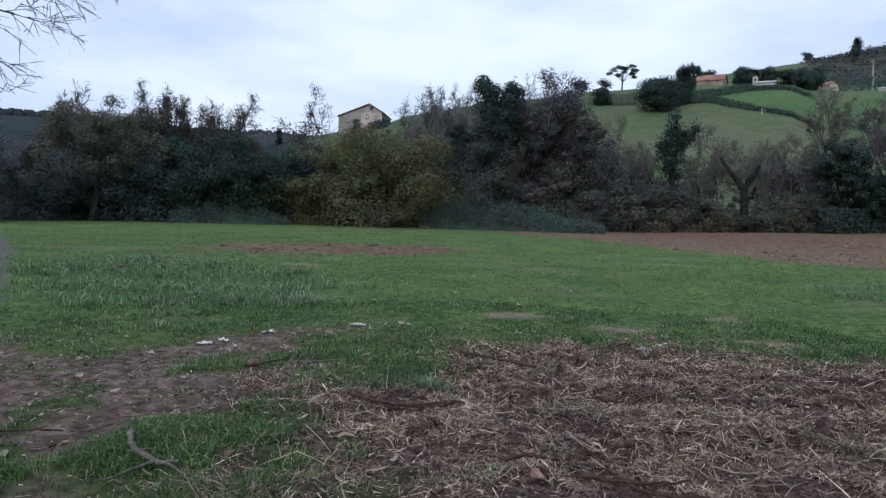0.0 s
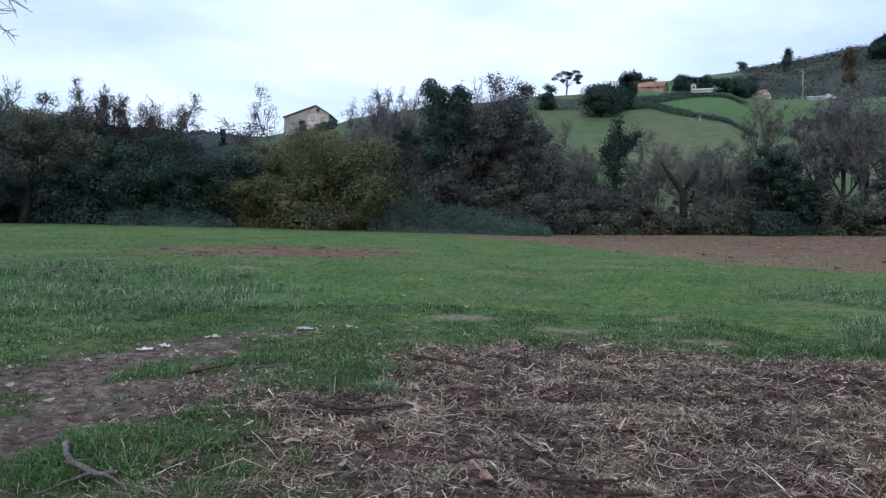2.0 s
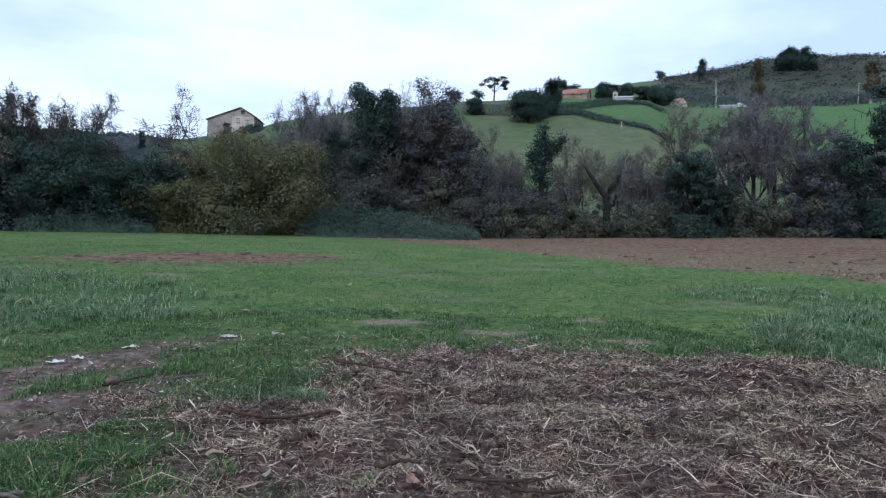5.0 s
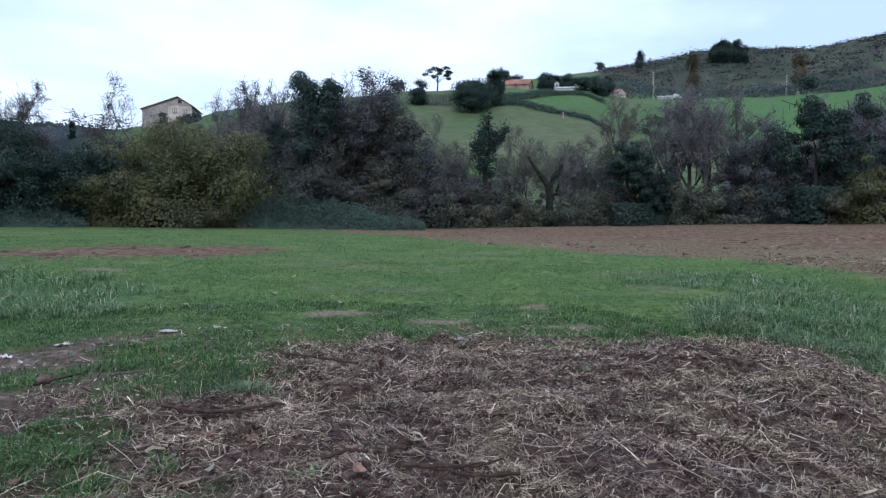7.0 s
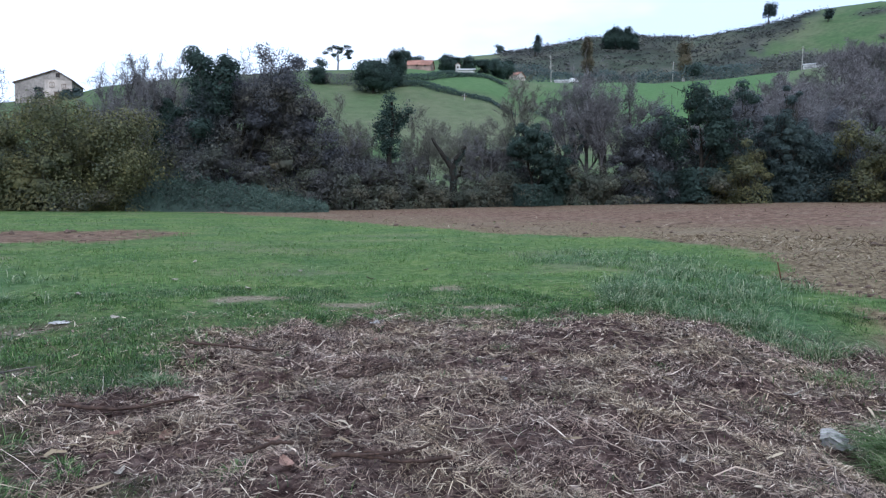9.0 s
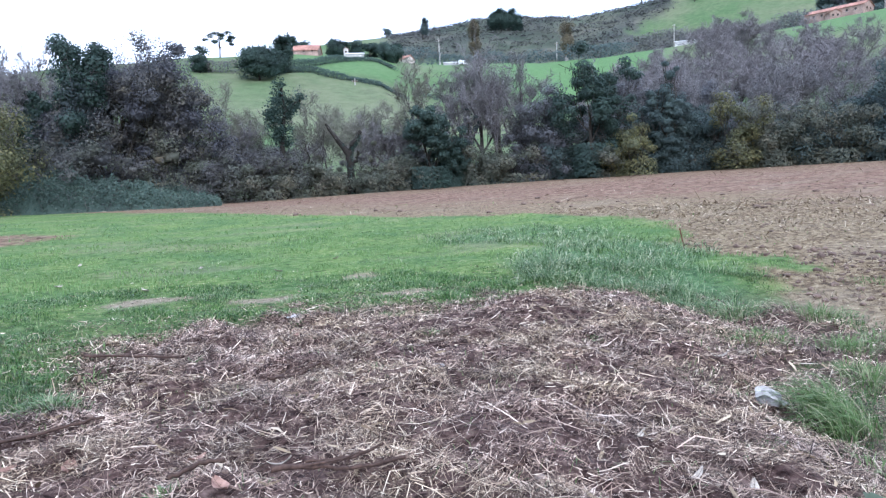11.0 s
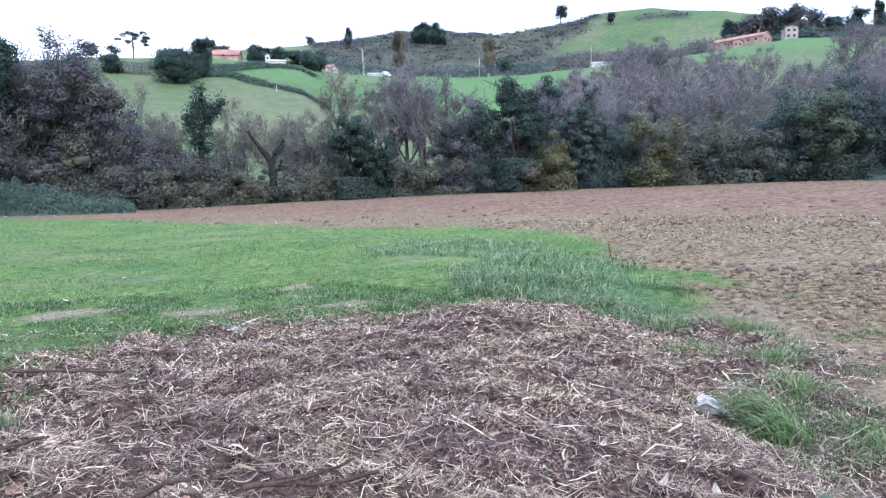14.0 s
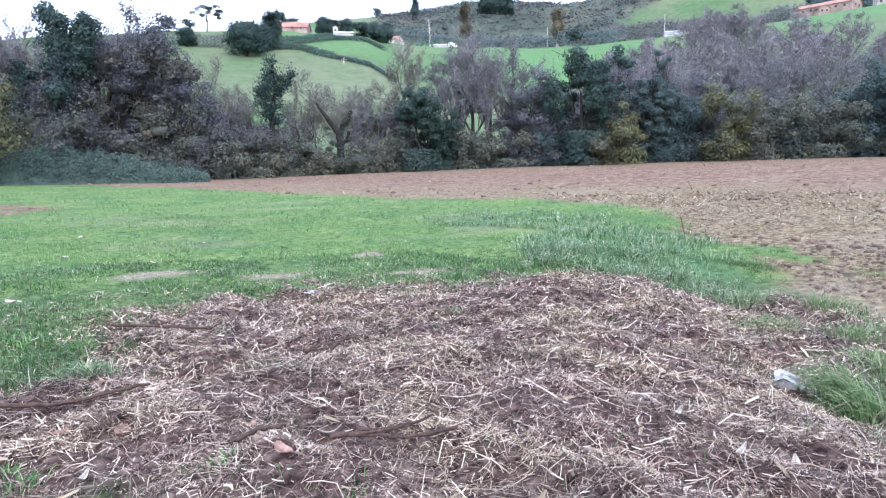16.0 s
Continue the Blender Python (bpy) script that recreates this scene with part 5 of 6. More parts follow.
# ---- buildings on the hills ----
def prism(bm, x0, x1, y0, y1, low, eave_l, apex_x, apex_z, eave_r):
    """Walls of a gabled house: the gable faces -y and y."""
    prof = [(x0, low), (x1, low), (x1, eave_r), (apex_x, apex_z), (x0, eave_l)]
    a = [bm.verts.new((x, y0, z)) for x, z in prof]
    c = [bm.verts.new((x, y1, z)) for x, z in prof]
    bm.faces.new(a)
    bm.faces.new(c[::-1])
    for i in range(5):
        j = (i + 1) % 5
        bm.faces.new((a[j], a[i], c[i], c[j]))
    return bm


def roof_slab(bm, xa, za, xb, zb, y0, y1, thick=0.22):
    v = []
    for y in (y0, y1):
        for dz in (0.03, thick):
            v += [bm.verts.new((xa, y, za + dz)), bm.verts.new((xb, y, zb + dz))]
    for q in ((0, 1, 3, 2), (4, 6, 7, 5), (0, 4, 5, 1), (2, 3, 7, 6), (0, 2, 6, 4), (1, 5, 7, 3)):
        bm.faces.new([v[i] for i in q])
    bmesh.ops.recalc_face_normals(bm, faces=bm.faces)
    return bm


def window(parent, x, y, z, w, h, side="-y"):
    """A window let into a wall: frame, pane and sill."""
    m = pose(x, y, z, 0, 0, {"-y": 0, "x": 90, "-x": -90}[side])
    win = bmesh.new()
    t = 0.09
    for x0, x1, z0, z1 in ((-w / 2, w / 2, h - t, h), (-w / 2, w / 2, 0, t), (-w / 2, -w / 2 + t, t, h - t), (w / 2 - t, w / 2, t, h - t), (-t / 2, t / 2, t, h - t)):
        box(win, x0, x1, -0.06, 0.05, z0, z1)
    f = part("window", win, M_WOOD, parent)
    f.matrix_basis = m
    part("pane", box(bmesh.new(), -w / 2 + t, w / 2 - t, -0.02, 0.0, t, h - t), M_GLASS, f)
    part("sill", box(bmesh.new(), -w / 2 - 0.08, w / 2 + 0.08, -0.16, 0.02, -0.1, 0.0), M_STONE, f)


def house(name, label, b, r, turn, half, deep, eave_l, apex, eave_r, peak, wall, roof, wins=(), door=None, chimney=None, sink=1.2, category="house", over=0.35):
    x, y, z = spot(b, r)
    base = thing(name, pose(x, y, z, 0, 0, -b + turn), label, category, "buildings on the hills")
    part("wall", prism(bmesh.new(), -half, half, 0, deep, -sink, eave_l, apex, peak, eave_r), wall, base)
    sl, sr = (peak - eave_l) / (apex + half), (peak - eave_r) / (half - apex)
    part("roof", roof_slab(bmesh.new(), -half - over, eave_l - sl * over, apex, peak, -over, deep + over), roof, base)
    part("roof", roof_slab(bmesh.new(), apex, peak, half + over, eave_r - sr * over, -over, deep + over), roof, base)
    for wx, wy, wz, ww, wh, side in wins:
        window(base, wx, wy, wz, ww, wh, side)
    if door:
        dx, dw, dh = door
        d = part("door", box(bmesh.new(), dx - dw / 2, dx + dw / 2, -0.06, 0.02, -0.2, dh), M_WOOD, base)
        part("lintel", box(bmesh.new(), dx - dw / 2 - 0.2, dx + dw / 2 + 0.2, -0.08, 0.02, dh, dh + 0.22), M_STONE, d)
    if chimney:
        cx, cy, cz = chimney
        c = part("chimney", box(bmesh.new(), cx - 0.35, cx + 0.35, cy - 0.35, cy + 0.35, cz - 1.6, cz, 0.02), wall, base)
        part("cap", box(bmesh.new(), cx - 0.45, cx + 0.45, cy - 0.45, cy + 0.45, cz, cz + 0.12), M_STONE, c)
    return base


barn = house("stone_house", "old stone gable-fronted house alone on the hill", -6.75, 168, -12, 5.3, 13, 3.4, 2.2, 4.6, 6.4, M_STONE, M_OLDTILE,
             [(2.7, 0, 5.0, 0.8, 0.9, "-y"), (1.6, 0, 2.9, 0.9, 1.1, "-y"), (3.8, 0, 2.7, 0.8, 1.0, "-y"), (5.3, 2.5, 2.8, 0.8, 1.0, "x"), (5.3, 5.5, 2.8, 0.8, 1.0, "x")], (2.6, 1.2, 2.0))
part("facing", box(bmesh.new(), 0.2, 5.3, -0.035, 0.0, -1.2, 4.45), M_PLASTER, barn, "pale weathered plaster facing")
house("shed", "low brick shed with a tile roof before the house", -6.55, 160, 0, 1.4, 2.2, 0.9, 0.3, 0.8, 1.4, M_REDWALL, M_OLDTILE, door=(0.4, 0.8, 1.0), category="shed")
house("farmhouse", "long low farmhouse with a clay tile roof", 22.2, 258, 80, 4.0, 9.0, 1.3, 0, 1.3, 3.6, M_REDWALL, M_TILE, [(-4.0, 2.0, 0.7, 0.8, 0.9, "-x"), (-4.0, 5.0, 0.7, 0.8, 0.9, "-x")])
house("shed", "long low white shed on the pasture crest", 25.7, 256, 85, 1.8, 6.0, 0.9, 0, 0.9, 1.5, M_WHITE, M_SHEET, category="shed")
house("dovecote", "small white tower with a flat cap", 24.3, 257, 0, 0.8, 1.6, 2.6, 0, 2.6, 3.2, M_WHITE, M_OLDTILE, [(0, 0, 1.4, 0.7, 0.7, "-y")], category="tower")
house("cottage", "small cottage with an orange tile roof", 29.5, 292, 55, 3.0, 5.5, 2.1, 0, 2.1, 3.6, M_PLASTER, M_TILE, [(-3.0, 2.5, 0.9, 0.8, 0.9, "-x")])
house("greenhouse", "low pale greenhouse at the foot of the ridge", 33.6, 296, 88, 1.3, 7.0, 0.8, 0, 0.8, 1.2, M_SHEET, M_SHEET, category="greenhouse")
house("farm_building", "long red farm building with a clay tile roof", 63.3, 338, 66, 4.5, 24, 2.7, 0, 2.7, 4.7, M_REDWALL, M_TILE,
      [(-4.5, 3 + 3.4 * i, 0.9, 0.9, 1.0, "-x") for i in range(6)] + [(-1.5, 0, 1.0, 0.9, 1.1, "-y"), (1.5, 0, 1.0, 0.9, 1.1, "-y")], chimney=(0.0, 4.0, 5.9), category="farm building")
house("farm_building", "lower red wing with a tile roof", 61.3, 336, 20, 2.2, 6, 2.5, 0, 2.5, 3.7, M_REDWALL, M_TILE, [(-0.9, 0, 0.9, 0.8, 1.0, "-y"), (0.9, 0, 0.9, 0.8, 1.0, "-y")], category="farm building")
house("house", "two-storey grey stone house with dark windows", 64.9, 336, 15, 2.6, 6.0, 4.7, 0, 4.7, 5.6, M_STONE, M_OLDTILE, [(-1.2, 0, 3.0, 1.2, 1.1, "-y"), (1.1, 0, 3.0, 1.2, 1.1, "-y"), (-1.2, 0, 0.6, 1.0, 1.2, "-y"), (1.1, 0, 0.6, 1.0, 1.2, "-y")])
house("house", "pale house wall glimpsed between stream trees", -26.9, 61.4, 0, 1.6, 5.0, 3.4, 0, 3.4, 4.0, M_WHITE, M_OLDTILE, [(-0.2, 0, 2.0, 0.5, 0.8, "-y")])

house("greenhouse", "long low pale roof in hillside scrub", 52.7, 338, 84, 1.5, 13.0, 0.8, 0, 0.8, 1.3, M_SHEET, M_SHEET, category="greenhouse")


def van(b, r, turn):
    """A small white van: body with a sloped bonnet, panes and four wheels."""
    x, y, z = spot(b, r)
    base = thing("van", pose(x, y, z, 0, 0, turn), "small white van parked by the hedge", "van")
    bm = bmesh.new()
    prof = [(-2.2, 0.35), (2.2, 0.35), (2.2, 0.95), (1.5, 1.1), (0.95, 1.85), (-2.1, 1.95), (-2.2, 1.6)]
    a = [bm.verts.new((px, -0.85, pz)) for px, pz in prof]
    c = [bm.verts.new((px, 0.85, pz)) for px, pz in prof]
    bm.faces.new(a)
    bm.faces.new(c[::-1])
    for i in range(len(prof)):
        j = (i + 1) % len(prof)
        bm.faces.new((a[j], a[i], c[i], c[j]))
    bmesh.ops.recalc_face_normals(bm, faces=bm.faces)
    bmesh.ops.bevel(bm, geom=bm.edges[:], offset=0.07, segments=2, affect="EDGES")
    part("body", bm, M_CARWHITE, base)
    for side in (-1, 1):
        part("side_window", box(bmesh.new(), 0.0, 0.85, side * 0.86 - 0.01, side * 0.86 + 0.01, 1.2, 1.65), M_GLASS, base)
        for wx in (-1.4, 1.4):
            w = bmesh.new()
            bmesh.ops.create_cone(w, cap_ends=True, segments=16, radius1=0.33, radius2=0.33, depth=0.22, matrix=pose(wx, side * 0.8, 0.33, 90, 0, 0))
            part("wheel", w, M_TYRE, base)


van(33.8, 290, 20)


def utility_pole(b, r, high):
    x, y, z = spot(b, r)
    base = thing("utility_pole", pose(x, y, z - 0.3, 0, 0, -b), "pale wooden power pole on the hillside", "pole", "power poles")
    bm = bmesh.new()
    bmesh.ops.create_cone(bm, cap_ends=True, segments=10, radius1=0.2, radius2=0.13, depth=high, matrix=pose(0, 0, high / 2))
    part("pole", bm, M_POLE, base)
    part("crossarm", box(bmesh.new(), -0.8, 0.8, -0.08, 0.08, high - 0.9, high - 0.7, 0.01), M_WOOD, base)
    for px in (-0.65, 0.0, 0.65):
        k = bmesh.new()
        bmesh.ops.create_uvsphere(k, u_segments=8, v_segments=6, radius=0.09, matrix=pose(px, 0, high - 0.6))
        part("insulator", k, M_WHITE, base)


for pb, pr, ph in ((41.4, 318, 9), (50.4, 330, 10), (24.9, 205, 2.2)):
    utility_pole(pb, pr, ph)


# ---- grass ----
def ground_z(x, y):
    return float(surface(np.array([x]), np.array([y]))[0])


def sector(rng, n, b0, b1, r0, r1):
    b, r = np.radians(rng.uniform(b0, b1, n)), np.sqrt(rng.uniform(r0 * r0, r1 * r1, n))
    return r * np.sin(b), r * np.cos(b)


def blades(rng, x, y, z, high, width, curl=0.6):
    """Curved tapering blades, five corners each."""
    n = len(x)
    a = rng.uniform(0, 2 * np.pi, n)
    lean = rng.uniform(0.15, 1.0, n) * curl
    dx, dy = np.cos(a), np.sin(a)
    sx, sy = -dy * width / 2, dx * width / 2
    p = np.stack([x, y, z - 0.005], -1)
    s = np.stack([sx, sy, 0 * sx], -1)
    mid = p + np.stack([dx * lean * high * 0.25, dy * lean * high * 0.25, high * 0.6], -1)
    tip = p + np.stack([dx * lean * high * 0.9, dy * lean * high * 0.9, high * (1 - 0.35 * lean)], -1)
    v = np.stack([p - s, p + s, mid + s * 0.8, mid - s * 0.8, tip], 1).reshape(-1, 3)
    o = np.arange(n)[:, None] * 5
    f = np.concatenate([o + np.array([[0, 1, 2]]), o + np.array([[0, 2, 3]]), o + np.array([[3, 2, 4]])])
    return v, f


def arching(rng, x, y, z, high, width, curl=1.0, out=None):
    """Long blades in four lengths that rise and bend over; out gives the way each one bends."""
    n = len(x)
    a = rng.uniform(0, 2 * np.pi, n) if out is None else out + rng.normal(size=n) * 0.8
    bend = curl * rng.uniform(0.35, 1.1, n)
    d = np.stack([np.cos(a), np.sin(a), 0 * a], -1)
    side = np.stack([-np.sin(a), np.cos(a), rng.normal(size=n) * 0.3], -1) * width[:, None] / 2
    p = np.stack([x, y, z - 0.006], -1)
    rows = []
    for s, w in ((0.0, 0.8), (0.35, 1.0), (0.65, 0.8), (0.88, 0.45), (1.0, 0.08)):
        rise = high * (s * (1 + 0.25 * bend) - 0.75 * bend * s**2.4)
        q = p + d * (high * bend * s**1.7)[:, None]
        q[:, 2] += np.maximum(rise, 0.004)
        rows += [q - side * w, q + side * w]
    v = np.stack(rows, 1).reshape(-1, 3)
    o = np.arange(n)[:, None] * 10
    return v, np.concatenate([o + np.array([[2 * i, 2 * i + 1, 2 * i + 3, 2 * i + 2]]) for i in range(4)])


def tussocks(rng, x, y, count, wide, high, width):
    """Coarse tussocks: blades that fan out from each middle."""
    n = len(x)
    k = n * count
    cx, cy = np.repeat(x, count), np.repeat(y, count)
    size = np.repeat(rng.uniform(0.6, 1.3, n), count)
    a = rng.uniform(0, 2 * np.pi, k)
    f = np.abs(rng.normal(size=k)) * wide * size
    px, py = cx + np.cos(a) * f, cy + np.sin(a) * f
    return arching(rng, px, py, surface(px, py), high * size * rng.uniform(0.5, 1.2, k), width * rng.uniform(0.7, 1.2, k), 1.1, a)


def grass():
    rng = np.random.default_rng(77)
    short, far, tall = [], [], []
    for r0, r1, n, hi, wi in ((0.2, 4.5, 14000, 0.045, 0.0046), (1.5, 6, 230000, 0.045, 0.0042), (6, 11, 170000, 0.042, 0.0075), (11, 20, 66000, 0.05, 0.015), (20, 40, 22000, 0.06, 0.03)):
        x, y = sector(rng, n, *((82, 320) if r0 < 1 else (-40, 82)), r0, r1)
        z = zones(x, y)
        free = np.clip(1 - np.maximum.reduce([z["mulch"] * 0.985, z["soil"] * 0.99, np.minimum(z["bare"] * 1.3, 0.985), z["dry"] * 0.92, z["lane"], z["wood"]]), 0, 1)
        clump = 0.3 + 1.0 * step(0.36, 0.58, fbm(x, y, 2.6, 4, 81))
        fray = step(-0.8, 0.1, inside(x, y, MULCH) + (fbm(x, y, 1.3, 4, 11) - 0.5) * 1.4)
        keep = rng.random(n) < free * clump * (1 - 0.6 * fray)
        x, y = x[keep], y[keep]
        t = z["tall"][keep]
        drift = 0.35 + 1.4 * step(0.3, 0.72, fbm(x, y, 1.3, 3, 82))
        g = land(x, y) + relief(x, y, {k: v[keep] for k, v in z.items()})
        h = hi * drift * rng.uniform(0.5, 1.4, len(x))
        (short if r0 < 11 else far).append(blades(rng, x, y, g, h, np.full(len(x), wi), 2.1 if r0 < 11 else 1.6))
        up = np.nonzero(rng.random(len(x)) < t * (0.006 if r1 < 7 else 0.011 if r1 < 12 else 0.07 if r1 < 21 else 0.0))[0]
        if len(up):
            tall.append(tussocks(rng, x[up], y[up], 36 if r1 < 12 else 20, 0.15, 0.2, min(wi * 1.1, 0.011)))
        low = np.nonzero(rng.random(len(x)) < (1 - t) * (0.001 if r1 < 7 else 0.0015 if r1 < 12 else 0.004 if r1 < 21 else 0.0))[0]
        if len(low):
            tall.append(tussocks(rng, x[low], y[low], 22, 0.1, 0.075, min(wi, 0.01)))
    tagged(new("grass", mesh_of("grass", *join(short), M_GRASS)), "short patchy green meadow grass with dry blades", "grass", kind="stuff")
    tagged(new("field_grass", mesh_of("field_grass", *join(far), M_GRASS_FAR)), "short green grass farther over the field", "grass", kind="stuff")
    tagged(new("tall_grass", mesh_of("tall_grass", *join(tall), M_TALL)), "longer blue-green grass in drifts", "grass", kind="stuff")


grass()


def tuft(b_x, b_y, wide, high, n, mat, label, way=None):
    rng = np.random.default_rng(seed())
    x, y = b_x + rng.normal(size=n) * wide * 0.4, b_y + rng.normal(size=n) * wide * 0.4
    base = thing("grass_tuft", pose(b_x, b_y, 0), label, "grass tuft", "grass tufts")
    v, f = arching(rng, x - b_x, y - b_y, surface(x, y), high * rng.uniform(0.5, 1.2, n), np.full(n, 0.006), 1.15 if way is None else 1.25, np.arctan2(y - b_y, x - b_x) if way is None else np.full(n, radians(way)))
    tagged(piece("blade_clump", mesh_of("blade_clump", v, f, mat), base), kind="stuff")


for tx, ty, tw, th, tn in [(5.5, 2.95, 0.28, 0.2, 220), (5.75, 3.2, 0.2, 0.16, 120), (6.4, 3.6, 0.32, 0.2, 260), (6.0, 4.25, 0.4, 0.15, 230), (7.6, 4.6, 0.4, 0.19, 280), (7.1, 5.2, 0.36, 0.16, 190), (4.55, 1.95, 0.24, 0.18, 170), (4.9, 2.3, 0.18, 0.14, 100), (8.4, 3.35, 0.4, 0.12, 170), (6.9, 3.6, 0.24, 0.12, 80), (3.85, 2.1, 0.16, 0.12, 70)]:
    tuft(tx, ty, tw, th, tn, M_LUSH, "lush arching green grass tuft beside dry mulch")
for tx, ty, tw, th, tn, tway in [(4.62, 2.78, 0.2, 0.38, 300, 128), (4.4, 2.56, 0.2, 0.34, 220, 120)]:
    tuft(tx, ty, tw, th, tn, M_LUSH, "long green grass arching over the crumpled carton", tway)
for tx, ty, tw, th, tn in [(6.1, 7.6, 0.5, 0.26, 420), (6.5, 8.2, 0.45, 0.3, 460), (6.95, 8.3, 0.4, 0.28, 320), (6.6, 6.6, 0.5, 0.26, 300), (7.3, 6.4, 0.5, 0.24, 280), (8.3, 7.4, 0.5, 0.24, 260), (9.2, 8.4, 0.5, 0.22, 240), (-0.05, 5.35, 0.22, 0.13, 170), (7.7, 7.6, 0.5, 0.22, 360), (7.0, 5.9, 0.4, 0.2, 300), (6.9, 5.2, 0.4, 0.22, 300)]:
    tuft(tx, ty, tw, th, tn, M_TALL, "dark blue-green tuft of coarse grass")
for tx, ty, tw, th, tn in [(-1.12, 4.0, 0.22, 0.14, 200), (-0.85, 3.55, 0.2, 0.13, 180), (-1.4, 3.7, 0.3, 0.13, 240), (4.3, 7.35, 0.2, 0.16, 90), (-0.95, 3.2, 0.25, 0.14, 220)]:
    tuft(tx, ty, tw, th, tn, M_GRASS, "bright green tuft at the mulch's edge")

for tx, ty, tw, th, tn in [(1.02, 6.15, 0.07, 0.06, 40), (3.0, 5.6, 0.06, 0.07, 30), (0.3, 3.5, 0.1, 0.07, 60), (2.2, 6.9, 0.08, 0.07, 40), (4.1, 4.6, 0.1, 0.07, 50), (0.7, 2.9, 0.1, 0.06, 60), (7.9, 3.6, 0.3, 0.08, 120), (9.5, 4.9, 0.35, 0.09, 120), (8.9, 6.2, 0.3, 0.1, 140)]:
    tuft(tx, ty, tw, th, tn, M_GRASS, "small green sprouts coming through dry straw")


rng_e = np.random.default_rng(61)
for ea, eb, ek in [((-1.28, 5.2), (-0.2, 5.75), 6), ((-0.2, 5.75), (0.5, 7.4), 9), ((0.5, 7.4), (2.6, 7.8), 10), ((2.6, 7.8), (3.4, 6.9), 4), ((3.4, 6.9), (6.2, 6.5), 10), ((-0.45, 3.3), (-1.28, 5.2), 7)]:
    for ei in range(ek):
        ef = (ei + rng_e.random()) / ek
        tuft(ea[0] + (eb[0] - ea[0]) * ef + rng_e.normal() * 0.16, ea[1] + (eb[1] - ea[1]) * ef + rng_e.normal() * 0.2, rng_e.uniform(0.08, 0.2), rng_e.uniform(0.06, 0.13), 60, M_GRASS, "small green tuft growing through the straw's edge")


def weed(x, y, s):
    """A low rosette of broad leaves."""
    rng = np.random.default_rng(seed())
    base = thing("weed", pose(x, y, ground_z(x, y)), "low broad-leaved green weed in the grass", "weed", "weeds")
    for i in range(9):
        a = i * 2.4 + rng.uniform(-0.3, 0.3)
        ln, wd = s * rng.uniform(0.7, 1.1), s * 0.32
        t = np.linspace(0, 1, 6)
        mid = np.stack([np.cos(a) * t * ln, np.sin(a) * t * ln, 0.01 + ln * (0.9 * t - 0.75 * t * t)], -1)
        w = np.sin(np.pi * np.clip(t * 0.96 + 0.03, 0, 1))[:, None] * wd * np.array([[-np.sin(a), np.cos(a), 0.25]]) / 2
        v = np.concatenate([mid - w, mid + w])
        f = np.array([[k, k + 1, 7 + k, 6 + k] for k in range(5)])
        piece("leaf", smooth(mesh_of("leaf", v, f, M_L_GREEN)), base)


for wx, wy, ws in [(2.75, 1.62, 0.12), (3.05, 1.5, 0.1), (-3.4, 4.3, 0.11), (-2.9, 3.3, 0.1), (4.7, 2.0, 0.12)]:
    weed(wx, wy, ws)


# ---- straw mulch and stubble ----
def straws(rng, x, y, g, ln, wd, lift, tilt=0.25):
    n = len(x)
    a = 9.0 * fbm(x, y, 0.8, 2, 97) + rng.normal(size=n) * 1.0
    d = np.stack([np.cos(a), np.sin(a), rng.normal(size=n) * tilt], -1)
    s = np.stack([-np.sin(a), np.cos(a), rng.normal(size=n) * 0.5], -1) * wd[:, None] / 2
    sag = rng.normal(size=(n, 1)) * 0.12 * ln[:, None]
    side = np.stack([-np.sin(a), np.cos(a), 0 * a + 0.3], -1) * sag
    p = np.stack([x, y, g + lift], -1)
    e = d * ln[:, None] / 2
    e0, e1 = p - e, p + e
    low = np.minimum(e0[:, 2], e1[:, 2]) - (g - 0.01)
    fix = np.where(low < 0, -low, 0)
    e0[:, 2] += fix
    e1[:, 2] += fix
    mid = p + side
    mid[:, 2] = np.maximum(mid[:, 2] + fix * 0.7, g)
    v = np.stack([e0 - s * 0.7, e0 + s * 0.7, mid + s, mid - s, e1 + s * 0.5, e1 - s * 0.5], 1).reshape(-1, 3)
    o = np.arange(n)[:, None] * 6
    return v, np.concatenate([o + np.array([[0, 1, 2, 3]]), o + np.array([[3, 2, 4, 5]])])


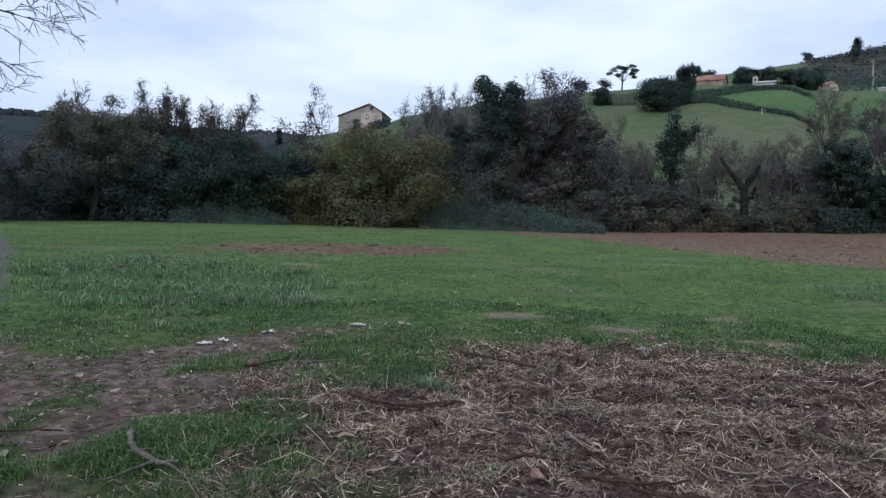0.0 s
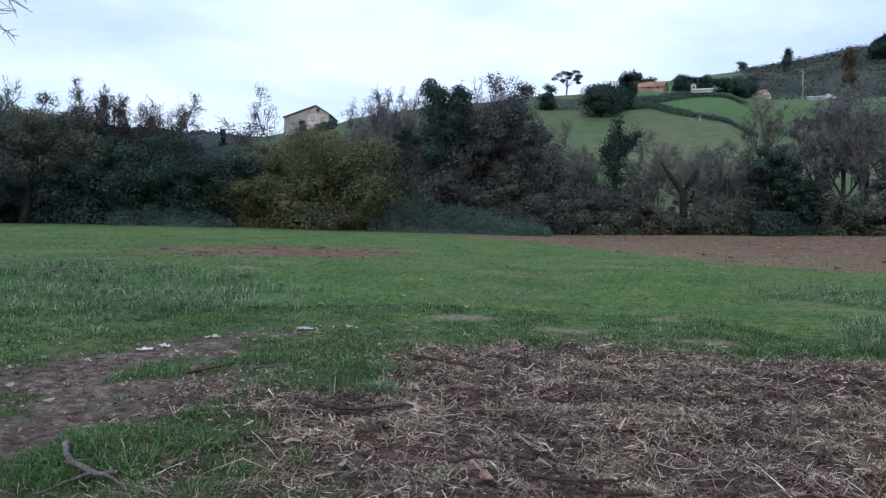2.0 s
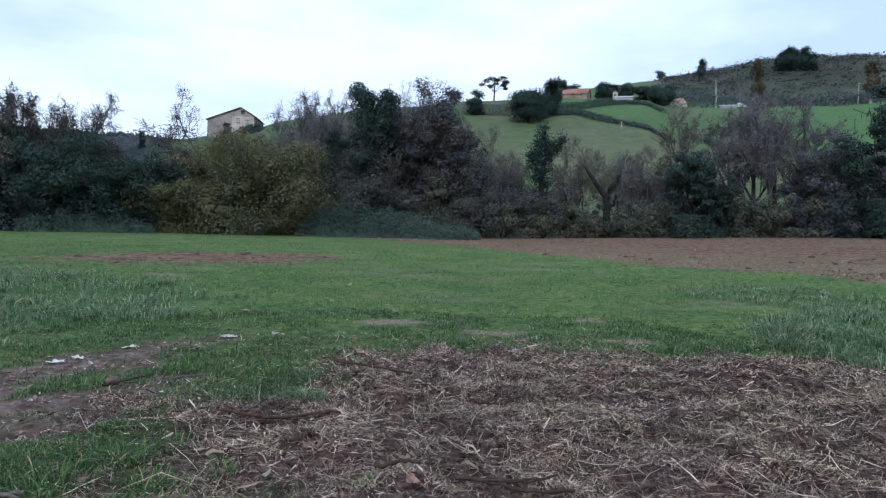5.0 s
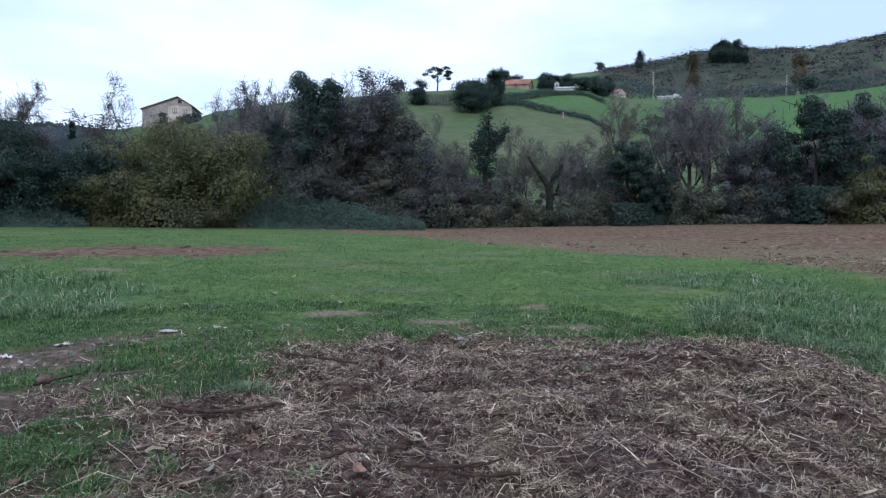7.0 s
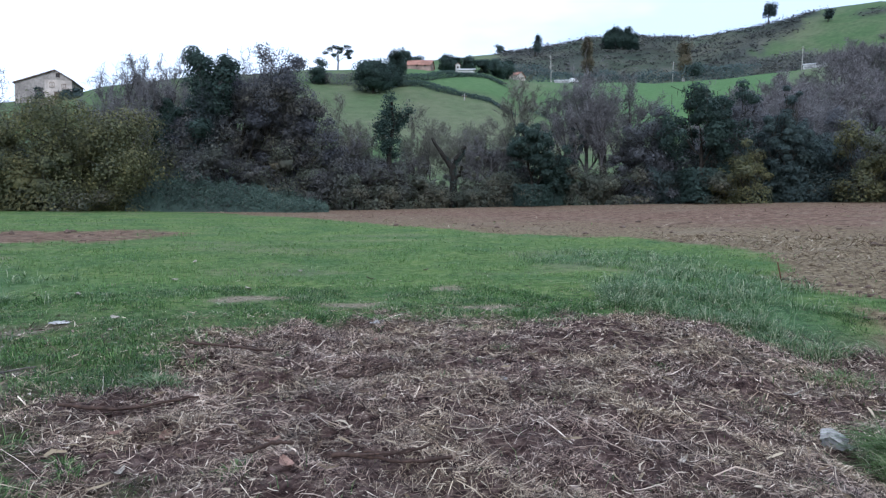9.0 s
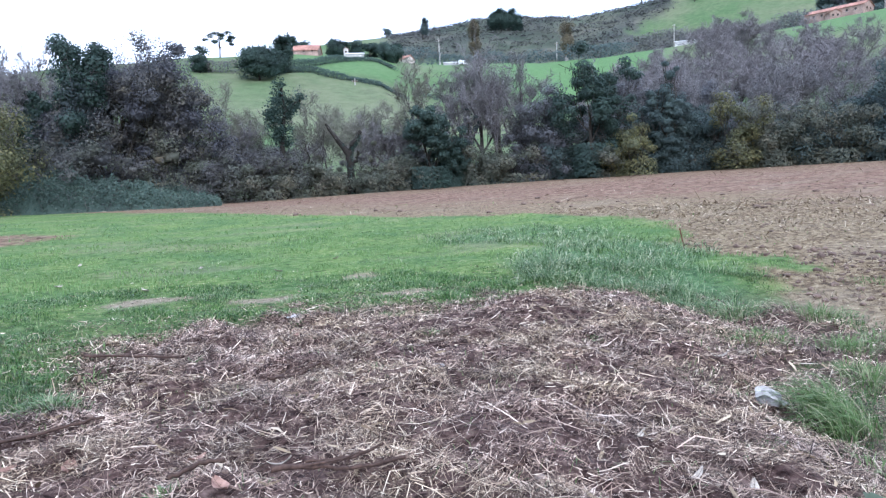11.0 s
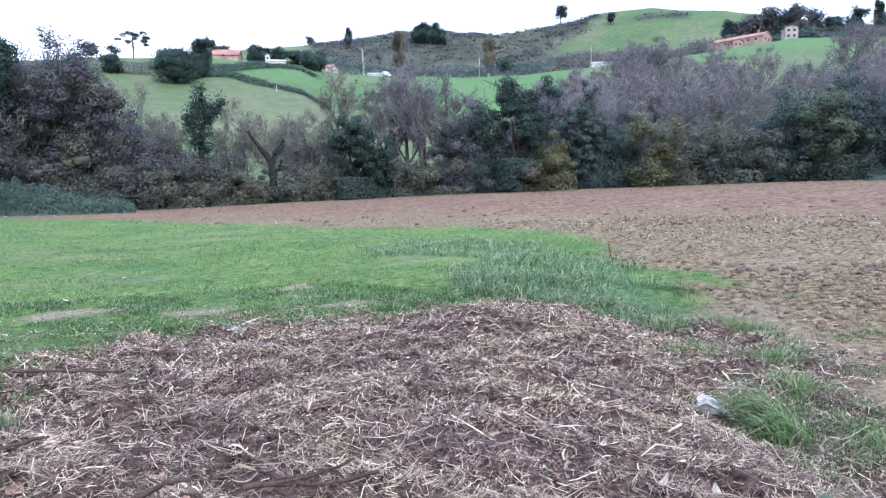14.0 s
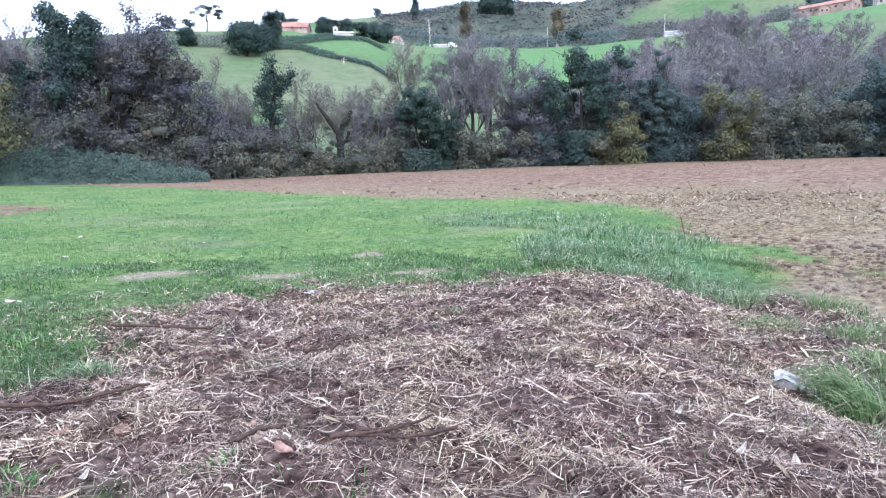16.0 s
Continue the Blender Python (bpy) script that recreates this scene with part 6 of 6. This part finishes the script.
def mulch():
    rng = np.random.default_rng(55)
    # short fine chaff, a single strip each
    n = 370000
    x, y = rng.uniform(-1.8, 7.6, n), rng.uniform(0.1, 8.4, n)
    z = zones(x, y)
    keep = rng.random(n) < np.maximum(np.sqrt(z["mulch"]), 0.04) * np.clip(1.4 - np.hypot(x, y) * 0.085, 0.6, 1) * (0.3 + 0.8 * step(0.4, 0.56, fbm(x, y, 2.6, 4, 91)))
    x, y = x[keep], y[keep]
    g = land(x, y) + relief(x, y, {k: v[keep] for k, v in z.items()})
    m = len(x)
    a, ln, wd = rng.uniform(0, np.pi, m), 0.02 + 0.07 * rng.random(m) ** 1.7, (0.0014 + 0.002 * rng.random(m) ** 2) * np.clip(np.hypot(x, y) / 3.5, 1, 2.2)
    d = np.stack([np.cos(a), np.sin(a), rng.normal(size=m) * 0.5], -1) * ln[:, None] / 2
    s = np.stack([-np.sin(a), np.cos(a), rng.normal(size=m) * 0.6], -1) * wd[:, None] / 2
    c = np.stack([x, y, g + 0.006 + 0.03 * rng.random(m)], -1)
    v = np.stack([c - d - s, c - d + s, c + d + s, c + d - s], 1).reshape(-1, 3)
    tagged(new("straw_chaff", mesh_of("straw_chaff", v, np.arange(4 * m).reshape(-1, 4), M_STRAW)), "fine broken straw covering the ground", "straw", kind="stuff")
    n = 146000
    x, y = rng.uniform(-1.6, 7.6, n), rng.uniform(0.1, 8.2, n)
    z = zones(x, y)
    keep = rng.random(n) < np.maximum(np.sqrt(z["mulch"]), 0.05) * (0.22 + 0.85 * step(0.4, 0.56, fbm(x, y, 2.6, 4, 91))) * np.clip(1.45 - np.hypot(x, y) * 0.09, 0.6, 1)
    x, y = x[keep], y[keep]
    g = land(x, y) + relief(x, y, {k: v[keep] for k, v in z.items()})
    m = len(x)
    ln = 0.05 + 0.22 * rng.random(m) ** 2.2
    wd = 0.0013 + 0.0036 * rng.random(m) ** 3
    far = np.clip(np.hypot(x, y) / 4.5, 1, 1.5)
    tagged(new("straw_mulch", mesh_of("straw_mulch", *straws(rng, x, y, g, ln, wd * far, 0.004 + 0.028 * rng.random(m)), M_STRAW)), "tangled layer of dry brown straw and stalks", "straw", kind="stuff")
    # long stalks lying on top
    n = 4000
    x, y = rng.uniform(-1.4, 6.4, n), rng.uniform(0.2, 7.8, n)
    z = zones(x, y)
    keep = rng.random(n) < z["mulch"]
    x, y = x[keep], y[keep]
    m = len(x)
    tagged(new("long_stalks", mesh_of("long_stalks", *straws(rng, x, y, surface(x, y), 0.12 + 0.26 * rng.random(m) ** 2, 0.0025 + 0.005 * rng.random(m) ** 3, 0.02 + 0.03 * rng.random(m), 0.14), M_STRAW)), "long dry stalks lying over the straw", "straw", kind="stuff")
    n = 800
    x, y = rng.uniform(-1.2, 6.0, n), rng.uniform(1.5, 7.6, n)
    z = zones(x, y)
    keep = rng.random(n) < z["mulch"]
    x, y = x[keep], y[keep]
    g = surface(x, y)
    m = len(x)
    tagged(new("husk_flakes", mesh_of("husk_flakes", *straws(rng, x, y, g, 0.05 + 0.09 * rng.random(m), 0.008 + 0.012 * rng.random(m), 0.02 + 0.02 * rng.random(m)), M_STUBBLE)), "pale broad husk flakes scattered on straw", "husks", kind="stuff")
    # chaff that strays over grass, dry spots and bare earth
    n = 44000
    x, y = sector(rng, n, -38, 60, 2.0, 12)
    z = zones(x, y)
    keep = rng.random(n) < np.clip(0.14 + z["dry"] * 1.0 + z["bare"] * 0.3 + step(-1.6, 0.1, inside(x, y, MULCH)) * 0.9, 0, 1) * (1 - z["soil"])
    x, y = x[keep], y[keep]
    m = len(x)
    tagged(new("loose_chaff", mesh_of("loose_chaff", *straws(rng, x, y, surface(x, y), 0.02 + 0.08 * rng.random(m) ** 2, 0.003 + 0.003 * rng.random(m), 0.008 + 0.02 * rng.random(m)), M_STRAW)), "stray straw on grass and bare earth", "straw", kind="stuff")
    # leaf litter and twigs on the bare earth and beside the lane
    n = 9000
    x, y = rng.uniform(-6.0, -0.4, n), rng.uniform(2.4, 9.6, n)
    z = zones(x, y)
    side = step(-2.6, -3.8, x) * step(8.4, 6.4, y)
    keep = rng.random(n) < np.clip(z["bare"] * 0.55 + 0.05 + 0.5 * side * step(0.42, 0.58, fbm(x, y, 1.5, 3, 44)), 0, 1)
    x, y = x[keep], y[keep]
    at = np.stack([x, y, surface(x, y) + 0.014 + 0.02 * rng.random(len(x))], -1)
    big = rng.random(len(x)) < 0.16
    flat = lambda k: np.tile([0.0, 0.0, 0.8], (k, 1))
    litter = [leaves(rng, at[~big], 0.035, 0.55, out=flat((~big).sum())), leaves(rng, at[big], 0.065, 0.42, out=flat(big.sum()))]
    tagged(new("leaf_litter", mesh_of("leaf_litter", *join(litter), M_LITTER)), "brown and pale fallen leaves on bare earth", "leaf litter", kind="stuff")
    n = 3200
    x, y = rng.uniform(-5.4, -0.6, n), rng.uniform(2.6, 8.8, n)
    keep = rng.random(n) < zones(x, y)["bare"] * 0.6 + 0.06
    x, y = x[keep], y[keep]
    m = len(x)
    tagged(new("twig_litter", mesh_of("twig_litter", *straws(rng, x, y, surface(x, y), 0.05 + 0.16 * rng.random(m) ** 2, 0.004 + 0.005 * rng.random(m), 0.01 + 0.02 * rng.random(m)), M_STICK)), "small dark twigs strewn on bare earth", "twigs", kind="stuff")
    # maize stubble on the ploughed field
    n = 64000
    x, y = sector(rng, n, -5, 84, 2.5, 60)
    w = rng.random(n)
    xn, yn = sector(rng, n, 40, 84, 3.0, 26)
    xc, yc = sector(rng, n, 40, 84, 3.0, 12)
    x, y = np.where(w < 0.45, xn, np.where(w < 0.8, xc, x)), np.where(w < 0.45, yn, np.where(w < 0.8, yc, y))
    z = zones(x, y)
    keep = rng.random(n) < z["soil"] * (0.25 + 0.75 * z["stubble"])
    x, y = x[keep], y[keep]
    m, r = len(x), np.hypot(x, y)
    ln = (0.03 + 0.13 * rng.random(m) ** 3) * np.clip(r / 12, 0.8, 2.4)
    wd = (0.003 + 0.006 * rng.random(m) ** 2) * np.clip(r / 8, 1, 4)
    tagged(new("field_stubble", mesh_of("field_stubble", *straws(rng, x, y, surface(x, y), ln, wd, 0.01 + 0.03 * rng.random(m), 0.35), M_STUBBLE)), "pale crop stubble strewn on ploughed soil", "stubble", kind="stuff")


mulch()


def clods():
    rng = np.random.default_rng(66)
    n = 15000
    x, y = sector(rng, n, -26, 84, 3, 34)
    xn, yn = sector(rng, n, 42, 84, 3.5, 14)
    close = rng.random(n) < 0.6
    x, y = np.where(close, xn, x), np.where(close, yn, y)
    z = zones(x, y)
    heaps = np.maximum.reduce([step(1.0, 0.3, np.hypot(x - cx, y - cy) / cr) for cx, cy, cr in ((7.1, 2.8, 0.7), (8.9, 4.4, 0.55), (10.4, 4.1, 0.6), (10.5, 5.0, 0.5), (6.6, 4.4, 0.45), (11.6, 6.4, 0.6))])
    keep = rng.random(n) < z["soil"] * np.clip(0.1 + 0.8 * step(0.5, 0.64, fbm(x, y, 0.7, 4, 95)) + heaps, 0, 1) * np.clip(8 / np.hypot(x, y), 0.08, 1)
    x, y = x[keep], y[keep]
    n2 = 2200
    xm, ym = rng.uniform(-3.4, 6.0, n2), rng.uniform(1.6, 7.6, n2)
    zm = zones(xm, ym)
    k2 = rng.random(n2) < np.clip(zm["mulch"] * 0.4 + zm["bare"] * 0.35, 0, 1)
    x, y = np.concatenate([x, xm[k2]]), np.concatenate([y, ym[k2]])
    n = len(x)
    bm = bmesh.new()
    bmesh.ops.create_icosphere(bm, subdivisions=1, radius=1.0)
    unit_v = np.array([v.co[:] for v in bm.verts])
    unit_f = np.array([[v.index for v in f.verts] for f in bm.faces])
    bm.free()
    s = (0.006 + np.where(np.arange(n) < n - k2.sum(), 0.05, 0.022) * rng.random(n) ** 4) * np.clip(np.hypot(x, y) / 11, 1, 2.2)
    j = unit_v[None] * (1 + rng.normal(size=(n, len(unit_v), 3)) * 0.28) * s[:, None, None] * np.array([1.3, 1.1, 0.75])
    v = j + np.stack([x, y, surface(x, y) + s * 0.2], -1)[:, None]
    f = unit_f[None] + np.arange(n)[:, None, None] * len(unit_v)
    tagged(new("soil_clods", mesh_of("soil_clods", v.reshape(-1, 3), f.reshape(-1, 3), M_CLOD)), "crumbly brown clods of earth", "soil", kind="stuff")


clods()


# ---- sticks, leaves and litter ----
def stick(points, r0, r1, mat, label, twigs=(), lift=0.055):
    """A fallen stick along points of the ground, knotty, with side twigs."""
    rng = np.random.default_rng(seed())
    p = np.array(points, float)
    t = np.linspace(0, len(p) - 1, 14)
    x, y = np.interp(t, range(len(p)), p[:, 0]), np.interp(t, range(len(p)), p[:, 1])
    z = surface(x, y) + lift + r0
    z = np.convolve(np.pad(z, 3, "edge"), np.ones(7) / 7, "valid")
    q = np.stack([x, y, z], -1)
    q[1:-1] += rng.normal(size=(12, 3)) * r0 * 0.35
    base = thing("stick", pose(*q[0]), label, "stick", "fallen sticks")
    rad = np.linspace(r0, r1, 14) * (1 + 0.25 * (rng.random(14) > 0.75))
    piece("stem", smooth(mesh_of("stem", *tubes((q - q[0])[None], rad[None], 8), mat)), base)
    for f, ang, ln in twigs:
        i = int(f * 13)
        d = unit(q[min(i + 1, 13)] - q[max(i - 1, 0)])
        a = radians(ang)
        d2 = np.array([d[0] * math.cos(a) - d[1] * math.sin(a), d[0] * math.sin(a) + d[1] * math.cos(a), 0.12])
        s = np.linspace(0, 1, 5)[:, None]
        w = q[i] - q[0] + d2 * ln * s + rng.normal(size=(5, 3)) * r1 * 0.3 * s
        piece("side_twig", smooth(mesh_of("side_twig", *tubes(w[None], np.linspace(r1 * 1.1, r1 * 0.4, 5)[None], 6), mat)), base)


stick([(0.24, 6.62), (0.34, 6.48), (0.64, 6.32), (0.92, 6.06)], 0.013, 0.009, M_STICK, "thin dark brown stick across the straw", [(0.2, 160, 0.16), (0.6, 25, 0.15)], 0.075)
stick([(-0.66, 4.86), (-0.3, 4.8), (0.09, 4.74), (0.2, 4.7)], 0.013, 0.008, M_STICK, "long straight dark stick lying on straw", [(0.35, -14, 0.12)], 0.08)
stick([(1.28, 4.96), (1.5, 5.04), (1.74, 5.12)], 0.012, 0.009, M_STICK, "short dark stick half buried in straw", [(0.3, 12, 0.2)], 0.075)
stick([(0.78, 3.36), (1.0, 3.33), (1.18, 3.26), (1.4, 3.16)], 0.014, 0.009, M_STICK, "reddish-brown bent stick on straw", [(0.45, 16, 0.22), (0.3, -12, 0.18)], 0.08)
stick([(0.98, 3.44), (1.2, 3.38), (1.36, 3.32)], 0.01, 0.006, M_STICK, "slender brown twig beside a thicker stick", (), 0.085)
stick([(0.35, 3.56), (0.5, 3.6), (0.62, 3.58)], 0.013, 0.01, M_STICK, "short dark stub of wood in straw", (), 0.06)
stick([(-1.9, 3.93), (-1.84, 3.76), (-1.7, 3.6), (-1.56, 3.5), (-1.45, 3.5)], 0.019, 0.011, M_GREYSTICK, "crooked grey forked branch lying in grass", [(0.75, -62, 0.42), (0.92, -50, 0.36), (0.4, 40, 0.1)])
stick([(-2.9, 4.0), (-2.6, 4.1), (-2.4, 4.06)], 0.009, 0.006, M_STICK, "small twig on bare earth", [(0.5, 30, 0.1)])
stick([(-1.75, 5.9), (-1.6, 6.1), (-1.5, 6.3)], 0.012, 0.007, M_STICK, "broken dark twig on bare earth", [(0.4, 50, 0.14), (0.7, -40, 0.1)])
stick([(-1.2, 6.0), (-1.1, 6.15), (-0.95, 6.2)], 0.008, 0.006, M_GREYSTICK, "pale twig in the grass")
stick([(2.3, 4.1), (2.36, 4.25), (2.40, 4.36)], 0.008, 0.005, M_STICK, "short stub of a stalk in the straw")


def leaf(x, y, ln, wd, turn, mat, label, curl=0.3):
    """A dry leaf, cupped and curled along its midrib."""
    rng = np.random.default_rng(seed())
    base = thing("fallen_leaf", pose(x, y, ground_z(x, y) + 0.028, rng.uniform(-14, 14), rng.uniform(-14, 14), turn), label, "leaf", "fallen leaves")
    k = 9
    s = np.linspace(0, 1, k)
    half = wd / 2 * np.sin(np.pi * np.clip(s * 0.94 + 0.03, 0, 1)) ** 0.8
    rows = []
    for f in (-1, -0.5, 0, 0.5, 1):
        rows.append(np.stack([(s - 0.5) * ln, f * half, curl * ln * (s - 0.5) ** 2 + abs(f) * wd * 0.22 + rng.normal(size=k) * wd * 0.02], -1))
    v = np.concatenate(rows)
    f = np.array([[i * k + j, i * k + j + 1, (i + 1) * k + j + 1, (i + 1) * k + j] for i in range(4) for j in range(k - 1)])
    piece("blade", smooth(mesh_of("blade", v, f, mat)), base)
    rib = np.stack([np.linspace(-0.62, 0.48, k) * ln, 0 * s, curl * ln * (np.linspace(-0.62, 0.48, k)) ** 2 + 0.0015], -1)
    piece("stalk", mesh_of("stalk", *tubes(rib[None], np.linspace(0.0016, 0.0006, k)[None], 4), M_STICK), base)


for lx, ly, ll, lw, lt in [(-0.27, 3.72, 0.13, 0.035, 60), (0.36, 3.6, 0.14, 0.03, 10), (0.93, 3.68, 0.13, 0.04, -20), (2.66, 2.78, 0.1, 0.03, 15), (2.45, 2.25, 0.12, 0.035, 5), (2.63, 2.07, 0.1, 0.04, 40), (4.9, 3.9, 0.16, 0.03, -35), (3.1, 5.2, 0.14, 0.03, -20), (4.1, 5.3, 0.12, 0.035, 30), (3.3, 3.9, 0.12, 0.03, 70)]:
    leaf(lx, ly, ll, lw, lt, M_PALELEAF, "long pale curled dry leaf on straw", 0.9)
for lx, ly, ll, lw, lt in [(0.54, 3.34, 0.15, 0.07, 100), (0.56, 3.94, 0.15, 0.05, 40), (-0.02, 4.27, 0.15, 0.08, 80), (-0.3, 4.35, 0.1, 0.05, 10), (-2.3, 3.9, 0.11, 0.06, 130), (-1.25, 3.75, 0.08, 0.05, 20), (1.9, 6.1, 0.1, 0.05, 60)]:
    leaf(lx, ly, ll, lw, lt, M_DRYLEAF, "reddish-brown fallen leaf on straw", 0.5)
for lx, ly, ll, lw, lt in [(-2.6, 5.2, 0.09, 0.05, 40), (-2.2, 5.6, 0.08, 0.04, 110), (-3.1, 5.6, 0.1, 0.05, 80), (-2.7, 4.5, 0.1, 0.05, 10), (-3.4, 6.2, 0.09, 0.04, 150), (-2.0, 4.4, 0.09, 0.05, 70), (-1.8, 5.4, 0.08, 0.04, 25), (-2.9, 6.6, 0.09, 0.05, 95), (-2.2, 7.1, 0.1, 0.04, 130), (-1.5, 7.6, 0.09, 0.05, 60), (-3.6, 5.2, 0.1, 0.05, 15), (-2.5, 3.6, 0.1, 0.05, 85), (-3.0, 4.9, 0.08, 0.04, 55)]:
    leaf(lx, ly, ll, lw, lt, M_PALELEAF, "small pale dry leaf on bare earth", 0.5)
for lx, ly in [(-1.0, 10.4), (0.3, 12.0), (-4.6, 9.6), (-3.3, 9.0), (-0.45, 8.3), (2.6, 13.0), (1.3, 10.6), (-5.5, 11.8), (3.5, 11.4), (-2.0, 10.2), (5.0, 12.5), (-3.6, 16.0), (0.8, 15.0), (-6.4, 19.5)]:
    leaf(lx, ly, 0.13, 0.08, lx * 97, M_PALELEAF, "pale fallen leaf in the grass", 0.5)


def crumple(name, x, y, sx, sy, sz, turn, mat, label, category, group=""):
    """A crumpled scrap: a folded sheet with sharp creases."""
    rng = np.random.default_rng(seed())
    k = 9
    u, v = np.meshgrid(np.linspace(-0.5, 0.5, k), np.linspace(-0.5, 0.5, k))
    r = np.hypot(u, v)
    z = np.abs(np.sin(u * 7 + rng.uniform(0, 6)) * 0.5 + np.sin(v * 6 + u * 4 + rng.uniform(0, 6)) * 0.5) * sz * (1 - r) + rng.random((k, k)) * sz * 0.35
    w = 1 + rng.normal(size=(k, k)) * 0.08
    top = np.stack([u * sx * w, v * sy * w, z], -1).reshape(-1, 3)
    f = np.array([[i * k + j, i * k + j + 1, (i + 1) * k + j + 1, (i + 1) * k + j] for i in range(k - 1) for j in range(k - 1)])
    me = mesh_of(name, top, f, mat)
    ob = new(name, me)
    ob.matrix_basis = pose(x, y, ground_z(x, y) + 0.012, 0, 0, turn)
    s = ob.modifiers.new("thickness", "SOLIDIFY")
    s.thickness = 0.003
    return tagged(ob, label, category, group)


crumple("paper_scrap", -2.56, 7.2, 0.16, 0.05, 0.035, 20, M_PAPER, "crumpled white paper scrap on bare earth", "litter", "litter")
crumple("paper_scrap", -2.4, 7.36, 0.12, 0.05, 0.04, -20, M_PAPER, "crumpled white paper scrap on bare earth", "litter", "litter")
crumple("paper_scrap", -2.03, 7.95, 0.17, 0.045, 0.035, 32, M_PAPER, "long torn white paper strip by the grass", "litter", "litter")
crumple("paper_scrap", -1.02, 8.42, 0.2, 0.12, 0.03, 5, M_PLASTIC, "shredded pale packaging on the earth", "litter", "litter")
crumple("paper_scrap", 2.30, 7.25, 0.16, 0.1, 0.03, 15, M_PLASTIC, "pale plastic scrap caught in straw", "litter", "litter")
crumple("paper_scrap", 2.50, 4.62, 0.1, 0.07, 0.02, 60, M_GREYPLASTIC, "grimy pale scrap pressed into straw", "litter", "litter")


def torn_bag():
    """The crumpled carton by the tall grass: a dented grey body under a folded white flap."""
    x, y = 4.45, 3.16
    base = thing("crumpled_carton", pose(x, y, ground_z(x, y) + 0.01, 0, 0, -52) @ Matrix.Scale(0.88, 4), "crumpled white and grey carton beside tall grass", "litter", "litter")
    bm = bmesh.new()
    bmesh.ops.create_cube(bm, size=1.0)
    bmesh.ops.subdivide_edges(bm, edges=bm.edges[:], cuts=7, use_grid_fill=True)
    for v in bm.verts:
        c = v.co.copy()
        dent = noise.noise(c * 3.1) * 0.16 + abs(noise.noise(c * 6.0)) * 0.12
        fat = 1 - 0.35 * max(c.z, 0) + dent
        v.co = Vector((c.x * 0.17 * fat + 0.03 * c.z, c.y * 0.11 * fat, (c.z + 0.5) * 0.11 * (1 + dent - 0.5 * c.x)))
    bmesh.ops.bevel(bm, geom=[e for e in bm.edges if e.calc_face_angle(0) > 1.0], offset=0.006, segments=2, affect="EDGES")
    part("shell", bm, M_GREYPLASTIC, base)
    bm = bmesh.new()
    bmesh.ops.create_grid(bm, x_segments=14, y_segments=8, size=0.5)
    for v in bm.verts:
        u, w = v.co.x, v.co.y
        v.co = Vector((u * 0.17 - 0.03, -0.075 + (w + 0.5) * 0.1, 0.1 - 0.09 * abs(u + 0.1) ** 1.4 + 0.045 * (w + 0.5) - 0.5 * (w - 0.1) ** 2 * 0.08 + noise.noise(Vector((u * 6, w * 6, 2))) * 0.012 + 0.012))
    flap = part("flap", bm, M_CARTON, base, "torn white folded flap")
    flap.modifiers.new("thickness", "SOLIDIFY").thickness = 0.003
    bm = bmesh.new()
    bmesh.ops.create_grid(bm, x_segments=6, y_segments=4, size=0.5)
    for v in bm.verts:
        u, w = v.co.x, v.co.y
        v.co = Vector((0.1 + u * 0.09, -0.02 + w * 0.07, 0.03 + 0.018 * math.sin(u * 9 + w * 4)))
    scrap = part("torn_corner", bm, M_CARTON, base)
    scrap.modifiers.new("thickness", "SOLIDIFY").thickness = 0.003


torn_bag()


def pebble(x, y, s, mat=M_PEBBLE, label="pale rounded stone lying in straw"):
    bm = bmesh.new()
    bmesh.ops.create_icosphere(bm, subdivisions=3, radius=1.0)
    k = Vector((x, y, 0))
    for v in bm.verts:
        n = 1 + noise.noise(v.co * 1.4 + k) * 0.35
        v.co = Vector((v.co.x * s * 1.3 * n, v.co.y * s * n, v.co.z * s * 0.7 * n))
    me = bpy.data.meshes.new("stone")
    bm.to_mesh(me)
    bm.free()
    me.materials.append(mat)
    smooth(me)
    ob = new("stone", me)
    ob.matrix_basis = pose(x, y, ground_z(x, y) + s * 0.55, 0, 0, x * 50)
    tagged(ob, label, "stone", "stones")


for px, py, ps in [(1.9, 2.72, 0.024), (2.74, 3.2, 0.018), (3.25, 2.25, 0.02), (2.75, 4.5, 0.02), (5.3, 3.35, 0.022), (3.05, 3.75, 0.016)]:
    pebble(px, py, ps)
pebble(-7.2, 15.2, 0.07, M_CLOD, "dark lump of earth in the grass")
pebble(-6.95, 15.05, 0.05, M_CLOD, "dark lump of earth in the grass")
pebble(-1.75, 6.2, 0.06, M_CLOD, "dark lump of earth on the bare patch")
pebble(5.05, 7.15, 0.04, M_CLOD, "dark lump of earth at the mulch's edge")


def iron_post(x, y):
    base = thing("iron_stake", pose(x, y, ground_z(x, y) - 0.1, 0, -13, -50), "thin rusty iron stake leaning in grass", "stake")
    bm = bmesh.new()
    box(bm, -0.011, 0.011, -0.004, 0.004, 0, 0.5, 0.002)
    part("stem", bm, M_RUST, base)
    bm = bmesh.new()
    box(bm, -0.004, 0.004, 0.004, 0.02, 0, 0.49, 0.002)
    part("web", bm, M_RUST, base)


iron_post(10.2, 8.5)
